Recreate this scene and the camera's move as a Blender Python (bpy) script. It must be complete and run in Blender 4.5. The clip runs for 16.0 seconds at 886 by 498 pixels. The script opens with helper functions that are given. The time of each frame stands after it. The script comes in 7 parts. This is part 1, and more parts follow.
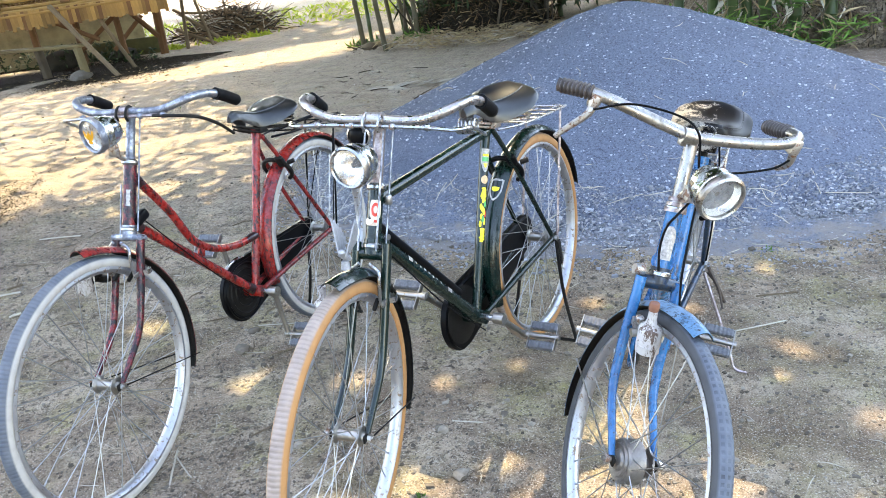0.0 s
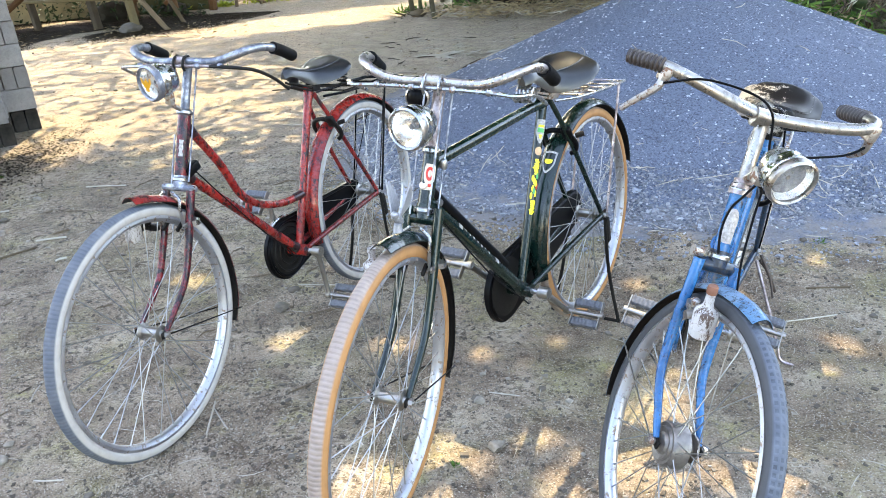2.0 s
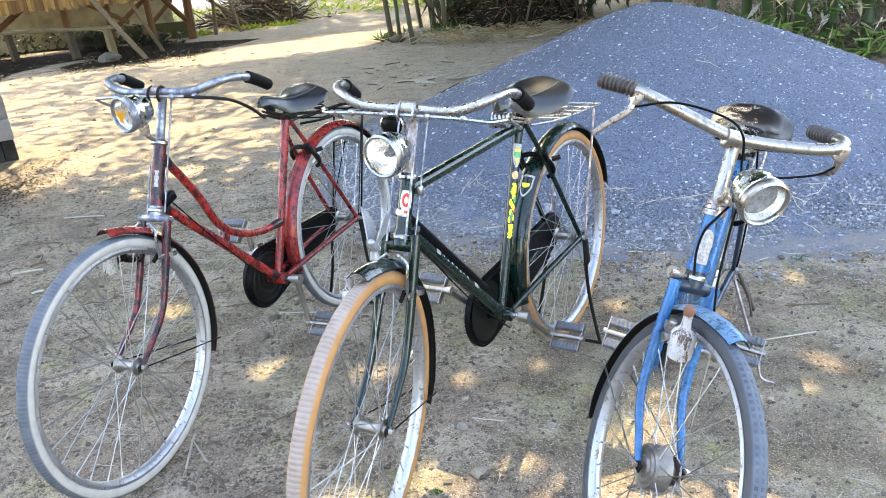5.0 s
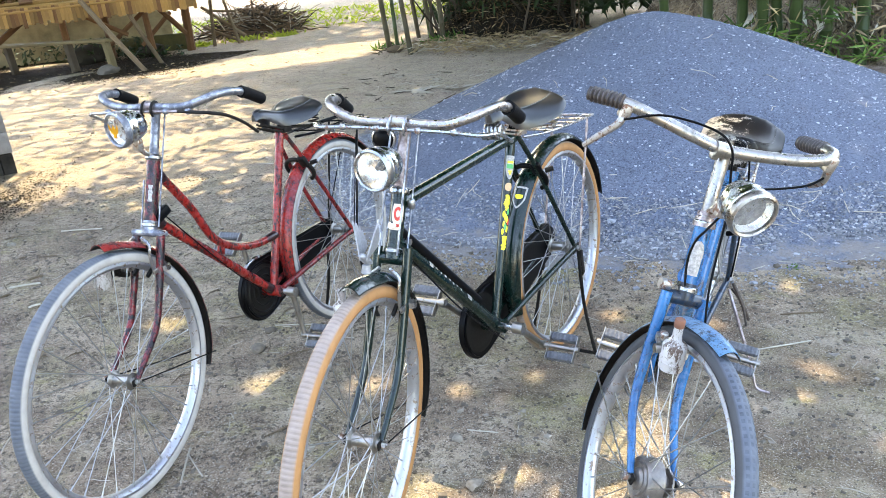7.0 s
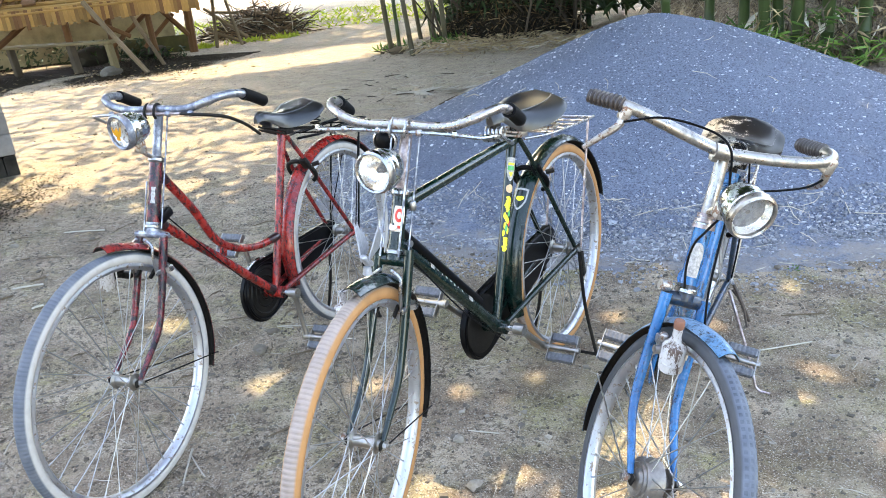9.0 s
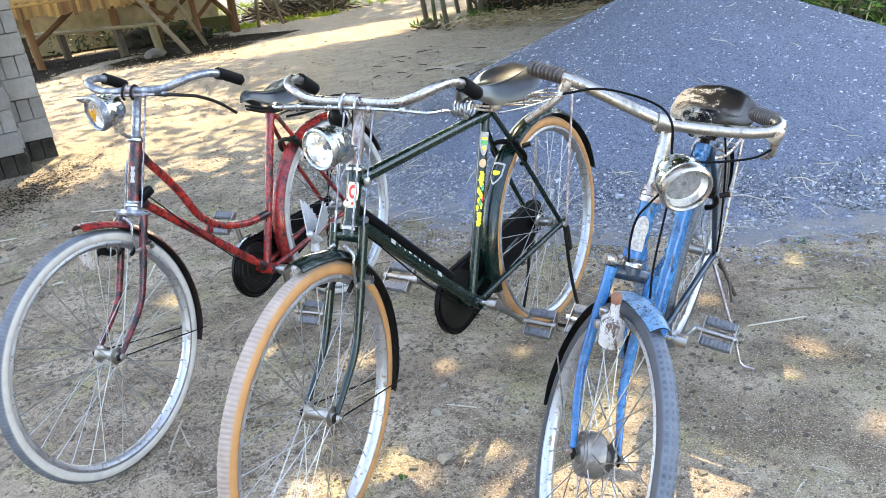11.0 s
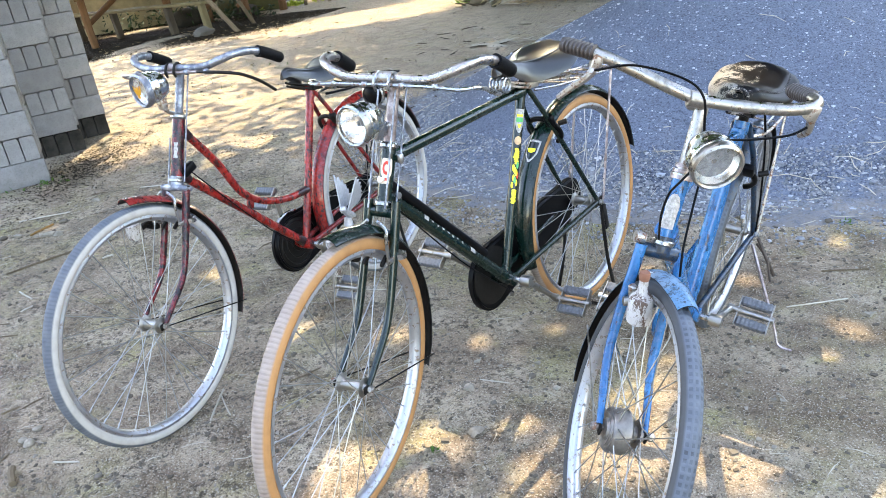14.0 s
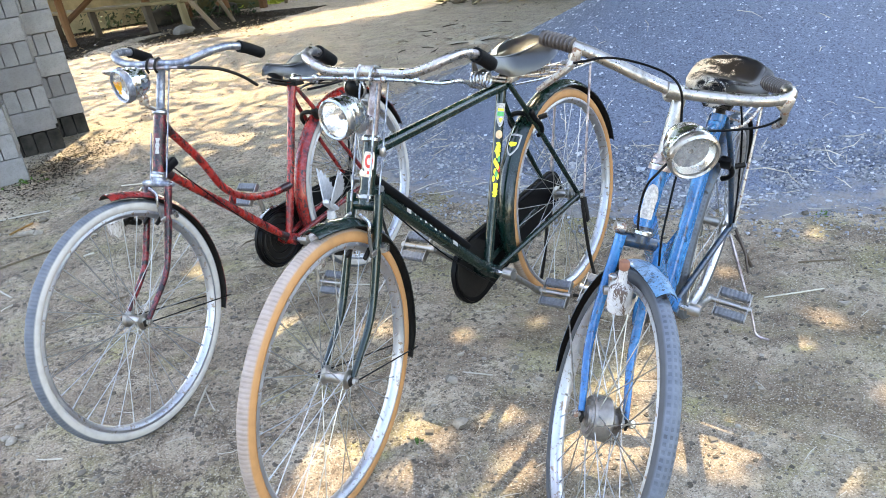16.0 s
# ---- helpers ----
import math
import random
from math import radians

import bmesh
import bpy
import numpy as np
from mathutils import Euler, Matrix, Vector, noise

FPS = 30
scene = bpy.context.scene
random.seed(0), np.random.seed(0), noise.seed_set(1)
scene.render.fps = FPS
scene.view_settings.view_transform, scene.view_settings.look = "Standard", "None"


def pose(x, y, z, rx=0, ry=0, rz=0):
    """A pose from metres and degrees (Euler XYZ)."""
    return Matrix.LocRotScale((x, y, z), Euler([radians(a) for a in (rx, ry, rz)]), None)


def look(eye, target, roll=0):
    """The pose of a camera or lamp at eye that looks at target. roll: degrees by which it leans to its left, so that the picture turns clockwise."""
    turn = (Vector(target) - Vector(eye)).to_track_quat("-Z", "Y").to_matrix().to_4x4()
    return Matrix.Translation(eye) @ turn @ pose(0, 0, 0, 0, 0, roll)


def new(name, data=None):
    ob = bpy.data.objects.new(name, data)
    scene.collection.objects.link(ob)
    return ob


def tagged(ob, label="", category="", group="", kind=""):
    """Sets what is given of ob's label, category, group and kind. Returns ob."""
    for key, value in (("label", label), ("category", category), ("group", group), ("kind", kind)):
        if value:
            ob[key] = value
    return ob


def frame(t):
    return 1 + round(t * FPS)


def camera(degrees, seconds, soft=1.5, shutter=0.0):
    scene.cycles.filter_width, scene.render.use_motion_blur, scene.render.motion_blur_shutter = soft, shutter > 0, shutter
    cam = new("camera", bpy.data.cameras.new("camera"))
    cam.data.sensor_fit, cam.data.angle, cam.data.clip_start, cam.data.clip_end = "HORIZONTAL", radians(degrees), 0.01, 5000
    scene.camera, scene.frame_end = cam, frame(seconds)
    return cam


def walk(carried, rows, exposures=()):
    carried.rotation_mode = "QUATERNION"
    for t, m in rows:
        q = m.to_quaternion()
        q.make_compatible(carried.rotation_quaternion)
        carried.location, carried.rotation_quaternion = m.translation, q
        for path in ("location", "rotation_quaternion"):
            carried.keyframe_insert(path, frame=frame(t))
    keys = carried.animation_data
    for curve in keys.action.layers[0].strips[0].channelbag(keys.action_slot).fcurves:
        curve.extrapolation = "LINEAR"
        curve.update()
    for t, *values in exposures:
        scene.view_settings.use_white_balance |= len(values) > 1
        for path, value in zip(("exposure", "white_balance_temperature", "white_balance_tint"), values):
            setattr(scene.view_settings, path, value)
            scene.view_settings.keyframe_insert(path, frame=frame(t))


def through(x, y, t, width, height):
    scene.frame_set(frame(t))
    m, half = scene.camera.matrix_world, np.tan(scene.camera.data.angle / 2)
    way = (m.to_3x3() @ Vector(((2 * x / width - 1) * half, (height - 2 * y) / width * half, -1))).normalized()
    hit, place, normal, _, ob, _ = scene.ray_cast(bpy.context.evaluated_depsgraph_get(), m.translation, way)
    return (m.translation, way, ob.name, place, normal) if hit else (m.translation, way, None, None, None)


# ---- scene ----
cam = camera(59.34, 16.0, soft=0.6)
EXPOSURE = 3.60
PATH = [
    (0, (0.8576, 0.7649, 1.3763), (0.2050, 2.5076, 0.6434), -7.36),
    (0.5, (0.8523, 0.7641, 1.3702), (0.1977, 2.5055, 0.6359), -7.19),
    (1, (0.8364, 0.7600, 1.3686), (0.0994, 2.4606, 0.6171), -4.88),
    (1.5, (0.7957, 0.7418, 1.3658), (-0.0380, 2.3852, 0.5886), -4.39),
    (2, (0.8069, 0.7668, 1.3593), (0.0804, 2.4550, 0.5705), -4.77),
    (2.5, (0.8688, 0.8046, 1.3546), (0.3717, 2.5762, 0.5706), -5.67),
    (3, (0.8793, 0.8136, 1.3576), (0.4680, 2.6109, 0.5825), -6.60),
    (3.5, (0.8694, 0.8096, 1.3631), (0.4318, 2.6084, 0.6063), -6.80),
    (4, (0.8528, 0.8004, 1.3664), (0.3372, 2.5862, 0.6280), -6.09),
    (4.5, (0.8296, 0.7895, 1.3684), (0.1912, 2.5349, 0.6295), -5.36),
    (4.7, (0.8185, 0.7778, 1.3630), (0.1314, 2.5032, 0.6209), -5.24),
    (7, (0.8389, 0.7854, 1.3726), (0.1442, 2.5183, 0.6553), -5.81),
    (7.5, (0.8392, 0.7843, 1.3690), (0.1464, 2.5178, 0.6514), -5.82),
    (8, (0.8371, 0.7770, 1.3710), (0.1434, 2.5102, 0.6535), -5.83),
    (10.3, (0.9300, 0.7956, 1.3804), (0.1764, 2.5085, 0.6749), -6.40),
    (10.5, (0.9864, 0.8224, 1.3750), (0.2105, 2.5231, 0.6640), -6.69),
    (11, (1.0623, 0.8563, 1.3524), (0.2388, 2.5146, 0.5962), -7.95),
    (11.5, (1.0775, 0.8319, 1.3575), (0.1765, 2.4413, 0.5840), -8.89),
    (12, (1.0870, 0.8275, 1.3532), (0.1584, 2.4191, 0.5760), -8.93),
    (12.5, (1.0809, 0.8415, 1.3448), (0.1498, 2.4268, 0.5575), -8.89),
    (13, (1.0815, 0.8557, 1.3356), (0.1530, 2.4395, 0.5423), -8.81),
    (13.5, (1.0897, 0.8466, 1.3539), (0.1606, 2.4313, 0.5631), -8.79),
    (14, (1.0996, 0.8507, 1.3506), (0.1754, 2.4381, 0.5595), -8.79),
    (14.5, (1.1081, 0.8495, 1.3470), (0.2035, 2.4475, 0.5545), -8.76),
    (15, (1.1131, 0.8433, 1.3439), (0.2278, 2.4488, 0.5449), -8.76),
    (15.5, (1.1089, 0.8359, 1.3438), (0.2239, 2.4411, 0.5438), -8.76),
    (16, (1.1089, 0.8312, 1.3441), (0.2240, 2.4360, 0.5432), -8.73),
]
walk(cam, [(t, look(eye, target, roll)) for t, eye, target, roll in PATH], [(t, EXPOSURE + e, 7950, 13.5) for t, e in ((0, 0), (2, 0), (3, .10), (4, .10), (5, 0), (16, 0))])

# ---- world, sun, exposure ----
SUN_EL, SUN_AZ = radians(58), radians(-28)      # azimuth from +y, clockwise seen from above
SUN_WAY = Vector((math.sin(SUN_AZ) * math.cos(SUN_EL), math.cos(SUN_AZ) * math.cos(SUN_EL), math.sin(SUN_EL)))
world = bpy.data.worlds.new("sky")
scene.world = world
world.use_nodes = True
wn = world.node_tree
sky = wn.nodes.new("ShaderNodeTexSky")
sky.sky_type, sky.sun_disc = "NISHITA", False
sky.sun_elevation, sky.sun_rotation = SUN_EL, SUN_AZ
wn.links.new(sky.outputs[0], wn.nodes["Background"].inputs[0])
wn.nodes["Background"].inputs[1].default_value = 0.15
sun = new("sun", bpy.data.lights.new("sun", "SUN"))
sun.data.energy, sun.data.angle, sun.data.color = 1.20, radians(0.55), (1.0, 0.93, 0.70)
sun.matrix_world = look(SUN_WAY * 40, (0, 0, 0))


# ---- materials ----
class Mat:
    """A node material with short ways to noise, mixes and bumps."""

    def __init__(self, name, rough=0.6, metal=0.0, color=(0.5, 0.5, 0.5)):
        self.m = bpy.data.materials.new(name)
        self.m.use_nodes = True
        self.t = self.m.node_tree
        self.b = self.t.nodes["Principled BSDF"]
        self.b.inputs["Roughness"].default_value = rough
        self.b.inputs["Metallic"].default_value = metal
        self.b.inputs["Base Color"].default_value = (*color, 1)
        self.co = self.t.nodes.new("ShaderNodeTexCoord")

    def node(self, kind, **kw):
        n = self.t.nodes.new(kind)
        for k, v in kw.items():
            n.inputs[k.replace("_", " ")].default_value = v
        return n

    def link(self, a, b):
        self.t.links.new(a, b)

    def scaled(self, scale, space="Object"):
        mp = self.t.nodes.new("ShaderNodeMapping")
        mp.inputs["Scale"].default_value = scale
        self.link(self.co.outputs[space], mp.inputs[0])
        return mp.outputs[0]

    def noise(self, scale, detail=4, rough=0.6, vec=None, space="Object"):
        n = self.node("ShaderNodeTexNoise", Scale=scale, Detail=detail, Roughness=rough)
        self.link(vec if vec is not None else self.co.outputs[space], n.inputs["Vector"])
        return n.outputs["Fac"]

    def voronoi(self, scale, out="Distance", space="Object"):
        n = self.node("ShaderNodeTexVoronoi", Scale=scale)
        self.link(self.co.outputs[space], n.inputs["Vector"])
        return n.outputs[out]

    def ramp(self, fac, stops):
        n = self.t.nodes.new("ShaderNodeValToRGB")
        e = n.color_ramp.elements
        while len(e) < len(stops):
            e.new(0.5)
        for el, (p, c) in zip(e, stops):
            el.position = p
            el.color = (*c, 1) if not isinstance(c, (int, float)) else (c, c, c, 1)
        self.link(fac, n.inputs[0])
        return n.outputs[0]

    def mix(self, fac, a, b, how="MIX"):
        n = self.t.nodes.new("ShaderNodeMix")
        n.data_type, n.blend_type = "RGBA", how
        for v, i in ((fac, 0), (a, 6), (b, 7)):
            if isinstance(v, (int, float)):
                n.inputs[i].default_value = v if i == 0 else (v, v, v, 1)
            elif isinstance(v, tuple):
                n.inputs[i].default_value = (*v, 1)
            else:
                self.link(v, n.inputs[i])
        return n.outputs[2]

    def math(self, op, a, b=0.0):
        n = self.t.nodes.new("ShaderNodeMath")
        n.operation = op
        for v, i in ((a, 0), (b, 1)):
            if isinstance(v, (int, float)):
                n.inputs[i].default_value = v
            else:
                self.link(v, n.inputs[i])
        return n.outputs[0]

    def random(self):
        return self.t.nodes.new("ShaderNodeObjectInfo").outputs["Random"]

    def island(self):
        return self.t.nodes.new("ShaderNodeNewGeometry").outputs["Random Per Island"]

    def color(self, c):
        self.link(c, self.b.inputs["Base Color"])
        return self

    def rough(self, c):
        self.link(c, self.b.inputs["Roughness"])
        return self

    def bump(self, height, strength=0.3, dist=0.01):
        n = self.node("ShaderNodeBump", Strength=strength, Distance=dist)
        self.link(height, n.inputs["Height"])
        self.link(n.outputs[0], self.b.inputs["Normal"])
        return self


def worn_paint(name, main, second, chip, amount=0.5, rough=0.38, dark=0.62):
    """Old enamel: two tones in long streaks, grime, scratches, and flakes down to dark metal."""
    m = Mat(name, rough)
    m.b.inputs["Specular IOR Level"].default_value = 0.30
    m.b.inputs["Coat Weight"].default_value, m.b.inputs["Coat Roughness"].default_value = 0.25, 0.06
    along = m.scaled((1, 1, 0.30))
    tone = m.ramp(m.noise(11, 5, 0.65, along), [(0.38, main), (0.66, second)])
    fade = m.mix(m.ramp(m.noise(55, 6, 0.7, along), [(0.50, 0.0), (0.78, 0.30)]), tone, tuple(min(1, c * 1.6 + 0.006) for c in main))
    grime = m.ramp(m.noise(38, 9, 0.82, along), [(dark - 0.05, 0.0), (dark + 0.03, 0.92)])
    fade = m.mix(grime, fade, tuple(c * 0.5 for c in chip))
    flakes = m.ramp(m.noise(62, 9, 0.82, along), [(amount, 0.0), (amount + 0.018, 1.0)])
    specks = m.math("MULTIPLY", m.ramp(m.noise(190, 4, 0.7), [(0.60, 0.0), (0.63, 1.0)]), m.ramp(m.noise(14, 3), [(0.45, 0.0), (0.6, 1.0)]))
    chips = m.math("MAXIMUM", flakes, specks)
    m.color(m.mix(chips, fade, chip))
    m.rough(m.mix(chips, m.ramp(m.noise(60, 4), [(0.3, rough - 0.12), (0.7, rough + 0.2)]), 0.6))
    return m.bump(m.math("SUBTRACT", 1.0, chips), 0.3, 0.001).m


def old_chrome(name, rust=0.62, base=(0.36, 0.37, 0.38), rough=0.24, speck=(0.16, 0.08, 0.045)):
    m = Mat(name, rough, 1.0)
    r = m.ramp(m.noise(60, 6, 0.72), [(rust, 0.0), (rust + 0.06, 1.0)])
    m.color(m.mix(r, m.mix(m.noise(22, 3), base, tuple(c * 0.75 for c in base)), speck))
    m.link(m.math("SUBTRACT", 1.0, r), m.b.inputs["Metallic"])
    m.rough(m.mix(r, m.ramp(m.noise(35, 4), [(0.3, rough - 0.08), (0.75, rough + 0.22)]), 0.75))
    return m.bump(m.noise(160, 3), 0.08, 0.001).m


def tyre_rubber(name, side, tread, half, dust, slots=False):
    """Tyre with a coloured wall and ribbed tread blocks round the outside."""
    m = Mat(name, 0.75)
    sep = m.t.nodes.new("ShaderNodeSeparateXYZ")
    m.link(m.co.outputs["Object"], sep.inputs[0])
    x, y, z = sep.outputs
    ang = m.math("ARCTAN2", z, x)
    rib = m.math("COSINE", m.math("MULTIPLY", ang, 150.0 if slots else 210.0))
    row = m.math("COSINE", m.math("MULTIPLY", y, 620.0))
    block = m.math("MINIMUM", rib, row) if slots else rib
    rad = m.math("SQRT", m.math("ADD", m.math("MULTIPLY", x, x), m.math("MULTIPLY", z, z)))
    outer = m.ramp(m.math("SUBTRACT", rad, half), [(0.0, 0.0), (0.004, 1.0)])
    groove = m.math("GREATER_THAN", block, -0.05 if slots else 0.35)
    worn = m.mix(m.math("MULTIPLY", groove, m.ramp(m.noise(18, 4), [(0.35, 0.35), (0.65, 1.0)])), tread, tuple(c * (0.50 if slots else 0.74) for c in tread))
    dusty = m.mix(m.ramp(m.noise(26, 5), [(0.42, 0.0), (0.75, 0.55)]), worn, dust)
    wall = m.mix(m.ramp(m.noise(34, 5), [(0.45, 0.0), (0.8, 0.5)]), side, tuple(c * 0.55 for c in side))
    m.color(m.mix(outer, wall, dusty))
    m.bump(m.math("MULTIPLY", m.math("SUBTRACT", 1.0, block), outer), 0.35, 0.0015)
    return m.m


def tarnished(name, metal=(0.55, 0.55, 0.55), film=(0.42, 0.41, 0.42), amount=0.5, rough=0.36):
    """Old bright metal under a dull film, with dark pits and grime."""
    m = Mat(name, rough, 1.0)
    f = m.ramp(m.noise(36, 7, 0.75), [(amount - 0.06, 0.0), (amount + 0.10, 1.0)])
    pits = m.ramp(m.noise(95, 5, 0.75), [(0.60, 0.0), (0.66, 1.0)])
    m.color(m.mix(pits, m.mix(f, metal, film), (0.055, 0.035, 0.028)))
    m.link(m.math("MULTIPLY", m.math("SUBTRACT", 1.0, m.math("MULTIPLY", f, 0.55)), m.math("SUBTRACT", 1.0, pits)), m.b.inputs["Metallic"])
    m.rough(m.mix(f, m.ramp(m.noise(40, 4), [(0.3, rough - 0.12), (0.75, rough + 0.15)]), 0.55))
    return m.bump(m.math("ADD", f, pits), 0.15, 0.001).m


def plain(name, color, rough=0.6, metal=0.0, var=0.25, scale=60, bump=0.15, spec=0.4):
    m = Mat(name, rough, metal)
    m.b.inputs["Specular IOR Level"].default_value = spec
    m.color(m.mix(m.ramp(m.noise(scale, 5), [(0.3, 0.0), (0.75, 1.0)]), color, tuple(c * (1 - var) for c in color)))
    return m.bump(m.noise(scale * 4, 3), bump, 0.002).m


RED = worn_paint("red_enamel", (0.33, 0.022, 0.015), (0.13, 0.010, 0.011), (0.008, 0.006, 0.007), 0.540, 0.22, 0.560)
RED_GRIMY = worn_paint("grimy_red_enamel", (0.25, 0.020, 0.016), (0.12, 0.012, 0.014), (0.008, 0.007, 0.009), 0.545, 0.28, 0.545)
RED_DARK = worn_paint("blackened_red_enamel", (0.22, 0.018, 0.019), (0.050, 0.012, 0.020), (0.006, 0.005, 0.008), 0.515, 0.26, 0.50)
LUG_BLACK = worn_paint("black_worn_enamel", (0.010, 0.005, 0.006), (0.030, 0.006, 0.007), (0.004, 0.004, 0.005), 0.58, 0.32, 0.62)
GREEN = worn_paint("bottle_green_enamel", (0.0012, 0.0075, 0.0058), (0.0022, 0.013, 0.009), (0.010, 0.010, 0.009), 0.66, 0.16, 0.66)
BLUE = worn_paint("blue_enamel", (0.004, 0.068, 0.185), (0.018, 0.150, 0.335), (0.006, 0.010, 0.022), 0.580, 0.20, 0.592)
BLUE_GRIMY = worn_paint("grimy_blue_enamel", (0.010, 0.036, 0.075), (0.004, 0.012, 0.022), (0.03, 0.026, 0.022), 0.56, 0.34, 0.55)
BLUE_PALE = worn_paint("faded_blue_enamel", (0.045, 0.150, 0.265), (0.17, 0.255, 0.330), (0.030, 0.032, 0.038), 0.552, 0.34, 0.585)
BLACK = plain("black_enamel", (0.004, 0.004, 0.0045), 0.3, 0, 0.4, 30, 0.05, 0.08)
DULL_BLACK = plain("dull_black_tinplate", (0.0032, 0.0032, 0.0036), 0.36, 0, 0.4, 30, 0.05, 0.10)
DARKSTEEL = plain("greasy_dark_steel", (0.014, 0.0125, 0.011), 0.5, 0.2, 0.5, 80, 0.15, 0.15)
CHROME = old_chrome("pitted_chrome", 0.57)
ALLOY = old_chrome("dull_alloy", 0.60, (0.36, 0.345, 0.32), 0.34, (0.2, 0.14, 0.09))
RUSTY = old_chrome("rusty_chrome", 0.52, (0.46, 0.44, 0.41), 0.34)
GREY_BAR = tarnished("grey_tarnished_bar", (0.31, 0.325, 0.36), (0.105, 0.115, 0.14), 0.47, 0.36)
PALE_BAR = tarnished("peeling_chrome_bar", (0.35, 0.335, 0.33), (0.165, 0.135, 0.135), 0.55, 0.28)
ALLOY_BAR = tarnished("satin_alloy_bar", (0.32, 0.30, 0.275), (0.16, 0.148, 0.13), 0.56, 0.32)
LAMP_METAL = tarnished("dented_lamp_chrome", (0.58, 0.60, 0.58), (0.17, 0.20, 0.18), 0.58, 0.20)
MIRROR_BOWL = old_chrome("lamp_reflector", 0.64, (0.92, 0.88, 0.80), 0.22, (0.40, 0.36, 0.30))
SPOKE = plain("spoke_steel", (0.42, 0.42, 0.41), 0.35, 0.9, 0.5, 50)
RUBBER = plain("black_rubber", (0.006, 0.006, 0.0065), 0.6, 0, 0.4, 90, 0.15, 0.07)
GRIP_BROWN = plain("worn_brown_grip", (0.058, 0.046, 0.041), 0.4, 0, 0.5, 60, 0.2)
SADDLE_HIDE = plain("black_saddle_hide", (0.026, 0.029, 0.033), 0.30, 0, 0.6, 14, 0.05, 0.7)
SADDLE_HIDE.node_tree.nodes["Principled BSDF"].inputs["Coat Weight"].default_value = 0.6
SADDLE_HIDE.node_tree.nodes["Principled BSDF"].inputs["Coat Roughness"].default_value = 0.16
SADDLE_HIDE.node_tree.nodes["Principled BSDF"].inputs["Coat IOR"].default_value = 1.55
WHITE_METAL = plain("white_metal", (0.34, 0.35, 0.37), 0.4, 0.4, 0.4, 160)
PAPER = plain("sticker_cream", (0.66, 0.54, 0.43), 0.4, 0, 0.2, 60, 0.03)
YELLOW = plain("sticker_yellow", (0.85, 0.74, 0.03), 0.35, 0, 0.2, 60, 0.03)
PEACH = plain("sticker_peach", (0.60, 0.38, 0.20), 0.4, 0, 0.3, 60, 0.03)
SCARLET = plain("sticker_red", (0.62, 0.04, 0.02), 0.35, 0, 0.2, 60, 0.03)
LEAFGREEN = plain("sticker_green", (0.05, 0.35, 0.10), 0.35, 0, 0.2, 60, 0.03)
ORANGE = plain("amber_plastic", (0.85, 0.42, 0.02), 0.3, 0, 0.15, 60, 0.02)
PALE_BADGE = plain("worn_pale_badge", (0.46, 0.43, 0.40), 0.5, 0.2, 0.7, 160)


def lens_glass():
    """Dusty moulded lamp glass: clear, with a gloss and a little haze."""
    m = Mat("lamp_glass", 0.06, 0, (0.85, 0.86, 0.84))
    clear = m.t.nodes.new("ShaderNodeBsdfTransparent")
    mx = m.t.nodes.new("ShaderNodeMixShader")
    m.link(m.ramp(m.noise(30, 4), [(0.30, 0.01), (0.75, 0.08)]), mx.inputs[0])
    m.link(clear.outputs[0], mx.inputs[1])
    m.link(m.b.outputs[0], mx.inputs[2])
    m.link(mx.outputs[0], m.t.nodes["Material Output"].inputs[0])
    m.bump(m.math("SINE", m.math("MULTIPLY", m.noise(20, 1), 60.0)), 0.15, 0.002)
    return m.m


GLASS = lens_glass()


def worn_saddle():
    m = Mat("flaking_saddle_vinyl", 0.30)
    m.b.inputs["Specular IOR Level"].default_value = 0.22
    sep = m.t.nodes.new("ShaderNodeSeparateXYZ")
    m.link(m.co.outputs["Object"], sep.inputs[0])
    lean = m.math("ADD", m.math("MULTIPLY", sep.outputs[1], -1.5), m.math("MULTIPLY", sep.outputs[0], 0.20))
    f = m.ramp(m.math("ADD", m.noise(26, 10, 0.82), lean), [(0.56, 0.0), (0.60, 1.0)])
    m.color(m.mix(f, (0.007, 0.007, 0.009), m.mix(m.noise(90, 6, 0.8), (0.55, 0.51, 0.44), (0.22, 0.20, 0.17))))
    return m.bump(f, 0.3, 0.002).m


FLAKED = worn_saddle()


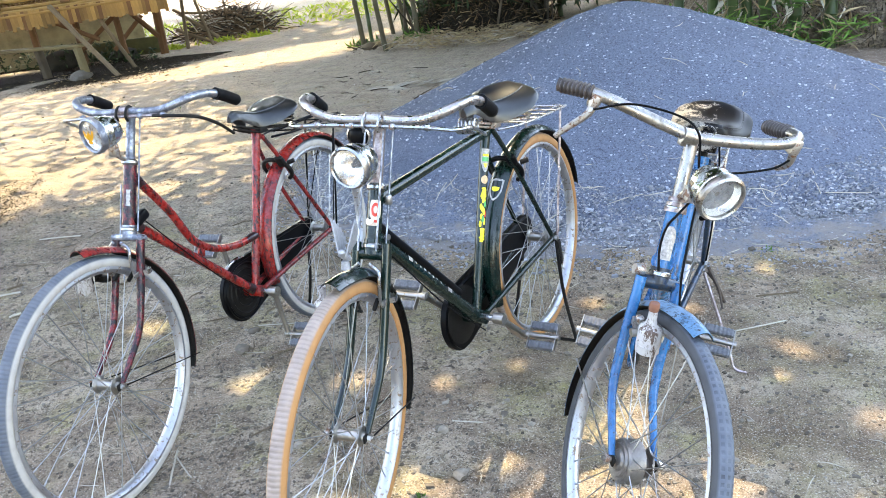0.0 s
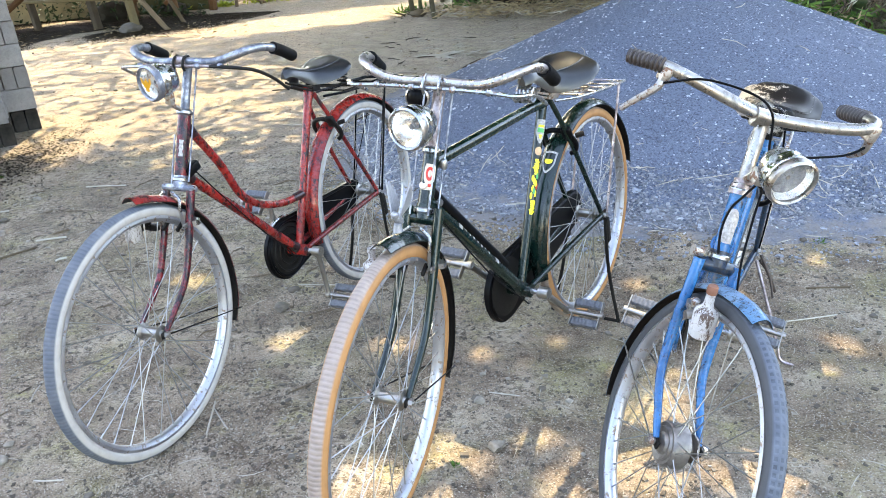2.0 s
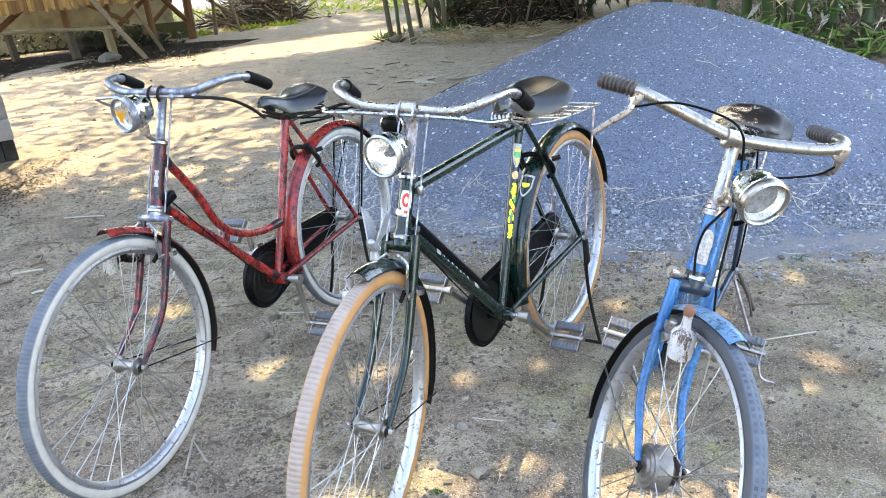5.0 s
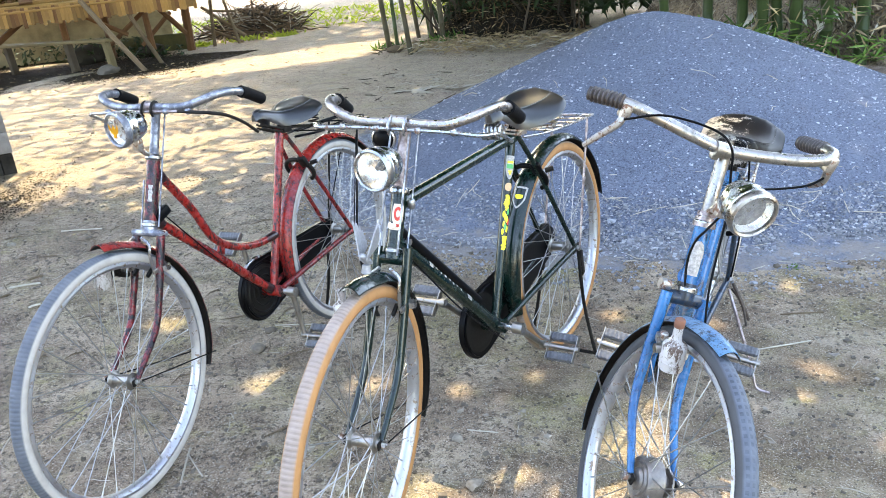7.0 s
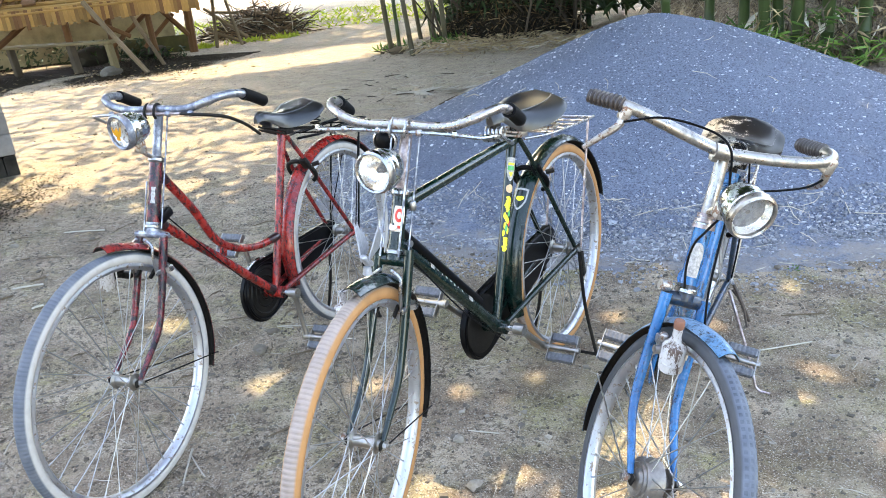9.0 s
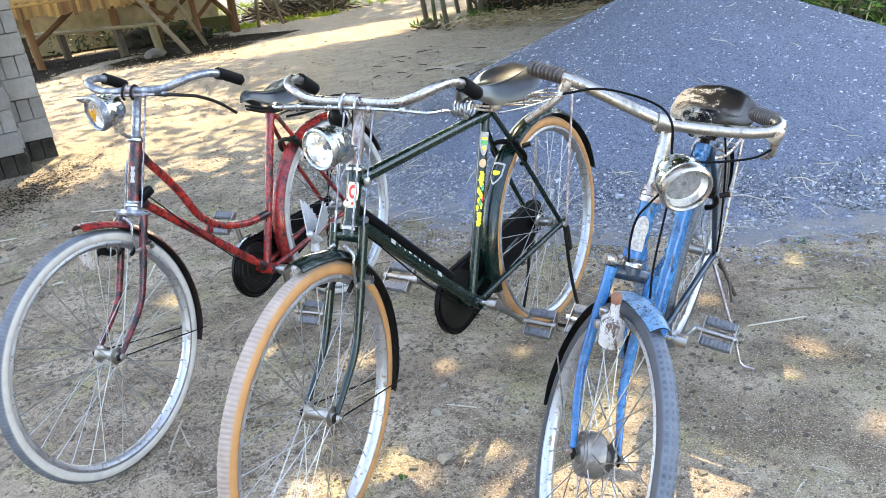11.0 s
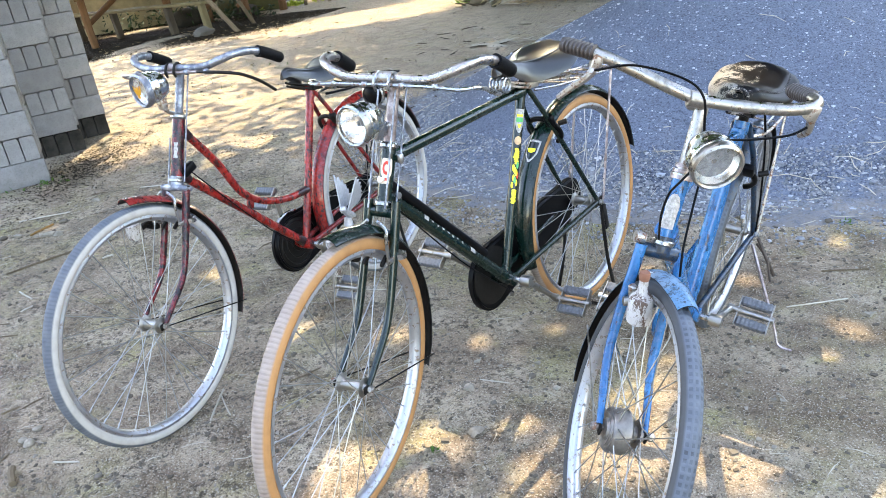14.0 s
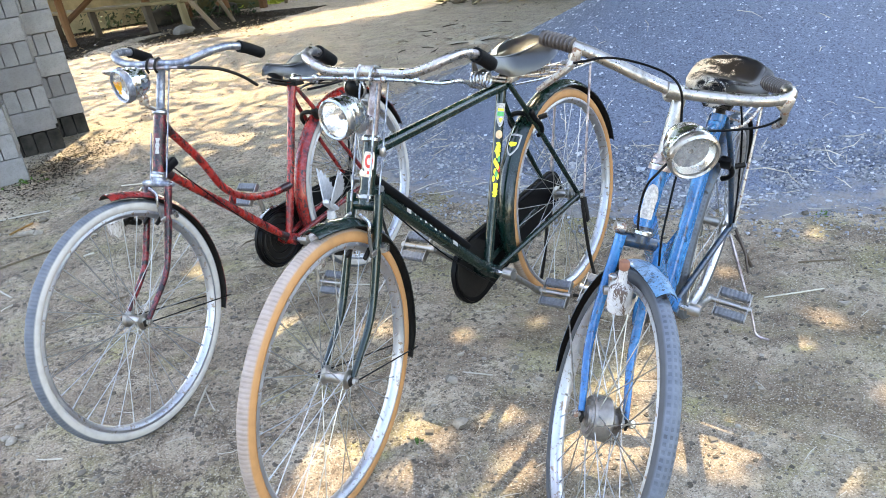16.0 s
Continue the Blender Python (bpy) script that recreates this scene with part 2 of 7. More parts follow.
def earth():
    """Trodden earth: grey-brown, with worn pale dust, olive moss, damp dark crumbs and grit."""
    m = Mat("trodden_earth", 0.95)
    m.b.inputs["Specular IOR Level"].default_value = 0.15
    big = m.ramp(m.noise(0.7, 8, 0.66), [(0.30, (0.254, 0.192, 0.134)), (0.50, (0.338, 0.261, 0.187)), (0.70, (0.436, 0.342, 0.252))])
    moss = m.mix(m.ramp(m.noise(2.0, 6, 0.62), [(0.48, 0.0), (0.64, 0.72)]), big, (0.248, 0.232, 0.092))
    moss = m.mix(m.ramp(m.noise(7.0, 7, 0.70), [(0.54, 0.0), (0.68, 0.66)]), moss, (0.345, 0.318, 0.115))
    mid = m.mix(m.ramp(m.noise(4.2, 7, 0.64), [(0.40, 0.80), (0.58, 0.0)]), moss, (0.152, 0.106, 0.074))
    mid = m.mix(m.ramp(m.noise(3.1, 7, 0.66), [(0.50, 0.0), (0.66, 0.66)]), mid, (0.515, 0.424, 0.318))
    sep = m.t.nodes.new("ShaderNodeSeparateXYZ")
    m.link(m.co.outputs["Object"], sep.inputs[0])
    way = m.math("ADD", m.math("ADD", m.math("MULTIPLY", sep.outputs[1], 0.55), m.math("MULTIPLY", sep.outputs[0], -0.35)), m.math("MULTIPLY", m.noise(0.8, 5, 0.6), 1.4))
    trod = m.ramp(m.math("SUBTRACT", way, 3.7), [(0.0, 0.0), (1.0, 1.0)])
    # crumbly and damp on one side, swept smoother towards the heap and the path
    smooth = m.ramp(m.math("ADD", m.math("MULTIPLY", sep.outputs[0], 0.5), m.noise(1.1, 5, 0.65)), [(0.30, 0.0), (0.95, 0.40)])
    left = m.math("MULTIPLY", m.math("SUBTRACT", 1.0, m.math("MULTIPLY", trod, 0.42)), m.math("SUBTRACT", 1.0, smooth))
    mid = m.mix(m.math("MULTIPLY", trod, 0.55), mid, (0.375, 0.312, 0.242))
    damp = m.math("MULTIPLY", m.ramp(m.noise(36, 9, 0.80), [(0.450, 1.0), (0.520, 0.0)]), m.ramp(m.noise(6.5, 6, 0.7), [(0.40, 0.95), (0.60, 0.20)]))
    mid = m.mix(m.math("MULTIPLY", damp, left), mid, (0.058, 0.044, 0.030))
    crumbs = m.ramp(m.noise(170, 5, 0.80), [(0.40, 0.95), (0.47, 0.0)])
    mid = m.mix(m.math("MULTIPLY", crumbs, m.math("ADD", m.math("MULTIPLY", left, 0.6), 0.4)), mid, (0.030, 0.024, 0.017))
    soil = m.math("MULTIPLY", m.ramp(m.math("SUBTRACT", sep.outputs[0], 1.3), [(0.0, 0.0), (0.5, 1.0)]), m.ramp(m.math("SUBTRACT", sep.outputs[1], 6.0), [(0.0, 0.0), (0.6, 0.8)]))
    mid = m.mix(soil, mid, m.ramp(m.noise(9, 8, 0.75), [(0.36, (0.105, 0.070, 0.052)), (0.64, (0.235, 0.172, 0.130))]))
    pale = m.ramp(m.noise(175, 5, 0.78), [(0.55, 0.0), (0.62, 0.80)])
    mid = m.mix(pale, mid, (0.58, 0.52, 0.43))
    grit = m.ramp(m.voronoi(95), [(0.06, 1.0), (0.15, 0.0)])
    spots = m.math("MULTIPLY", grit, m.ramp(m.noise(14, 3), [(0.5, 0.0), (0.60, 0.9)]))
    m.color(m.mix(spots, mid, (0.66, 0.61, 0.53)))
    h = m.math("ADD", m.noise(26, 9, 0.78), m.math("MULTIPLY", m.noise(130, 4, 0.7), 0.40))
    return m.bump(h, 1.0, 0.014).m


def gravel():
    m = Mat("blue_grey_crushed_stone", 0.9)
    m.b.inputs["Specular IOR Level"].default_value = 0.2
    base = m.ramp(m.noise(2.2, 7, 0.70), [(0.3, (0.138, 0.160, 0.210)), (0.7, (0.184, 0.210, 0.266))])
    fine = m.mix(m.ramp(m.voronoi(120, "Color"), [(0.2, 0.0), (0.8, 0.42)]), base, (0.068, 0.083, 0.122))
    fine = m.mix(m.ramp(m.noise(85, 5, 0.8), [(0.41, 0.70), (0.50, 0.0)]), fine, (0.030, 0.037, 0.056))
    fine = m.mix(m.ramp(m.noise(100, 4, 0.75), [(0.58, 0.0), (0.67, 0.45)]), fine, (0.25, 0.28, 0.36))
    pale = m.ramp(m.voronoi(48), [(0.10, 1.0), (0.19, 0.0)])
    pale = m.math("MULTIPLY", pale, m.ramp(m.noise(30, 2), [(0.55, 0.0), (0.62, 1.0)]))
    sep = m.t.nodes.new("ShaderNodeSeparateXYZ")
    m.link(m.co.outputs["Object"], sep.inputs[0])
    foot = m.math("ADD", sep.outputs[2], m.math("MULTIPLY", m.math("SUBTRACT", m.noise(9, 7, 0.7), 0.5), 0.16))
    fine = m.mix(m.ramp(foot, [(0.0, 0.70), (0.040, 0.0)]), fine, m.mix(m.noise(60, 6, 0.8), (0.16, 0.135, 0.11), (0.36, 0.315, 0.265)))
    m.color(m.mix(pale, fine, (0.46, 0.50, 0.58)))
    h = m.math("ADD", m.noise(70, 8, 0.8), m.math("MULTIPLY", m.voronoi(120), 0.5))
    return m.bump(h, 0.8, 0.014).m


def stones(name, dark, light):
    m = Mat(name, 0.9)
    m.color(m.mix(m.noise(60, 4), m.mix(m.ramp(m.island(), [(0.0, 0.0), (0.72, 0.35), (1.0, 1.0)]), dark, light), tuple(c * 0.6 for c in dark)))
    return m.bump(m.noise(120, 4), 0.4, 0.004).m


def straw(name, a, b, rough=0.8):
    m = Mat(name, rough)
    m.color(m.mix(m.noise(35, 4, vec=m.scaled((1, 1, 0.15))), m.mix(m.island(), a, b), tuple(c * 0.5 for c in a)))
    return m.bump(m.noise(90, 3), 0.3, 0.003).m


def wood(name, a, b, rough=0.8, vary=0.0):
    m = Mat(name, rough)
    m.b.inputs["Specular IOR Level"].default_value = 0.25
    g = m.noise(14, 6, 0.7, vec=m.scaled((6, 6, 0.7)))
    c = m.mix(m.ramp(m.noise(2.5, 4), [(0.4, 0.0), (0.7, 0.6)]), m.mix(g, a, b), tuple(c * 0.45 for c in a))
    m.color(m.mix(m.math("MULTIPLY", m.random(), vary), c, tuple(v * 0.25 for v in b)))
    return m.bump(g, 0.4, 0.006).m


def leaf_mat(name, a, b, through=0.35, spec=0.25):
    m = Mat(name, 0.55)
    m.b.inputs["Specular IOR Level"].default_value = spec
    c = m.mix(m.island(), a, b)
    m.color(c)
    tr = m.t.nodes.new("ShaderNodeBsdfTranslucent")
    m.link(c, tr.inputs[0])
    mx = m.t.nodes.new("ShaderNodeMixShader")
    mx.inputs[0].default_value = through
    m.link(m.b.outputs[0], mx.inputs[1])
    m.link(tr.outputs[0], mx.inputs[2])
    m.link(mx.outputs[0], m.t.nodes["Material Output"].inputs[0])
    return m.m


def block_mat():
    m = Mat("grey_concrete_block", 0.9)
    m.b.inputs["Specular IOR Level"].default_value = 0.2
    tone = m.mix(m.random(), (0.165, 0.157, 0.149), (0.265, 0.255, 0.243))
    c = m.mix(m.ramp(m.noise(6, 7, 0.75), [(0.46, 0.0), (0.76, 0.6)]), tone, (0.10, 0.094, 0.086))
    c = m.mix(m.ramp(m.noise(110, 4, 0.75), [(0.36, 0.3), (0.50, 0.0)]), c, (0.09, 0.085, 0.08))
    m.color(c)
    return m.bump(m.noise(90, 6, 0.75), 0.8, 0.008).m


EARTH, GRAVEL, BLOCK = earth(), gravel(), block_mat()
BLOCK_DARK = plain("dark_bottom_block", (0.050, 0.045, 0.038), 0.95, 0, 0.8, 9, 0.8, 0.1)
GRAVEL_STONE = stones("blue_grey_stone", (0.100, 0.118, 0.160), (0.40, 0.44, 0.52))
PALE_GRAVEL = stones("pale_blue_grey_stone", (0.17, 0.18, 0.205), (0.62, 0.64, 0.67))
WHITE_CHIP = stones("white_stone_chip", (0.36, 0.40, 0.47), (0.80, 0.83, 0.88))
GRIT = stones("earthy_pebble", (0.075, 0.058, 0.040), (0.52, 0.46, 0.37))
ROCK = stones("grey_boulder", (0.085, 0.075, 0.062), (0.14, 0.125, 0.105))
BROWN_ROCK = stones("brown_stone", (0.20, 0.145, 0.095), (0.30, 0.225, 0.15))
STRAW = straw("dry_stalk", (0.56, 0.51, 0.42), (0.35, 0.30, 0.23))
DRY_LEAF = leaf_mat("dry_leaf", (0.40, 0.31, 0.17), (0.20, 0.14, 0.08), 0.15)
BANK_LEAF = leaf_mat("brown_bank_leaf", (0.16, 0.105, 0.055), (0.050, 0.034, 0.020), 0.1, 0.1)
LEAF = leaf_mat("green_leaf", (0.035, 0.090, 0.016), (0.085, 0.165, 0.030))
BRIGHT_LEAF = leaf_mat("bright_green_leaf", (0.22, 0.30, 0.025), (0.36, 0.40, 0.05))
FRESH_LEAF = leaf_mat("fresh_bamboo_leaf", (0.065, 0.160, 0.028), (0.16, 0.27, 0.055))
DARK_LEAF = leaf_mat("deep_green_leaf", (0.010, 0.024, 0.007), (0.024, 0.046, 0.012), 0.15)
BAMBOO_GREEN = wood("green_bamboo", (0.022, 0.045, 0.012), (0.050, 0.066, 0.024), 0.4)
BAMBOO_OLD = wood("brown_bamboo", (0.085, 0.068, 0.040), (0.045, 0.045, 0.022), 0.6)
BAMBOO_DRY = wood("dry_bamboo", (0.46, 0.270, 0.085), (0.24, 0.125, 0.040), 0.7, 0.75)
BRUSH = wood("brown_brushwood", (0.20, 0.130, 0.075), (0.095, 0.062, 0.036))
TIMBER = wood("brown_timber", (0.22, 0.105, 0.042), (0.10, 0.048, 0.022), 0.8, 0.5)
GREY_WOOD = wood("weathered_plank", (0.23, 0.17, 0.105), (0.12, 0.09, 0.058), 0.8, 0.4)
MOSSY_WOOD = wood("mossy_plank", (0.21, 0.165, 0.09), (0.11, 0.09, 0.045))
DARK_ROCK = plain("shade_dark_rock", (0.040, 0.036, 0.028), 0.95, 0, 0.6, 4, 0.6, 0.15)
STEM_BROWN = tarnished("brown_tarnished_stem", (0.36, 0.31, 0.30), (0.17, 0.125, 0.115), 0.48, 0.34)
PEDAL_RUBBER = plain("worn_grey_rubber", (0.120, 0.126, 0.140), 0.45, 0, 0.6, 140, 0.3)
FLAKED_PAINT = worn_paint("flaking_pale_paint", (0.34, 0.32, 0.30), (0.46, 0.44, 0.42), (0.085, 0.055, 0.042), 0.53, 0.5, 0.60)
DUSTY_HUB = plain("dusty_brown_metal", (0.24, 0.215, 0.19), 0.38, 0.6, 0.6, 45, 0.3)
RUST_BROWN = plain("rust_brown_steel", (0.075, 0.055, 0.042), 0.6, 0.3, 0.6, 120)
PALE_SHEATH = plain("pale_bamboo_sheath", (0.55, 0.52, 0.44), 0.7, 0, 0.4, 20)
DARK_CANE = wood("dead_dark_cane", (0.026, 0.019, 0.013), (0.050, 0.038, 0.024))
# near-black litter; by the shelter and the blocks it also stands for shade
SHADE_LITTER = leaf_mat("shade_dark_litter", (0.012, 0.009, 0.006), (0.036, 0.026, 0.016), 0.05, 0.05)
BARK = wood("dark_bark", (0.050, 0.037, 0.026), (0.095, 0.075, 0.052))
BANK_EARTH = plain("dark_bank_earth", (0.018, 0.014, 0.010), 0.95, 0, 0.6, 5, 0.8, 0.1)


# ---- mesh helpers ----
def part(name, bm, material, parent=None, label="", m=None, smooth=True):
    """Link a bmesh as one mesh object, under a thing or a part if one is given."""
    me = bpy.data.meshes.new(name)
    bm.to_mesh(me)
    bm.free()
    if smooth:
        me.shade_smooth()
        me.set_sharp_from_angle(angle=radians(38))
    if material:
        me.materials.append(material)
    ob = new(name, me)
    if parent:
        ob.parent = parent
    if m is not None:
        ob.matrix_basis = m
    if label:
        ob["label"] = label
    return ob


def again(name, ob, parent, m, label=""):
    """Another object on the same mesh."""
    o = new(name, ob.data)
    o.parent, o.matrix_basis = parent, m
    if label:
        o["label"] = label
    return o


def tube(bm, pts, r, n=10, ends=True, flat=1.0):
    """Sweep a round (or flattened) section along points; r is one radius or one for each point."""
    pts = [Vector(p) for p in pts]
    rs = [r] * len(pts) if isinstance(r, (int, float)) else list(r)
    up, rings = None, []
    for i, p in enumerate(pts):
        d = (pts[min(i + 1, len(pts) - 1)] - pts[max(i - 1, 0)]).normalized()
        if up is None:
            up = d.cross(Vector((0, 1, 0)))
            if up.length < 0.2:
                up = d.cross(Vector((1, 0, 0)))
        up = (up - d * up.dot(d)).normalized()
        side = d.cross(up)
        rings.append([bm.verts.new(p + (up * math.cos(a) * flat + side * math.sin(a)) * rs[i])
                      for a in (2 * math.pi * k / n for k in range(n))])
    for a, b in zip(rings, rings[1:]):
        for k in range(n):
            bm.faces.new((a[k], a[(k + 1) % n], b[(k + 1) % n], b[k]))
    if ends:
        bm.faces.new(rings[0][::-1])
        bm.faces.new(rings[-1])
    return bm


def curve_pts(ctrl, steps=6):
    """Points on a smooth line through the control points."""
    c = [Vector(p) for p in ctrl]
    c = [2 * c[0] - c[1]] + c + [2 * c[-1] - c[-2]]
    out = []
    for i in range(1, len(c) - 2):
        p0, p1, p2, p3 = c[i - 1:i + 3]
        for s in range(steps):
            t = s / steps
            out.append(0.5 * (2 * p1 + (p2 - p0) * t + (2 * p0 - 5 * p1 + 4 * p2 - p3) * t * t + (3 * p1 - p0 - 3 * p2 + p3) * t ** 3))
    return out + [c[-2]]


def tubes(*specs, n=10):
    bm = bmesh.new()
    for pts, r in specs:
        tube(bm, pts, r, n)
    return bm


def lathe(bm, profile, n=24, axis="y", centre=(0, 0, 0), closed=False, turn=None):
    """Turn a profile of (radius, along) pairs round an axis through centre."""
    rings = []
    for r, a in profile:
        ring = []
        for k in range(n):
            t = 2 * math.pi * k / n
            c, s = r * math.cos(t), r * math.sin(t)
            v = Vector({"x": (a, c, s), "y": (c, a, s), "z": (c, s, a)}[axis])
            if turn is not None:
                v = turn @ v
            ring.append(bm.verts.new(v + Vector(centre)))
        rings.append(ring)
    pairs = list(zip(rings, rings[1:])) + ([(rings[-1], rings[0])] if closed else [])
    for a, b in pairs:
        for k in range(n):
            bm.faces.new((a[k], a[(k + 1) % n], b[(k + 1) % n], b[k]))
    if not closed:
        for ring in (rings[0], rings[-1]):
            bm.faces.new(ring)
    bmesh.ops.recalc_face_normals(bm, faces=bm.faces)
    return bm


def block(bm, size, at=(0, 0, 0), turn=None, bevel=0.0):
    """A box, its edges bevelled, at a place and a turn (Matrix)."""
    res = bmesh.ops.create_cube(bm, size=1.0)
    vs = res["verts"]
    bmesh.ops.scale(bm, vec=size, verts=vs)
    if bevel:
        es = list({e for v in vs for e in v.link_edges})
        vs = list({v for f in bmesh.ops.bevel(bm, geom=es, offset=bevel, segments=2, affect="EDGES", profile=0.5)["faces"] for v in f.verts} | {v for v in vs if v.is_valid})
    m = Matrix.Translation(at) @ (turn.to_4x4() if turn is not None else Matrix())
    bmesh.ops.transform(bm, matrix=m, verts=vs)
    return bm


def arc_pts(r, a0, a1, steps, y=0.0, centre=(0, 0)):
    return [Vector((centre[0] + r * math.cos(radians(a0 + (a1 - a0) * i / steps)), y, centre[1] + r * math.sin(radians(a0 + (a1 - a0) * i / steps)))) for i in range(steps + 1)]


def strip(bm, line, widths, thick, normals, crown=0.0, cols=6):
    """A curved sheet with thickness, arched across (a mudguard blade); line in the plane y = 0."""
    def layer(off):
        rows = []
        for p, w, nrm in zip(line, widths, normals):
            rows.append([bm.verts.new(p + Vector((0, w * (j / cols - 0.5), 0)) + nrm * (off - crown * (2 * j / cols - 1) ** 2)) for j in range(cols + 1)])
        return rows
    top, bot = layer(0.0), layer(-thick)
    for i in range(len(line) - 1):
        for j in range(cols):
            bm.faces.new((top[i][j], top[i][j + 1], top[i + 1][j + 1], top[i + 1][j]))
            bm.faces.new((bot[i][j], bot[i + 1][j], bot[i + 1][j + 1], bot[i][j + 1]))
        for j in (0, cols):
            bm.faces.new((top[i][j], top[i + 1][j], bot[i + 1][j], bot[i][j]))
    for i in (0, len(line) - 1):
        for j in range(cols):
            bm.faces.new((top[i][j], top[i][j + 1], bot[i][j + 1], bot[i][j]))
    bmesh.ops.recalc_face_normals(bm, faces=bm.faces)
    return bm


# ---- ground ----
def ground_z(x, y):
    near = noise.noise(Vector((x * .7, y * .7, 0))) * .012 + noise.noise(Vector((x * 3.1, y * 3.1, 5))) * .004
    far = max(0.0, min(1.0, (math.hypot(x, y - 2.5) - 3.0) / 6))
    return near * (.6 + far * 3)


def grid_sheet(name, xs, ys, zf, mat):
    vs = [(x, y, zf(x, y)) for y in ys for x in xs]
    n = len(xs)
    fs = [(j * n + i, j * n + i + 1, (j + 1) * n + i + 1, (j + 1) * n + i) for j in range(len(ys) - 1) for i in range(n - 1)]
    me = bpy.data.meshes.new(name)
    me.from_pydata(vs, [], fs)
    me.shade_smooth()
    me.materials.append(mat)
    return new(name, me)


def spread(lo, hi, c, n, k=4.6):
    """n coordinates from lo to hi, close together about c."""
    out = []
    for i in range(n + 1):
        t = 2 * i / n - 1
        s = math.sinh(k * t) / math.sinh(k)
        out.append(c + s * ((hi - c) if s > 0 else (c - lo)))
    return out


tagged(grid_sheet("ground", spread(-400, 400, -1, 190), spread(-300, 500, 4, 190), ground_z, EARTH), "trodden grey-brown earth with grit and moss", "ground", kind="structure")

# gravel heap
PX, PY, PR, PH = .263, 6.47, 2.233, .945


def heap_z(r, a):
    w = 1 + .011 * math.cos(a) - .071 * math.sin(a) + .02 * math.sin(5 * a)
    t = r / (PR * w)
    z = PH * (1 - math.sqrt(t * t + .009))
    if t > .93:
        edge = 1.07 - .085 * math.exp(-((a + .85) / .38) ** 2)
        s = (edge - t) / (edge - .92)
        z = max(z, PH * .042 * s ** 1.3 if s > 0 else s * .09)
    return z


def heap():
    nr, na = 130, 400
    vs, fs = [], []
    for i in range(nr + 1):
        r = PR * 1.22 * (i / nr) ** .9
        for k in range(na):
            a = 2 * math.pi * k / na
            x, y = PX + r * math.cos(a), PY + r * math.sin(a)
            z = heap_z(r, a) + noise.noise(Vector((x * 1.3, y * 1.3, 2))) * .03 * max(0, 1 - r / PR) + noise.noise(Vector((x * 9, y * 9, 3))) * .006 + noise.noise(Vector((x * 30, y * 30, 7))) * .004 + (noise.noise(Vector((x * 5, y * 5, 9))) * .014 + noise.noise(Vector((x * 17, y * 17, 4))) * .010 if r > PR * .94 else 0)
            vs.append((x, y, z + ground_z(x, y) * .5))
    for i in range(nr):
        for k in range(na):
            fs.append((i * na + k, (i + 1) * na + k, (i + 1) * na + (k + 1) % na, i * na + (k + 1) % na))
    me = bpy.data.meshes.new("gravel_heap")
    me.from_pydata(vs, [], fs)
    me.shade_smooth()
    me.materials.append(GRAVEL)
    return tagged(new("gravel_heap", me), "large heap of blue-grey crushed stone", "gravel heap", kind="stuff")


heap()


# ---- stacked concrete blocks ----
def solid_block(w, d, h):
    bm = bmesh.new()
    block(bm, (w, d, h), bevel=.006)
    return bm


def ribbed_block(w, d, h):
    """Hollow block on its side: four ribs, with V notches at their upper joints."""
    bm = bmesh.new()
    block(bm, (w, d * .60, h), (0, d * .20, 0), bevel=.004)
    for k in range(4):
        x0 = (k - 1.5) * w / 4
        hw, y0, y1 = w / 8 - .0014, -d * .50 + .004 * (k % 2), -d * .10
        top = [(-hw + .011, h / 2 - .002), (hw - .011, h / 2 - .002), (hw, h / 2 - .016), (hw, -h / 2 + .002), (-hw, -h / 2 + .002), (-hw, h / 2 - .016)]
        a = [bm.verts.new((x0 + x * .95, y0, z)) for x, z in top]
        b = [bm.verts.new((x0 + x, y1, z)) for x, z in top]
        bm.faces.new(a)
        bm.faces.new(b[::-1])
        for i in range(6):
            j = (i + 1) % 6
            bm.faces.new((a[i], b[i], b[j], a[j]))
    bmesh.ops.recalc_face_normals(bm, faces=bm.faces)
    return bm


FACE = Vector((.59, .81, 0)).normalized()


def block_stack(corner, courses, label, start, darker):
    """corner: the foot of the face's right-hand edge. The face runs along FACE, its depth goes back from there."""
    root = tagged(new("block_stack"), label, "concrete blocks", "stacked concrete blocks")
    back = Vector((-FACE.y, FACE.x, 0))
    w, d, h = .40, .20, .172
    turn = Matrix((FACE, back, Vector((0, 0, 1)))).transposed().to_4x4()
    root.matrix_basis = Matrix.Translation(Vector(corner) - FACE * w / 2) @ turn
    pl, rb = None, None
    for i in range(courses):
        for row in (0, 1):
            m = Matrix.Translation((random.uniform(-.012, .012), d / 2 + row * d, h / 2 + i * h)) @ Matrix.Rotation(random.uniform(-.02, .02), 4, "Z")
            if (i + start) % 2 == 0:
                pl = part("concrete_block", solid_block(w, d - .004, h - .004), BLOCK_DARK, root, "darker bottom block", m) if i == 0 and darker else again("concrete_block", pl, root, m) if pl and pl.data.materials[0] == BLOCK else part("concrete_block", solid_block(w, d - .004, h - .004), BLOCK, root, m=m)
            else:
                rb = part("ribbed_block", ribbed_block(w, d - .004, h - .004), BLOCK_DARK, root, "darker bottom block", m) if i == 0 and darker else again("ribbed_block", rb, root, m) if rb and rb.data.materials[0] == BLOCK else part("ribbed_block", ribbed_block(w, d - .004, h - .004), BLOCK, root, m=m)
    return root


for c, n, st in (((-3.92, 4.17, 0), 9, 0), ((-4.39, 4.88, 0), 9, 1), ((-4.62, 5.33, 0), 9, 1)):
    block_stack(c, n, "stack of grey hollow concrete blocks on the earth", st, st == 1)


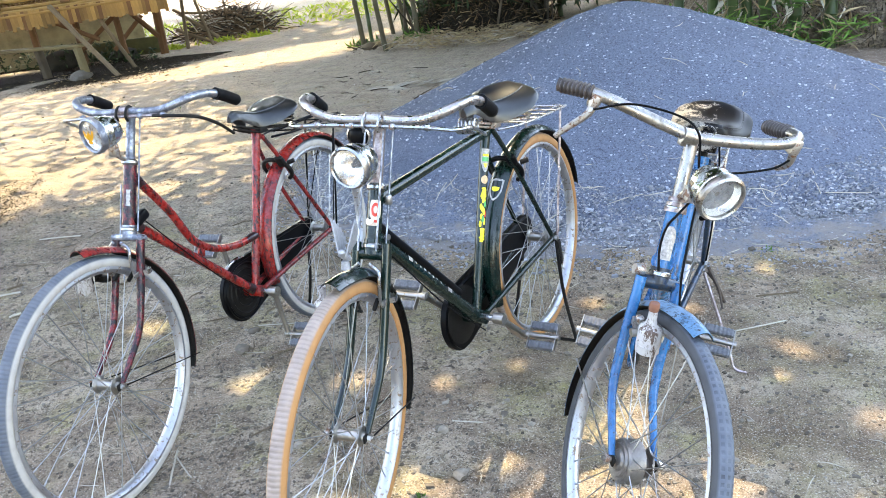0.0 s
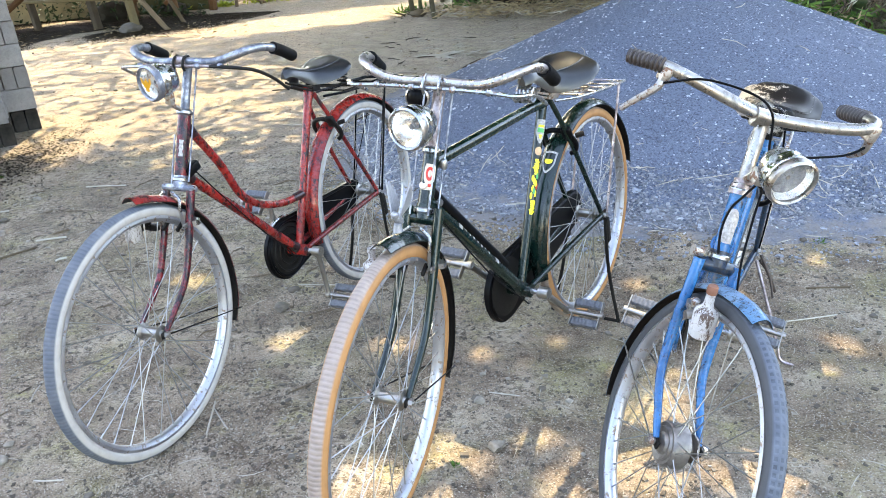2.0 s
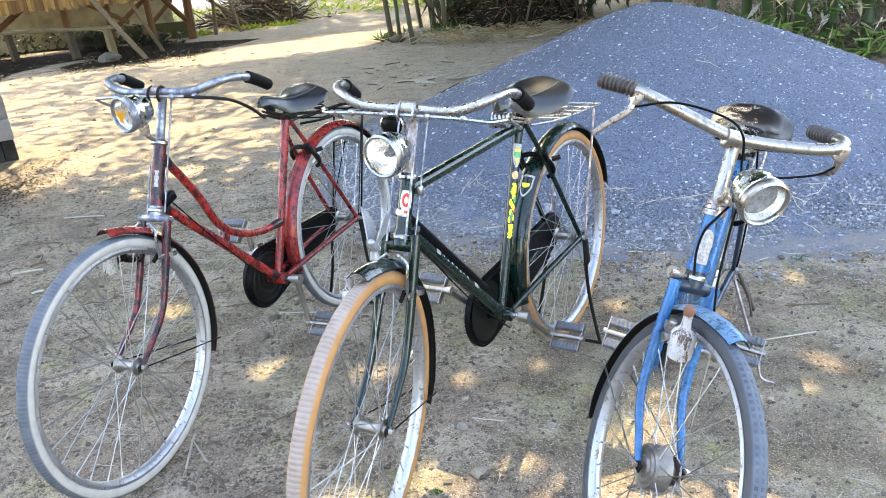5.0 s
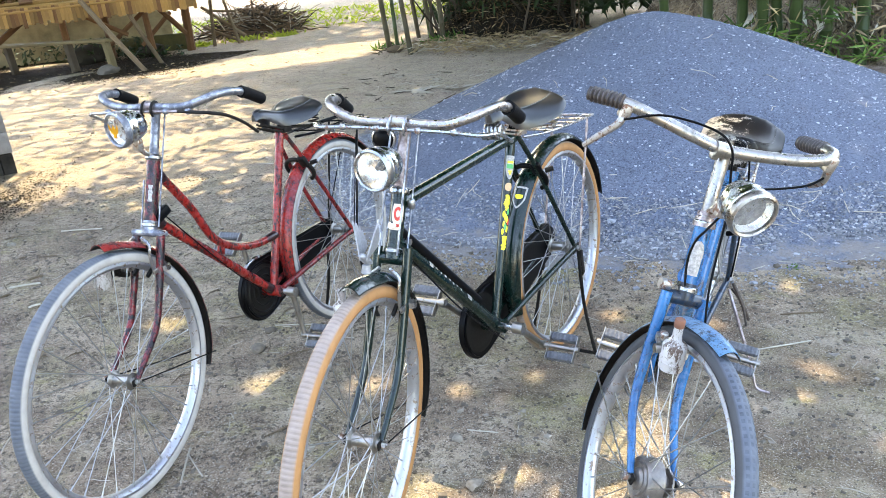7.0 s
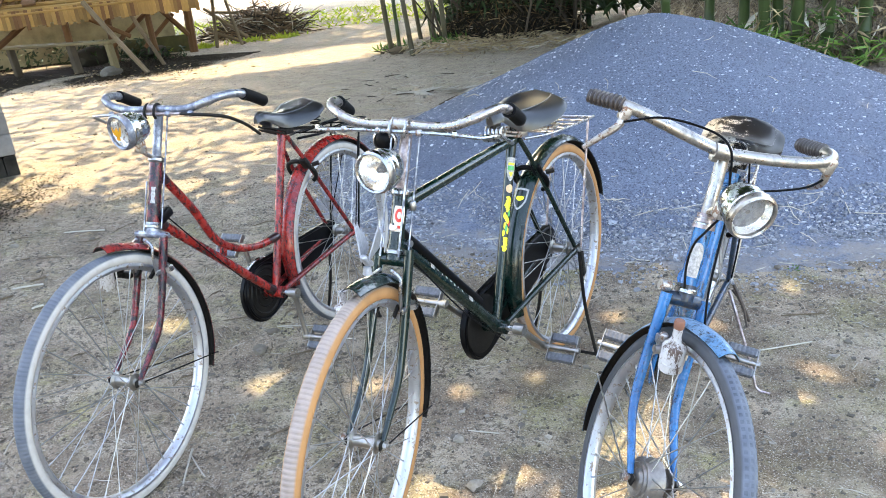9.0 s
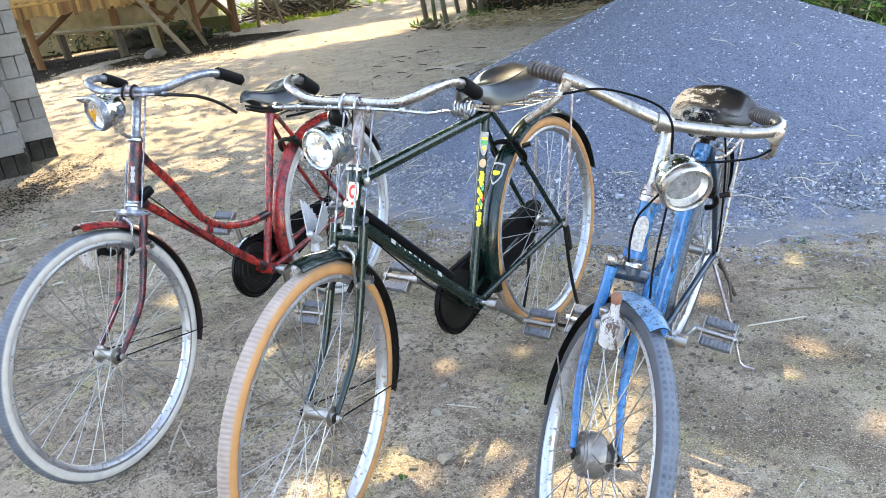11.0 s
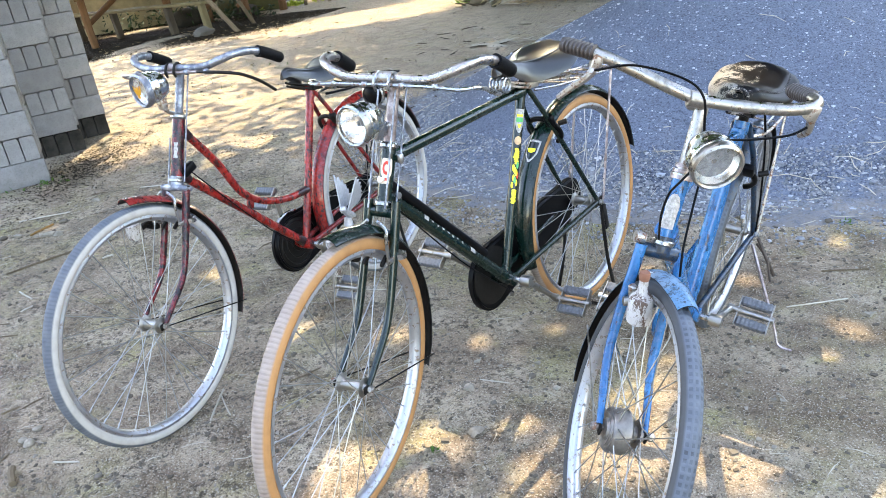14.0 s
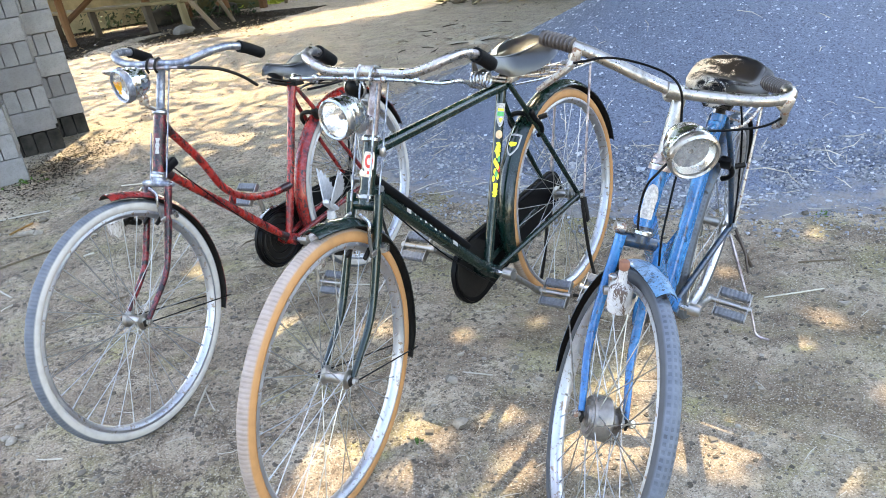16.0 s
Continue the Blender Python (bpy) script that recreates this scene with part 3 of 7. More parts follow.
# ---- shelter, bench and brush on the far side ----
def shelter():
    """Low thatched shelter on rough posts: eave along EAVE from its right-hand post, the roof rises behind."""
    root = tagged(new("thatched_shelter"), "low thatched shelter on rough wooden posts", "shelter")
    along = Vector((-.79, -.61, 0)).normalized()
    back = Vector((along.y, -along.x, 0)) if Vector((along.y, -along.x, 0)).dot(Vector((-.61, .79, 0))) > 0 else Vector((-along.y, along.x, 0))
    root.matrix_basis = Matrix.Translation((-7.8, 12.1, 0)) @ Matrix((along, back, Vector((0, 0, 1)))).transposed().to_4x4()
    rnd = random.Random(4)
    # roof: bamboo poles laid along the eave, with thatch between them
    under = bmesh.new()
    block(under, (6.4, 4.0, .03), (3.05, 1.8, 1.80), Matrix.Rotation(math.atan(.42), 3, "X"))
    part("roof_matting", under, TIMBER, root, "dark matting under the thatch")
    for k in range(24):
        v = -.10 + k * .155
        z = 1.085 + .42 * v + (.02 if k % 3 else .05)
        r = rnd.uniform(.030, .055)
        line = [Vector((-.30 + rnd.uniform(-.15, .25) + 6.6 * i / 6, v + rnd.uniform(-.03, .03), z + rnd.uniform(-.02, .02))) for i in range(7)]
        part("roof_pole", tubes((curve_pts(line, 2), r), n=7), BAMBOO_DRY, root)
    th = bmesh.new()
    for row in range(10):
        for k in range(90):
            u = -.15 + 6.4 * (k + rnd.uniform(-.4, .4)) / 90
            v = .05 + row * .38
            z = 1.10 + v * .42
            tube(th, [Vector((u, v - .10, z - .05)), Vector((u + rnd.uniform(-.07, .07), v + .30, z + .075 + rnd.uniform(-.01, .02)))], rnd.uniform(.014, .026), 4)
    o = part("thatch", th, BAMBOO_DRY, root, "dry stalks strewn between the roof poles")
    o["kind"] = "stuff"
    for u, w in ((2.55, .20), (2.75, .16), (1.30, .14), (4.1, .18)):
        bd = bmesh.new()
        block(bd, (w, 2.6, .035), (u, 1.2, 1.10 + .42 * 1.2 + .09), Matrix.Rotation(math.atan(.42), 3, "X") @ Matrix.Rotation(rnd.uniform(-.25, .25), 3, "Z"), .006)
        part("roof_board", bd, TIMBER, root, "weathered brown board on the roof")
    for k in range(112):
        u = -.10 + 6.3 * k / 112
        lo = .87 + .014 * math.sin(k * .5) + rnd.uniform(-.045, .03)
        fr = bmesh.new()
        block(fr, (.061 + rnd.uniform(-.004, .004), .012, 1.13 - lo), (0, 0, 0), bevel=.004)
        part("eave_slat", fr, TIMBER if rnd.random() < .22 else BAMBOO_DRY, root, m=Matrix.Translation((u, -.13 + rnd.uniform(-.015, .015), (1.13 + lo) / 2)) @ Matrix.Rotation(rnd.uniform(-.02, .02), 4, "Y"), smooth=False)
    for v, z in ((-.15, 1.10), (.2, 1.21), (.55, 1.36), (.95, 1.53), (1.4, 1.72)):
        part("batten", tubes(([Vector((-.25, v, z)), Vector((2.9, v + .02, z - .03)), Vector((6.3, v, z))], .020), n=7), BAMBOO_DRY, root)
    for u, v, lean, r in ((.10, 2.0, -.05, .080), (.75, 1.6, .05, .055), (1.5, 1.9, .0, .06), (2.1, 1.0, .02, .06), (3.4, .5, .02, .065), (2.4, 3.2, 0, .06), (4.4, 3.2, 0, .06), (6.1, 3.2, 0, .06)):
        part("post", tubes((curve_pts([(u, v, -.05), (u + lean * .5 + .01, v, .5), (u + lean, v, 1.02 + .42 * v)], 4), r), n=8), TIMBER, root)
    for a, b, r in (((.35, 1.9, .75), (.95, 1.7, .22), .04), ((.15, 1.9, .35), (.75, 1.2, 1.15), .05), ((1.5, 1.3, .30), (.65, .9, .95), .04), ((2.6, .6, .95), (3.5, .6, .35), .05), ((1.1, .8, .5), (1.9, .6, 1.0), .04)):
        part("brace", tubes(([Vector(a), Vector(b)], r), n=7), TIMBER, root)
    # leaning props in front
    for a, b, r in (((.86, -.71, 0.0), (1.62, -.22, 1.16), .040), ((.62, .21, 0.0), (1.05, -.05, 1.12), .033)):
        part("prop", tubes((curve_pts([a, Vector(a).lerp(Vector(b), .5) + Vector((.02, 0, .02)), b], 4), r), n=8), GREY_WOOD, root)
    wall = bmesh.new()
    block(wall, (5.5, .14, .95), (3.15, 3.4, .47), bevel=.02)
    part("low_wall", wall, plain("stained_plaster", (0.42, 0.36, 0.22), .9, 0, .6, 3, .4), root, "pale stained low wall under the roof")
    wall = bmesh.new()
    block(wall, (1.3, .12, .32), (.75, 2.6, .16), Matrix.Rotation(.25, 3, "Z"), bevel=.02)
    part("low_wall", wall, plain("mossy_wall", (0.10, 0.095, 0.035), .9, 0, .6, 5, .4), root, "low mossy wall between the posts")
    return root


shelter()


def bench():
    root = tagged(new("bench"), "rough plank bench on stubby posts", "bench")
    a, b = Vector((-8.86, 11.30, .52)), Vector((-12.6, 11.45, .44))
    d = (b - a).normalized()
    root.matrix_basis = Matrix.Translation((a.x, a.y, 0)) @ Matrix.Rotation(math.atan2(d.y, d.x), 4, "Z")
    top = bmesh.new()
    for k in range(3):
        block(top, (3.7, .085, .045), (1.85, -.10 + .095 * k, .50 - .012 * (k % 2)), Matrix.Rotation(.012 * (k - 1), 3, "Z"), .008)
    part("seat", top, MOSSY_WOOD, root)
    for u, s in ((.10, .05), (.95, .06), (2.4, .05), (3.5, .06)):
        lg = bmesh.new()
        block(lg, (s * 1.7, .12, .52), (u, .0, .23), Matrix.Rotation(.10, 3, "Y"), .012)
        part("leg", lg, MOSSY_WOOD if u < .5 else BARK, root)
    return root


bench()


def rough_stone(name, at, r, mat, label, seed, squash=.6):
    rnd = random.Random(seed)
    bm = bmesh.new()
    bmesh.ops.create_icosphere(bm, subdivisions=3 if r > .05 else 2, radius=r)
    off = Vector((rnd.random() * 50, rnd.random() * 50, 0))
    for v in bm.verts:
        k = 1 + .35 * noise.noise(v.co / r * 1.1 + off) + .10 * noise.noise(v.co / r * 3 + off)
        v.co = Vector((v.co.x * k * 1.2, v.co.y * k, v.co.z * k * squash))
    o = part(name, bm, mat, m=Matrix.Translation((at[0], at[1], ground_z(at[0], at[1]) + r * squash * .55)) @ Matrix.Rotation(rnd.random() * 6, 4, "Z"))
    return tagged(o, label, "stone", "loose stones")


rough_stone("boulder", (-8.72, 10.95), .165, ROCK, "grey boulder beside the bench leg", 3)
rough_stone("boulder", (-1.80, 12.3), .13, BROWN_ROCK, "brown stone among dead bamboo leaves", 5)
for i, (x, y, r) in enumerate(((.21, 2.41, .022), (-2.88, 3.374, .028), (-2.92, 3.36, .022), (-1.153, 1.965, .018), (-1.20, 2.03, .014), (-.853, 3.0, .026), (-.89, 3.15, .022), (.091, 2.61, .017), (.08, 2.62, .014), (-2.99, 3.55, .024), (.62, 3.55, .016), (1.45, 3.62, .014), (1.02, 4.05, .016))):
    rough_stone("stone", (x, y), r, GRIT, "small grey-brown stone on the earth", 20 + i)


def brush_heap():
    rnd = random.Random(9)
    heap_root = tagged(new("brush_heap"), "heap of cut dry branches beside the path", "brush")
    heap_root.location = (-9.2, 16.1, 0)
    for name, mat, n, r, lab in (("branch", STRAW, 110, .014, "pale stripped branches"), ("twig", BRUSH, 520, .012, "brown twigs with bark"), ("dead_twig", DARK_CANE, 320, .014, "dark twigs inside the heap")):
        bm = bmesh.new()
        for k in range(n):
            a, q = rnd.uniform(0, 6.28), rnd.uniform(0, 1) ** .6
            p = Vector((math.cos(a) * 1.15 * q, math.sin(a) * .9 * q, rnd.uniform(.0, .62) * (1.02 - q * q)))
            d = Vector((rnd.uniform(-1, 1), rnd.uniform(-.6, .6), rnd.uniform(-.35, .35))).normalized() * rnd.uniform(.2, .75)
            e = p + d
            e.z = max(e.z, .01)
            tube(bm, [p, p + d * .5 + Vector((0, 0, rnd.uniform(.0, .06))), e], [r, r * .8, r * .4], 5)
        o = part(name, bm, mat, heap_root, lab)
        o["kind"] = "stuff"
    # pole frame in front of it
    root = tagged(new("pole_frame"), "leaning frame of thin wooden poles", "pole frame")
    root.location = (-8.7, 14.1, 0)
    for a, b, r in (((-.2, 0, 0), (-.1, .0, 1.1), .035), ((.25, .2, 0), (.02, .15, 1.1), .03), ((-.25, .05, .68), (.3, .2, .62), .025), ((-.5, .2, .75), (.35, .3, .15), .03), ((-.6, .3, .35), (.2, .4, .02), .03)):
        part("pole", tubes(([Vector(a), Vector(b)], r), n=7), GREY_WOOD, root)


brush_heap()
# rock colour is lowered to stand for the dark space below the bench
for i, (x, y, r, q) in enumerate(((-10.6, 12.5, .30, .7), (-9.7, 13.2, .25, .6))):
    rough_stone("boulder", (x, y), r, DARK_ROCK, "boulder behind the bench, darkened for the shade there", 60 + i, q)


# ---- leaves, tufts and litter ----
def kites(name, mat, centres, ways, ups, lengths, widths, bend=.12):
    """Many folded leaves in one mesh: each a stem end, two edges, a midrib and a tip."""
    c, w, u = np.asarray(centres, float), np.asarray(ways, float), np.asarray(ups, float)
    w /= np.linalg.norm(w, axis=1)[:, None] + 1e-9
    s = np.cross(w, u)
    s /= np.linalg.norm(s, axis=1)[:, None] + 1e-9
    n = np.cross(s, w)
    L, W = np.asarray(lengths, float)[:, None], np.asarray(widths, float)[:, None]
    v = np.stack([c - w * L * .5, c - w * L * .05 + s * W * .5, c + n * W * bend, c - w * L * .05 - s * W * .5, c + w * L * .5 - n * L * .10], 1).reshape(-1, 3)
    k = len(c)
    base = np.arange(k)[:, None] * 5
    f = np.concatenate([base + np.array([[0, 1, 2, 0]]), base + np.array([[1, 4, 2, 1]]), base + np.array([[0, 2, 3, 0]]), base + np.array([[2, 4, 3, 2]])])[:, :3]
    me = bpy.data.meshes.new(name)
    me.from_pydata(v.tolist(), [], f.tolist())
    me.materials.append(mat)
    return new(name, me)


def rand_dirs(rs, n, zlo=-1, zhi=1):
    a, z = rs.uniform(0, 2 * np.pi, n), rs.uniform(zlo, zhi, n)
    r = np.sqrt(np.maximum(0, 1 - z * z))
    return np.stack([r * np.cos(a), r * np.sin(a), z], 1)


# earth banks behind the heap
def bank(name, line, height, depth, seed, mat, label):
    """An uneven earth slope that rises behind the foot line."""
    pts = [Vector((x, y, 0)) for x, y in line]
    pts = curve_pts(pts, 14)
    nr = 26
    vs, fs = [], []
    n = len(pts)
    for i, p in enumerate(pts):
        d = (pts[min(i + 1, n - 1)] - pts[max(i - 1, 0)]).normalized()
        nb = Vector((-d.y, d.x, 0))
        e = min(1, i / 5, (n - 1 - i) / 5)
        for j in range(nr + 1):
            t = j / nr
            q = p + nb * depth * t
            z = height * e * min(1.0, (t / .45)) ** .8 * (1 if t < .8 else 1 - (t - .8) * 2)
            k = noise.noise(q * .9 + Vector((seed, 0, 0))) * .22 + noise.noise(q * 3.3 + Vector((0, seed, 0))) * .16 + noise.noise(q * 9) * .14
            vs.append(q + Vector((0, 0, z + k * min(1, t * 6) * e - .03)) + nb * noise.noise(q * 2 + Vector((0, 0, z * 3))) * .2 * min(1, t * 4))
    for i in range(n - 1):
        for j in range(nr):
            a = i * (nr + 1) + j
            fs.append((a, a + nr + 1, a + nr + 2, a + 1))
    me = bpy.data.meshes.new(name)
    me.from_pydata(vs, [], fs)
    me.shade_smooth()
    me.materials.append(mat)
    return tagged(new(name, me), label, "earth bank", kind="structure"), np.array([tuple(v) for v in vs]).reshape(n, nr + 1, 3)


def bank_mat():
    m = Mat("rooty_bank_earth", 0.95)
    m.b.inputs["Specular IOR Level"].default_value = 0.1
    c = m.ramp(m.noise(5, 9, 0.75), [(0.36, (0.070, 0.053, 0.040)), (0.50, (0.250, 0.196, 0.148)), (0.66, (0.420, 0.350, 0.275))])
    c = m.mix(m.ramp(m.noise(45, 7, 0.8), [(0.43, 0.8), (0.53, 0.0)]), c, (0.045, 0.034, 0.025))
    m.color(m.mix(m.ramp(m.noise(70, 5, 0.75), [(0.58, 0.0), (0.65, 0.6)]), c, (0.40, 0.34, 0.26)))
    return m.bump(m.noise(30, 9, 0.8), 1.0, 0.03).m


BANK_DRY = bank_mat()
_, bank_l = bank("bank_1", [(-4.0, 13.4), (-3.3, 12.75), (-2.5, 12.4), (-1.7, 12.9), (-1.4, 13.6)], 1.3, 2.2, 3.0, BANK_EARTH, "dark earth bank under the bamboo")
_, bank_r = bank("bank_2", [(-.9, 12.6), (.2, 11.2), (1.3, 10.1), (1.9, 9.3), (2.5, 8.75), (3.4, 8.5), (5.2, 8.4), (9, 8.6), (16, 9)], 1.7, 3.2, 8.0, BANK_DRY, "rooty brown earth bank with dry grass")


def on_bank(grid, rs, n, u0=0.0, u1=1.0, t0=0.0, t1=.6):
    i = (rs.uniform(u0, u1, n) * (grid.shape[0] - 1)).astype(int)
    j = (rs.uniform(t0, t1, n) * (grid.shape[1] - 1)).astype(int)
    return grid[i, j] + rs.normal(0, .05, (n, 3))


rs = np.random.RandomState(5)


def litter(name, mat, label, centres, length, width, flat=.25, category="leaf litter"):
    n = len(centres)
    w = rand_dirs(rs, n, -flat, flat)
    o = kites(name, mat, centres, w, rand_dirs(rs, n, .6, 1), rs.uniform(length * .5, length * 1.3, n), rs.uniform(width * .6, width * 1.3, n))
    return tagged(o, label, category, kind="stuff")


def disc(n, cx, cy, rx, ry, z=.02, zr=.03):
    a, r = rs.uniform(0, 6.283, n), np.sqrt(rs.uniform(0, 1, n))
    x, y = cx + rx * r * np.cos(a), cy + ry * r * np.sin(a)
    return np.stack([x, y, z + rs.uniform(0, zr, n)], 1)


litter("dead_bamboo_leaves", DRY_LEAF, "thick mat of dead bamboo leaves", np.concatenate([disc(1100, -2.4, 11.8, 1.5, .7, .02, .12), on_bank(bank_l, rs, 900, t1=.5)]), .20, .022, .4)
litter("dead_bamboo_leaves", STRAW, "pale dead bamboo sheaths on the bank", np.concatenate([disc(130, -2.2, 11.6, 1.6, .6, .03, .08), on_bank(bank_l, rs, 60, t1=.3)]), .28, .018, .3)
litter("hanging_litter", SHADE_LITTER, "dark dead leaves hanging on the bank under the bamboo", on_bank(bank_l, rs, 3800, 0, 1, .02, .6), .22, .020, 1.0)
litter("hanging_litter", BANK_LEAF, "brown dead leaves hanging on the bank under the bamboo", on_bank(bank_l, rs, 4200, 0, 1, .02, .8), .24, .018, 1.0)
litter("dry_grass", DRY_LEAF, "dry grass and roots on the bank", on_bank(bank_r, rs, 5200, .05, .8, 0, .5), .17, .0075, 1.0)
litter("dry_grass", STRAW, "pale dry stalks on the bank", on_bank(bank_r, rs, 650, .05, .8, 0, .5), .36, .008, .9)
litter("bank_debris", SHADE_LITTER, "dark rotting leaves and roots on the bank", on_bank(bank_r, rs, 6500, .2, .8, 0, .5), .060, .014, 1.0)
litter("bank_debris", GRIT, "brown crumbs and leaf scraps on the bank", on_bank(bank_r, rs, 9000, .2, .8, 0, .5), .045, .014, .9)
litter("bank_leaves", FRESH_LEAF, "green leaves on the bank", on_bank(bank_r, rs, 380, .1, .75, .02, .45), .13, .030, .8, "foliage")
litter("bamboo_straw", DRY_LEAF, "pale dead bamboo leaves hanging among the shoots", np.stack([rs.uniform(.9, 2.1, 90), rs.uniform(8.5, 9.2, 90), rs.uniform(.05, .55, 90)], 1), .22, .022, 1.0)
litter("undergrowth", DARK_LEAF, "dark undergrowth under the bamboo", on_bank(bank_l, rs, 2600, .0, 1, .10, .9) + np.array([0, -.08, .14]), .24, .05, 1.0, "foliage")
litter("bank_litter", STRAW, "pale stalks at the foot of the bank", disc(60, 2.75, 7.9, 1.0, .6, .012, .02), .30, .010, .08)


def tuft(name, at, n, length, width, mat, label, spread_=.12, up=(.15, 1.0)):
    c0 = np.array([at[0], at[1], at[2] if len(at) > 2 else 0.0])
    w = rand_dirs(rs, n, *up)
    ln = rs.uniform(length * .6, length * 1.2, n)
    c = c0 + w * ln[:, None] * .5 + rs.normal(0, spread_, (n, 3)) * np.array([1, 1, .05])
    o = kites(name, mat, c, w, rand_dirs(rs, n, .3, 1), ln, np.full(n, width))
    return tagged(o, label, "plant", "weeds", "stuff")


for sx, sy, sz, sn, sm in ((1.10, 9.05, .30, 46, FRESH_LEAF), (1.42, 8.95, .22, 46, LEAF), (1.78, 8.75, .10, 40, FRESH_LEAF), (.75, 9.3, .34, 60, LEAF), (1.55, 9.15, .45, 46, LEAF), (1.98, 8.70, .25, 26, FRESH_LEAF)):
    tuft("bamboo_seedling", (sx, sy, sz), int(sn * 1.3), .21, .024, sm, "green bamboo shoots behind the gravel", .17, (-.45, .75))
tuft("weed", (-8.1, 15.3), 110, .13, .046, BRIGHT_LEAF, "bright sunlit green weed", .16)
tuft("weed", (-8.75, 14.9), 110, .13, .046, BRIGHT_LEAF, "bright sunlit green weed", .2)
tuft("weed", (-9.45, 14.3), 110, .13, .046, BRIGHT_LEAF, "bright sunlit green weed", .12)
tuft("weed", (-9.9, 13.9), 110, .13, .046, BRIGHT_LEAF, "bright sunlit green weed", .12)
tuft("weed", (-4.35, 12.3), 70, .15, .030, LEAF, "green weed at the bamboo stems", .12)
tuft("weed", (-3.55, 12.6), 90, .22, .036, LEAF, "green weed at the bamboo stems", .14)
tuft("weed", (1.71, 4.64, .01), 80, .05, .008, LEAF, "small light green weed at the gravel's edge", .022)
tuft("weed", (.13, 2.31), 10, .020, .010, LEAF, "tiny light green seedling in the earth", .008)
tuft("weed", (1.08, 4.05), 16, .026, .007, LEAF, "tiny light green seedling in the earth", .01)
tuft("weed", (-4.1, 3.96), 34, .045, .016, LEAF, "low green weed at the foot of the blocks", .12)
tuft("weed", (-3.90, 4.14), 16, .045, .016, LEAF, "low green weed at the foot of the blocks", .05)
tuft("weed", (-5.9, 8.3), 14, .05, .010, LEAF, "thin sunlit grass tuft on the path", .25)
tuft("weed", (-4.9, 7.3), 14, .05, .010, LEAF, "thin sunlit grass tuft on the path", .3)
far_grass = disc(1100, -9.5, 19.5, 5.5, 3.2, .03, .05)
litter("grass", BRIGHT_LEAF, "sunlit yellow-green grass beyond the path", far_grass, .30, .05, .8, "grass")
# near-black leaves added as the shaded back of the shelter
litter("undergrowth", DARK_LEAF, "dark low leaves filling in the shade behind the bench", np.concatenate([disc(500, -11.6, 12.9, 1.9, .8, .03, .35), disc(140, -9.5, 12.9, .8, .4, .02, .16)]), .13, .05, 1.0, "foliage")
# dark wet litter whose colour also carries the shade under the roof
litter("roof_shade_litter", SHADE_LITTER, "dark damp leaf litter deepened to stand for shade under the shelter", np.concatenate([disc(24000, -9.3, 11.4, 1.5, 1.2, .003, .006), disc(26000, -10.8, 10.6, 1.9, 1.4, .003, .006), disc(3600, -9.4, 10.9, 2.3, 1.3, .004, .006), disc(26000, -11.0, 12.4, 2.5, 1.3, .003, .006)]), .032, .018, .10)
# this band follows the shelter's shadow edge; its leaf colour paints that shade
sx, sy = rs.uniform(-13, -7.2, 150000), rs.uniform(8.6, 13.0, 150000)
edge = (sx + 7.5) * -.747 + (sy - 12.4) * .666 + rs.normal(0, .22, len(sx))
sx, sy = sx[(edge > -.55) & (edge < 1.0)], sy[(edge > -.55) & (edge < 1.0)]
litter("roof_shade_litter", SHADE_LITTER, "dark leaf litter standing for roof shade and dark soil before the shelter", np.stack([sx, sy, rs.uniform(.004, .012, len(sx))], 1), .034, .022, .10)
# crumbs darken the earth beside the stacks: painted shade together with dark soil
litter("block_shade_litter", SHADE_LITTER, "dark crumbs standing for shade and dark soil round the blocks", np.array([-3.95, 4.5, .005]) + rs.normal(0, 1, (3600, 1)) * np.array([-.22, .42, 0]) + rs.normal(0, 1, (3600, 3)) * np.array([.20, .16, .001]), .020, .010, .12)
litter("shelter_litter", DRY_LEAF, "scattered dry leaves before the shelter", disc(160, -8.2, 10.6, 2.4, 1.2, .012, .01), .10, .03, .12)
litter("path_litter", DRY_LEAF, "dry leaves scattered over the earth", disc(420, -2.5, 7.5, 4.5, 3.6, .010, .010), .055, .014, .12)
litter("pale_leaf", STRAW, "long pale dead leaves lying on the earth", disc(14, -2.0, 8.35, .55, .12, .02, .02), .5, .06, .05)


# bamboo behind the heap: culms arch over the place and carry the leaves that shade it
TAU_MAX = 4.0
# gaps in the leaves: where light falls on the earth, and how wide
GAPS = [(-.05, 2.06, .075), (-.083, 2.171, .075), (.089, 2.348, .060), (.18, 2.19, .05), (.285, 2.46, .042), (.42, 2.27, .062), (.524, 2.427, .050), (.63, 2.39, .050), (.62, 2.76, .050), (.673, 2.519, .045), (.572, 2.647, .050),
        (.842, 2.443, .036), (.895, 2.483, .050), (.873, 2.602, .022), (1.062, 2.459, .075), (1.143, 2.484, .045), (1.043, 3.022, .022), (.222, 3.021, .025), (1.064, 3.858, .026), (.78, 3.49, .028), (.47, 2.91, .018),
        (.008, 2.873, .024), (1.128, 3.212, .028), (1.306, 2.845, .026), (.60, 2.909, .02), (.414, 3.499, .026), (-.686, 2.803, .050), (-.336, 2.844, .032), (-1.392, 3.148, .055)]


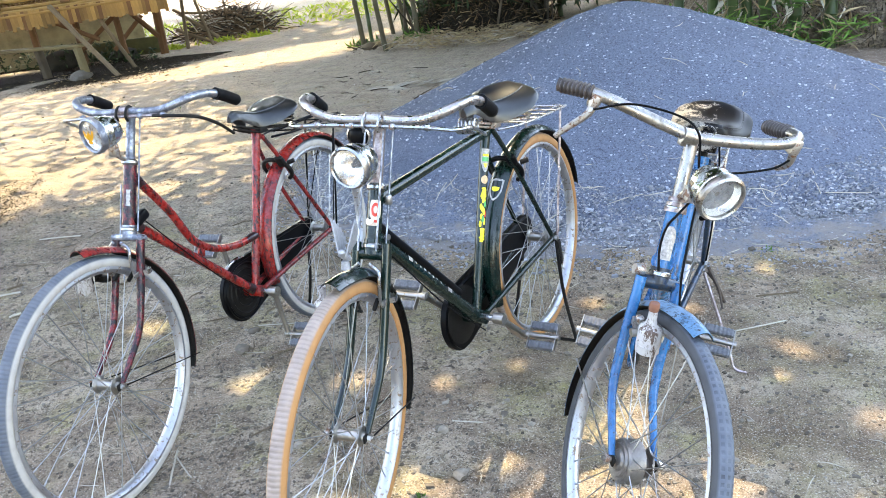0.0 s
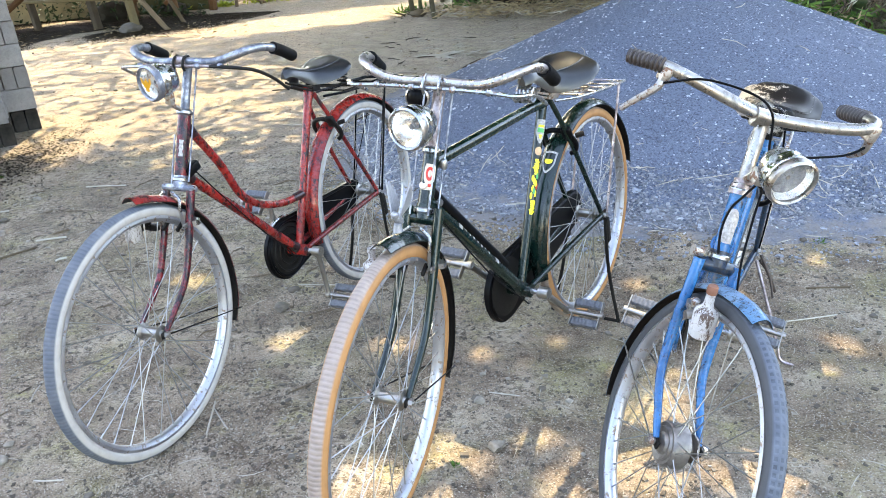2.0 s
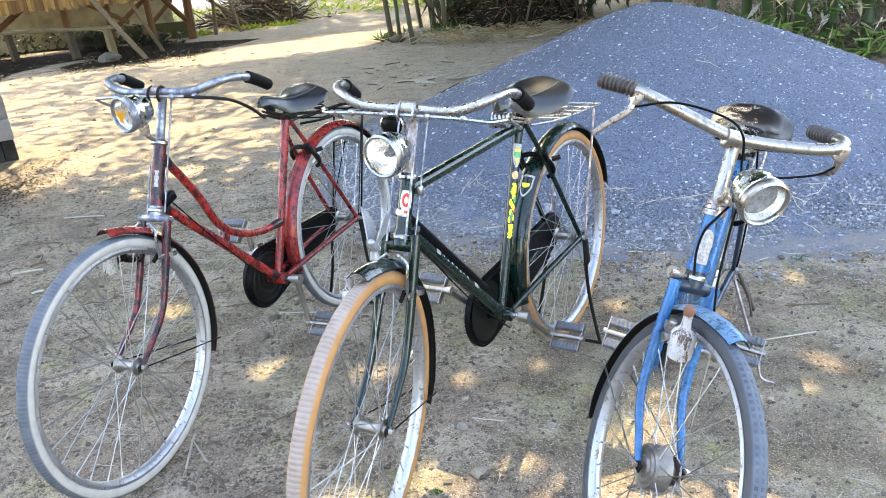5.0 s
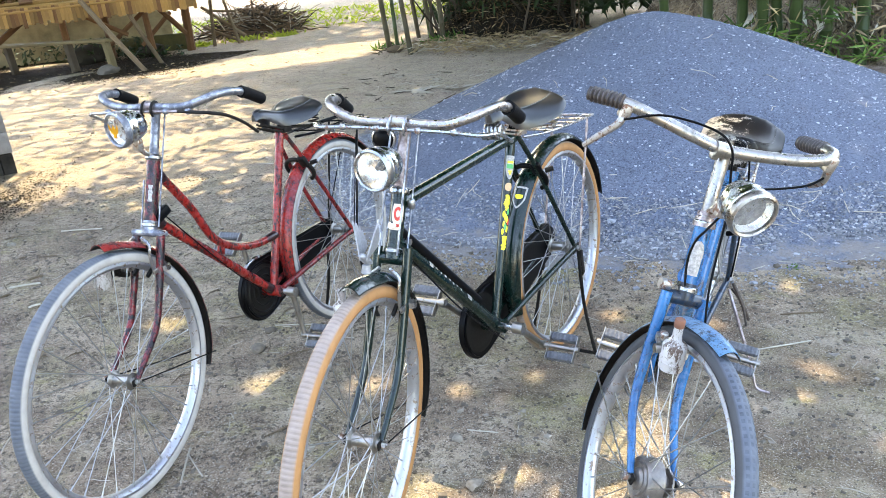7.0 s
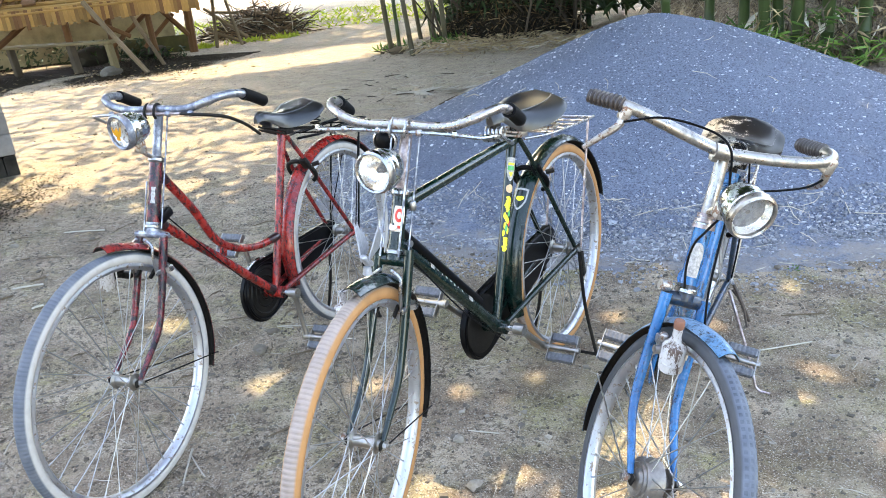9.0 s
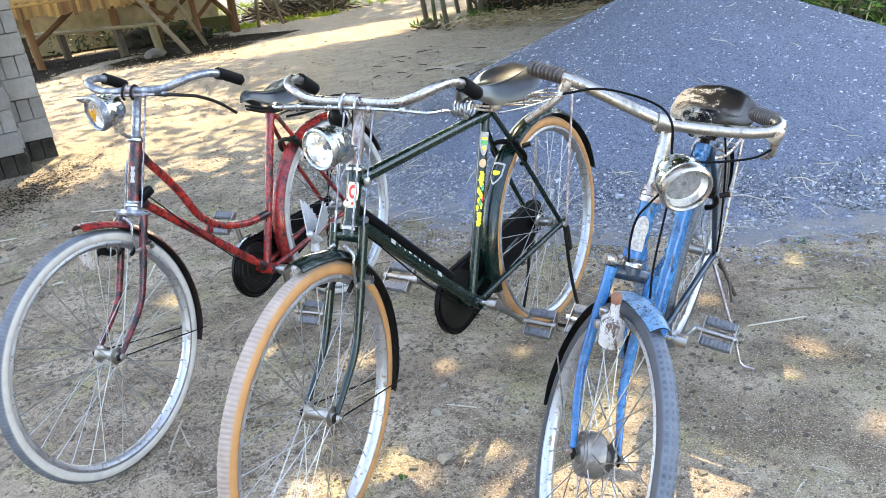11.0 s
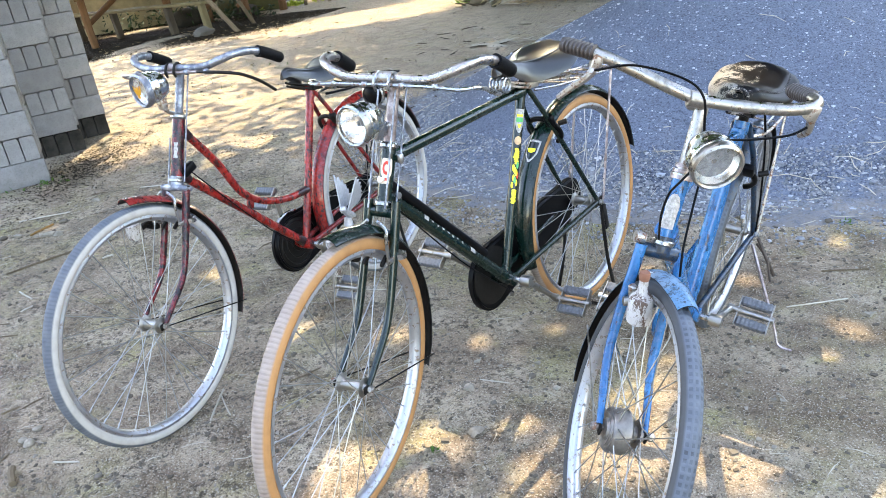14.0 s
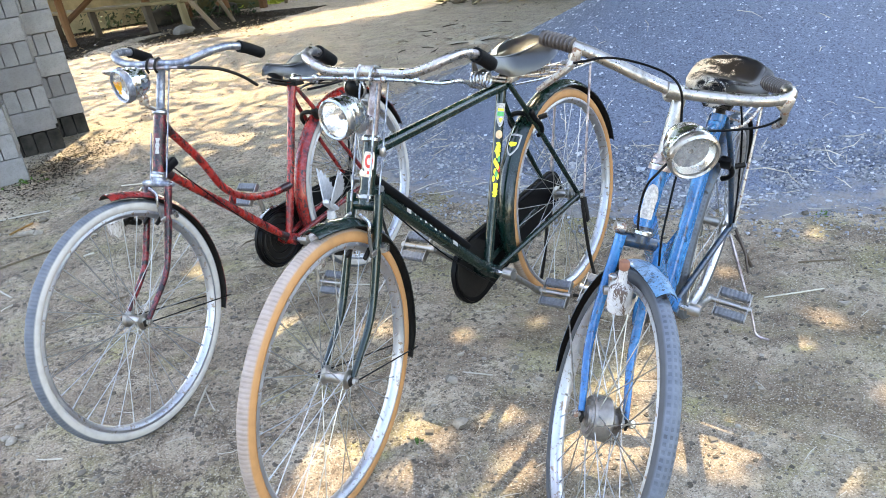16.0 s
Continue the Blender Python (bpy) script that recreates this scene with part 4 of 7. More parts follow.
def shade(x, y):
    """Leaf layers between the earth at (x, y) and the sun."""
    near = np.clip((-1.9 - x) / 1.5, 0, 1) * np.clip((y - 4.3) / .7, 0, 1) * (.57 - .26 * np.clip((y - 8.2) / 1.4, 0, 1))
    near = near * (1 - .75 * np.clip((x + 6.6) / .8, 0, 1) * np.clip((y - 7.4) / .8, 0, 1))
    near = near * np.clip((-x - 3.2 - .28 * np.clip(y - 7.0, 0, 4)) / .6, 0, 1) ** np.clip((y - 6.5) / 1.5, 0, 1)
    front = 9.9 + .65 * np.clip(x + 6.5, 0, 3)
    band = np.clip((-4.3 - x) / .4, 0, 1) * np.clip((y - front) / .5, 0, 1) * np.where((y > 13.3) & (y < 16.2), .40, 1.0)
    roof = np.clip((-7.0 - x) / .8, 0, 1) * np.clip((y - 6.6) / .6, 0, 1) * .62
    sun_in = np.maximum(np.maximum(near, band), roof)
    s = (x + 7.5) * -.747 + (y - 12.4) * .666
    sun_in = sun_in * np.where(s < 2.8, np.clip((-s - .6) / .5, 0, 1), 1.0)
    return np.minimum(TAU_MAX, -np.log(np.maximum(sun_in, .015)))


def bamboo():
    r2 = np.random.RandomState(11)
    n = 128000
    g = np.stack([r2.uniform(-14.5, 5.2, n), r2.uniform(-.6, 15.0, n)], 1)
    keep = r2.uniform(0, TAU_MAX, n) < shade(g[:, 0], g[:, 1])
    rag = np.array([noise.noise(Vector((p * .9, q * .9, 21))) + .5 * noise.noise(Vector((p * 2.7, q * 2.7, 5))) for p, q in g])
    edge = np.minimum(np.minimum(g[:, 0] + 14.5, 5.2 - g[:, 0]), np.minimum(g[:, 1] + .6, 15.0 - g[:, 1]))
    keep &= edge + rag * 1.3 > .75
    for x, y, r in GAPS:
        keep &= np.hypot(g[:, 0] - x, g[:, 1] - y) > r + .055
    # over the bicycles the leaves are smaller, so that the light patches have clear edges
    near = (g[:, 0] > -2.2) & (g[:, 0] < 2.6) & (g[:, 1] > 1.4) & (g[:, 1] < 4.6)
    patchy = np.array([noise.noise(Vector((p * 1.1, q * 1.9, 3))) + .5 * noise.noise(Vector((p * 3.1, q * 5.5, 7))) for p, q in g])
    open_ = (shade(g[:, 0], g[:, 1]) < 1.6) & (patchy > .20 + .20 * np.clip((g[:, 1] - 8) / 2, 0, 1))
    keep &= ~((g[:, 1] > 11.2) & (g[:, 0] > -1.0) & (r2.uniform(0, 1, n) < .5))
    keep &= ~near & ~(open_ & (r2.uniform(0, 1, n) < .93))
    g = g[keep]
    h = np.stack([r2.uniform(-2.25, 2.65, 19000), r2.uniform(1.35, 4.65, 19000)], 1)
    g = np.concatenate([g, h])
    n = len(g)
    low = np.arange(n) >= n - len(h)
    z = np.where(low, r2.uniform(4.6, 7.2, n), r2.uniform(4.4, 7.0, n))
    c = np.concatenate([g, np.zeros((n, 1))], 1) + np.array(SUN_WAY)[None] / SUN_WAY.z * z[:, None]
    w = rand_dirs(r2, n, -.75, .2)
    up = rand_dirs(r2, n, .3, 1)
    ln, wd = r2.uniform(.26, .44, n), r2.uniform(.075, .13, n)
    ln, wd = np.where(low, ln * .60, ln), np.where(low, wd * .70, wd)
    # no low leaf, from stem end to tip, may cover a gap
    half = (w[:, :2] - np.array(SUN_WAY)[None, :2] / SUN_WAY.z * w[:, 2:]) * ln[:, None] * .5
    clear = np.ones(n, bool)
    for x, y, r in GAPS:
        to = np.array([x, y]) - g
        k = np.clip((to * half).sum(1) / np.maximum((half ** 2).sum(1), 1e-9), -1, 1)
        off = to - half * k[:, None]
        clear &= np.hypot(off[:, 0], off[:, 1] * .85) > r * .76 + wd * .30
    clear |= ~low
    c, w, up, ln, wd = c[clear], w[clear], up[clear], ln[clear], wd[clear]
    roots = []
    spots = (((-4.16, 11.92), (-4.12, 12.14), (-3.60, 11.4), (-4.30, 13.5), (-4.05, 13.4), (-3.49, 12.5), (-3.8, 12.9)),
             ((.12, 9.45), (.85, 9.4), (1.07, 9.3), (1.20, 9.35), (1.34, 9.25), (1.60, 9.2), (1.9, 9.1), (.5, 9.8)),
             ((-2.7, 13.4), (-2.2, 13.6), (-1.5, 13.9), (-3.0, 13.9), (-2.5, 14.2)))
    rnd = random.Random(2)
    for i, sp in enumerate(spots):
        root = tagged(new("bamboo_clump"), "clump of tall green bamboo with arching leafy stems", "bamboo", "bamboo clumps")
        cx, cy = np.mean([q[0] for q in sp]), np.mean([q[1] for q in sp])
        root.location = (cx, cy, 0)
        for x, y in sp:
            a = Vector((x - cx, y - cy, -.05))
            r = (.036, .058, .042)[i] * rnd.uniform(.85, 1.15)
            lean = Vector((rnd.uniform(-.7, .1) - (.2 if i == 0 else 0), rnd.uniform(-1.2, .3), 0))
            line, rad = [], []
            for k in range(25):
                t = k / 24
                p = a + Vector((lean.x * t + lean.x * 2.2 * t ** 3, lean.y * t + lean.y * 2.0 * t ** 3, 8.6 * t - .8 * t ** 3))
                for dz, q in ((-.012, 1.0), (0, 1.16), (.012, 1.0)):
                    line.append(p + Vector((0, 0, dz)))
                    rad.append(r * (1 - .75 * t) * q)
            part("culm", tubes((line, rad), n=10), BAMBOO_OLD if i == 0 and len(root.children) % 3 != 1 else BAMBOO_GREEN, root)
        roots.append((root, cx, cy))
    own = np.argmin(np.stack([np.hypot(c[:, 0] - (x - 1), c[:, 1] - (y - 4)) for _, x, y in roots]), 0)
    for i, (root, x, y) in enumerate(roots):
        m = own == i
        o = kites("crown", LEAF if i != 2 else DARK_LEAF, c[m] - np.array([[x, y, 0]]), w[m], up[m], ln[m], wd[m])
        o.parent = root
        o["label"] = "dense crown of narrow bamboo leaves"
    # pale sheaths at the feet of the thick culms
    q = np.array([(x, y, .35) for x, y in spots[1] for _ in range(3)]) + r2.normal(0, .07, (len(spots[1]) * 3, 3))
    tagged(kites("bamboo_sheath", PALE_SHEATH, q, rand_dirs(r2, len(q), -1, -.7), rand_dirs(r2, len(q), -.2, .2), np.full(len(q), .24), np.full(len(q), .06)), "pale dry sheaths on the bamboo stems", "leaf litter", kind="stuff")


bamboo()


def thicket(name, mat, label, n, box, length, r, seed, lean=.35):
    """Dead canes and hanging roots, standing close together."""
    rnd = random.Random(seed)
    bm = bmesh.new()
    for _ in range(n):
        x, y, z = (rnd.uniform(*box[k]) for k in range(3))
        ln = rnd.uniform(.4, 1.0) * length
        d = Vector((rnd.gauss(0, lean), rnd.gauss(0, lean), 1)).normalized() * ln
        p = Vector((x, y, z))
        q = p + d * .5 + Vector((rnd.gauss(0, .04), rnd.gauss(0, .04), 0))
        w = r * rnd.uniform(.5, 1.4)
        tube(bm, [p, q, p + d], [w, w * .9, w * .5], 5)
    return tagged(part(name, bm, mat), label, "undergrowth", kind="stuff")


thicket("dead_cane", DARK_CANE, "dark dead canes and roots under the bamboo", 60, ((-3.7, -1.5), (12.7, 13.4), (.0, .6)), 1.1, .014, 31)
thicket("dead_cane", BARK, "brown dead bamboo canes", 7, ((-3.8, -1.4), (12.5, 13.2), (.0, .4)), 1.3, .018, 32, .2)
thicket("root", BARK, "thin brown roots and stalks on the bank", 240, ((1.2, 5.5), (8.5, 9.5), (.0, .5)), .34, .0055, 33, .8)
thicket("root", BARK, "gnarled brown roots at the bamboo's foot", 26, ((-4.35, -3.55), (11.65, 12.1), (-.02, .03)), .20, .010, 44, 4.0)
rough_stone("root_stump", (-4.00, 11.74), .10, GREY_WOOD, "pale worn root stump beside the bamboo stems", 41, .55)
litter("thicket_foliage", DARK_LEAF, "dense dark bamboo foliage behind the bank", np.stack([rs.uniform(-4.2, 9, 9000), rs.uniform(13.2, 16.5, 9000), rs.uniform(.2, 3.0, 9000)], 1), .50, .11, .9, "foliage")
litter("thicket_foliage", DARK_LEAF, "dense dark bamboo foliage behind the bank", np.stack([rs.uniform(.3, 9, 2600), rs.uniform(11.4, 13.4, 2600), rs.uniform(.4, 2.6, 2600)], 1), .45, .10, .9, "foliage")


# ---- grit, gravel and straw ----
def pebbles(name, mat, centres, sizes, label, category, seed):
    """Angular little stones in one mesh."""
    r2 = np.random.RandomState(seed)
    base = np.array([(x, y, z) for x in (-1, 1) for y in (-1, 1) for z in (-1, 1)], float) * .5
    fc = np.array([(0, 1, 3, 2), (4, 6, 7, 5), (0, 4, 5, 1), (2, 3, 7, 6), (0, 2, 6, 4), (1, 5, 7, 3)])
    n = len(centres)
    v = base[None] * r2.uniform(.45, 1.25, (n, 8, 3)) * np.array([1.15, .9, .7])
    a = r2.uniform(0, 6.283, n)
    ca, sa = np.cos(a)[:, None], np.sin(a)[:, None]
    v = np.stack([v[..., 0] * ca - v[..., 1] * sa, v[..., 0] * sa + v[..., 1] * ca, v[..., 2]], 2) * np.asarray(sizes)[:, None, None] + np.asarray(centres)[:, None]
    f = (np.arange(n)[:, None, None] * 8 + fc[None]).reshape(-1, 4)
    me = bpy.data.meshes.new(name)
    me.from_pydata(v.reshape(-1, 3).tolist(), [], f.tolist())
    me.materials.append(mat)
    return tagged(new(name, me), label, category, kind="stuff")


def surf(x, y):
    r, a = math.hypot(x - PX, y - PY), math.atan2(y - PY, x - PX)
    h = heap_z(r, a) + ground_z(x, y) * .5 + noise.noise(Vector((x * 1.3, y * 1.3, 2))) * .03 * max(0, 1 - r / PR)
    return max(h, ground_z(x, y))


r3 = np.random.RandomState(21)


def heap_spots(n, lo, hi, power=.5):
    a, t = r3.uniform(-math.pi, .25, n), lo + (hi - lo) * r3.uniform(0, 1, n) ** power
    t = t * (1 + .011 * np.cos(a) - .071 * np.sin(a) + .02 * np.sin(5 * a))
    x, y = PX + PR * t * np.cos(a), PY + PR * t * np.sin(a)
    return np.array([(p, q, surf(p, q)) for p, q in zip(x, y)])


c = heap_spots(15000, .0, 1.0)
pebbles("crushed_stone", GRAVEL_STONE, c, r3.gamma(1.5, .0021, len(c)) + .0022, "loose crushed stone on the heap", "gravel", 9)
c = heap_spots(6500, .0, 1.02)
pebbles("pale_stone", WHITE_CHIP, c, r3.gamma(.9, .0030, len(c)) + .0030, "loose crushed stone on the heap", "gravel", 1)
c = np.concatenate([heap_spots(7000, .86, 1.16, 1.0), heap_spots(17000, .93, 1.03, 1.0), heap_spots(15000, .84, 1.0, 1.0)]) + np.array([0, 0, .003])
pebbles("scattered_gravel", PALE_GRAVEL, c, r3.gamma(1.3, .0026, len(c)) + .0035, "coarser gravel scattered round the heap's foot", "gravel", 2)
c = np.concatenate([heap_spots(5200, 1.0, 1.22, .8), heap_spots(2200, 1.04, 1.45, .6)])
pebbles("scattered_gravel", GRIT, c, r3.gamma(1.1, .0024, len(c)) + .002, "loose gravel trodden into the earth", "gravel", 12)
x, y = r3.uniform(-3.6, 3.0, 46000), r3.uniform(1.0, 5.4, 46000)
pebbles("grit", GRIT, np.array([(p, q, ground_z(p, q)) for p, q in zip(x, y)]), r3.gamma(1.2, .0026, len(x)) + .0018, "fine grit and crumbs of earth", "grit", 3)
c = on_bank(bank_r, r3, 900, .2, .8, .0, .45)
pebbles("clod", BANK_DRY, c, r3.gamma(1.6, .028, len(c)) + .02, "crumbling clods of earth on the bank", "clods", 15)
x, y = r3.uniform(-3.2, 2.4, 2600), r3.uniform(1.4, 5.0, 2600)
pebbles("pebble", GRIT, np.array([(p, q, ground_z(p, q)) for p, q in zip(x, y)]), r3.uniform(.005, .0125, len(x)), "small pebbles trodden into the earth", "pebbles", 14)
x, y = r3.uniform(-10, 1.0, 5000), r3.uniform(4.5, 13, 5000)
pebbles("grit", GRIT, np.array([(p, q, ground_z(p, q)) for p, q in zip(x, y)]), r3.gamma(1.6, .0035, len(x)) + .003, "grit on the farther earth", "grit", 4)


def stalks(name, mat, centres, lengths, r, label, seed):
    rnd = random.Random(seed)
    bm = bmesh.new()
    for p, ln in zip(centres, lengths):
        a = rnd.uniform(0, 6.283)
        d = Vector((math.cos(a), math.sin(a), 0)) * ln * .5
        p = Vector(p)
        k = Vector((-d.y, d.x, 0)) * rnd.uniform(-.25, .25)
        pa, pb = p - d, p + d
        pa.z, pb.z, mid = surf(pa.x, pa.y) + r, surf(pb.x, pb.y) + r + rnd.uniform(0, .012), p + k
        mid.z = surf(mid.x, mid.y) + r + rnd.uniform(0, .01)
        tube(bm, [pa, mid, pb], [r, r * 1.1, r * .5], 4)
    return tagged(part(name, bm, mat), label, "straw", kind="stuff")


c = heap_spots(55, .15, 1.08)
stalks("straw", STRAW, c, r3.uniform(.04, .16, len(c)), .0022, "pale straw stalks strewn over the gravel", 5)
c = heap_spots(170, .84, 1.05, 1.0)
stalks("straw", STRAW, c, r3.uniform(.05, .2, len(c)), .0024, "pale straw stalks round the gravel's foot", 6)
x, y = r3.uniform(-3.4, 2.4, 420), r3.uniform(1.3, 5.0, 420)
stalks("straw", STRAW, np.stack([x, y, x * 0], 1), r3.uniform(.02, .08, 420), .0012, "thin dry stalks on the trodden earth", 7)
x, y = r3.uniform(-3.6, -.4, 110), r3.uniform(1.6, 4.6, 110)
stalks("twig", GREY_WOOD, np.stack([x, y, x * 0], 1), r3.uniform(.04, .16, 110), .0028, "brown twigs on the trodden earth", 8)


def stick(a, b, r, mat, label):
    a, b = Vector((*a, ground_z(*a) + r)), Vector((*b, ground_z(*b) + r * 1.3))
    bm = tubes((curve_pts([a, a.lerp(b, .4) + Vector((.004, -.006, .004)), b], 5), r), n=7)
    return tagged(part("stick", bm, mat), label, "stick", "loose sticks")


stick((.929, 3.312), (1.107, 3.407), .0026, STRAW, "pale dry stick lying on the earth")
stick((1.017, 3.594), (1.165, 3.635), .003, GREY_WOOD, "thin grey stick lying on the earth")
stick((.106, 2.661), (.204, 2.665), .002, STRAW, "thin bent stalk on the earth")
stick((-.63, 2.233), (-.712, 2.386), .003, STRAW, "forked pale twig beside the wheel")
stick((-.585, 2.276), (-.70, 2.36), .0022, STRAW, "forked pale twig beside the wheel")
stick((-1.081, 1.857), (-1.003, 1.803), .010, GREY_WOOD, "short broken wooden peg on the earth")
stick((-2.613, 2.911), (-2.45, 3.28), .005, GREY_WOOD, "brown branch lying on the earth")
stick((-.72, 3.24), (-.90, 3.20), .0024, STRAW, "long pale stalk lying on the earth")
stick((-.52, 3.16), (-.66, 3.13), .0024, STRAW, "long pale stalk lying on the earth")


def fallen_board(at, size, turn):
    bm = bmesh.new()
    block(bm, size, bevel=.003)
    o = part("fallen_board", bm, GREY_WOOD, m=Matrix.Translation((at[0], at[1], ground_z(*at) + size[2] / 2)) @ Matrix.Rotation(radians(turn), 4, "Z"))
    return tagged(o, "pale split bamboo board lying by the bank", "board")


fallen_board((2.64, 6.90), (.30, .06, .015), -30)
litter("fresh_leaf", LEAF, "cut green bamboo leaves on the gravel's foot", disc(16, 1.95, 5.25, .16, .07, .05, .02), .22, .018, .1)
litter("dead_bamboo_leaves", STRAW, "pale dead leaves on the gravel's foot", disc(14, 1.90, 5.30, .20, .12, .05, .02), .20, .020, .15)
litter("fresh_leaf", LEAF, "cut green bamboo leaves behind the wheel", np.concatenate([disc(10, .52, 4.52, .10, .06, .03, .03), disc(8, .75, 4.45, .10, .05, .03, .02)]), .16, .010, .25)
litter("dead_bamboo_leaves", STRAW, "pale dead bamboo leaves on the brown earth", disc(34, 2.75, 7.45, .55, .45, .012, .02), .20, .014, .08)

for a, b, r, mat, lab in (
        ((-3.009, 3.339), (-3.021, 3.503), .006, BAMBOO_DRY, "short yellow split bamboo on the earth"), ((-2.323, 2.777), (-2.18, 2.735), .004, STRAW, "pale dry stick lying on the earth"),
        ((-2.527, 3.348), (-2.401, 3.423), .005, STRAW, "pale dry stick lying on the earth"), ((-2.512, 3.445), (-2.471, 3.508), .005, GREY_WOOD, "short grey stick lying on the earth"),
        ((-3.349, 3.509), (-3.112, 3.691), .004, STRAW, "long pale stalk lying on the earth"), ((-1.423, 2.053), (-1.395, 2.105), .003, GREY_WOOD, "thin brown twig on the earth"),
        ((-2.013, 2.427), (-1.918, 2.472), .003, GREY_WOOD, "thin brown twig on the earth"), ((-.986, 1.925), (-.899, 1.95), .0025, STRAW, "thin pale stalk on the earth"),
        ((-1.41, 2.249), (-1.405, 2.298), .002, BARK, "thin dark twig on the earth"), ((-1.333, 2.229), (-1.382, 2.313), .002, STRAW, "thin pale stalk on the earth"),
        ((-2.964, 4.126), (-2.703, 4.185), .004, STRAW, "long pale stalk lying on the earth"), ((-2.112, 2.627), (-2.106, 2.684), .003, STRAW, "thin pale stalk on the earth"),
        ((-1.836, 2.391), (-1.777, 2.383), .003, GREY_WOOD, "thin brown twig on the earth"), ((-2.207, 3.168), (-2.178, 3.207), .005, STRAW, "short pale stick on the earth")):
    stick(a, b, r, mat, lab)
for i, (x, y, r) in enumerate(((-2.828, 3.387, .026), (-3.093, 3.317, .02), (-3.104, 3.886, .022), (-3.158, 3.273, .02), (-1.189, 1.97, .014), (-1.798, 2.235, .013), (-.779, 1.918, .012))):
    rough_stone("stone", (x, y), r, GRIT, "small grey-brown stone on the earth", 80 + i)

# tree crowns over the far ground, added out of view to block some sun
litter("unseen_foliage", LEAF, "unseen leafy branches added to shade the far sunlit ground", np.stack([rs.uniform(-19, 1, 7500), rs.uniform(17.5, 31, 7500), rs.uniform(4.5, 7.5, 7500)], 1), .75, .24, .5, "foliage")
# unseen hedge added behind the camera: cuts sky glare, mirrors as greenery in bright metal
litter("unseen_hedge", DARK_LEAF, "unseen dark hedge added behind the camera to darken reflections", np.stack([rs.uniform(-14, 4, 6500), rs.uniform(-9, -5.5, 6500), rs.uniform(.0, 4.0, 6500)], 1), .55, .14, .9, "hedge")

x, y = r3.uniform(-3.6, -.9, 36), r3.uniform(5.8, 9.6, 36)
stalks("twig", BARK, np.stack([x, y, x * 0], 1), r3.uniform(.05, .22, 36), .005, "dark twigs scattered on the shaded earth", 15)
x, y = r3.uniform(-3.6, -.9, 60), r3.uniform(5.6, 9.6, 60)
stalks("straw", STRAW, np.stack([x, y, x * 0], 1), r3.uniform(.06, .22, 60), .004, "pale stalks scattered on the shaded earth", 16)


# ---- bicycles ----
HEAD, RAKE = radians(67), 0.075


def wheel(name, parent, m, big, bead, tyre_mat, rim_mat, drum=0.0, half=0.03, axle=0.06, spokes=32, label="", hub_mat=None, hub_label=""):
    """A spoked wheel: the rim carries the tyre, the hub and each spoke."""
    rim = part(name, lathe(bmesh.new(), [(bead + .003, -.0150), (bead - .005, -.0165), (bead - .012, -.0110), (bead - .016, -.004), (bead - .016, .004),
               (bead - .012, .0110), (bead - .005, .0165), (bead + .003, .0150), (bead - .004, .012), (bead - .009, 0), (bead - .004, -.012)], 72, closed=True), rim_mat, parent, label, m)
    w = (big - bead) / 2 + .002
    prof = [(big - w + w * math.cos(a) * (1.0 if math.cos(a) > 0 else .95), .0195 * math.sin(a)) for a in (2 * math.pi * k / 16 for k in range(16))]
    part("tyre", lathe(bmesh.new(), prof, 84, closed=True), tyre_mat, rim)
    if drum:
        hp = [(.006, -axle), (.006, -half - .012), (.02, -half - .010), (.024, -half - .005), (.034, -half - .008), (.037, -half - .003), (drum - .004, -half - .004), (drum, -half + .002), (drum, .004), (drum - .012, .012), (.018, .016), (.018, half - .002), (.03, half), (.03, half + .004), (.012, half + .008), (.006, half + .012), (.006, axle)]
    else:
        hp = [(.005, -axle), (.005, -half - .012), (.011, -half - .010), (.012, -half - .004), (.024, -half - .002), (.024, -half + .001), (.0155, -half + .006), (.0145, 0),
              (.0155, half - .006), (.024, half - .001), (.024, half + .002), (.012, half + .004), (.011, half + .010), (.005, half + .012), (.005, axle)]
    hub = part("hub", lathe(bmesh.new(), hp, 24), hub_mat or ALLOY, rim, hub_label)
    for s in (-1, 1):
        nut = bmesh.new()
        lathe(nut, [(.0095, s * (axle - .013)), (.0095, s * (axle - .004))], 6)
        part("axle_nut", nut, RUSTY, rim)
    flange = .028 if drum else .0215
    kinds = []
    for s in (-1, 1):
        for d in (-1, 1):
            a = radians(52 * d)
            bm = tubes(([(flange * math.cos(a), s * half, flange * math.sin(a)), (bead - .016, s * .002, 0)], .00135),
                       ([(bead - .030, s * .003, 0), (bead - .014, s * .002, 0)], .0024), n=5)
            kinds.append(part("spoke", bm, SPOKE, rim))
    step = 2 * math.pi / spokes
    for k in range(spokes):
        q = Matrix.Rotation(-k * step, 4, "Y")
        src = kinds[(k % 2) * 2 + (k // 2) % 2]
        if k < 4:
            kinds[(k % 2) * 2 + (k // 2) % 2].matrix_basis = q
        else:
            again("spoke", src, rim, q)
    return rim


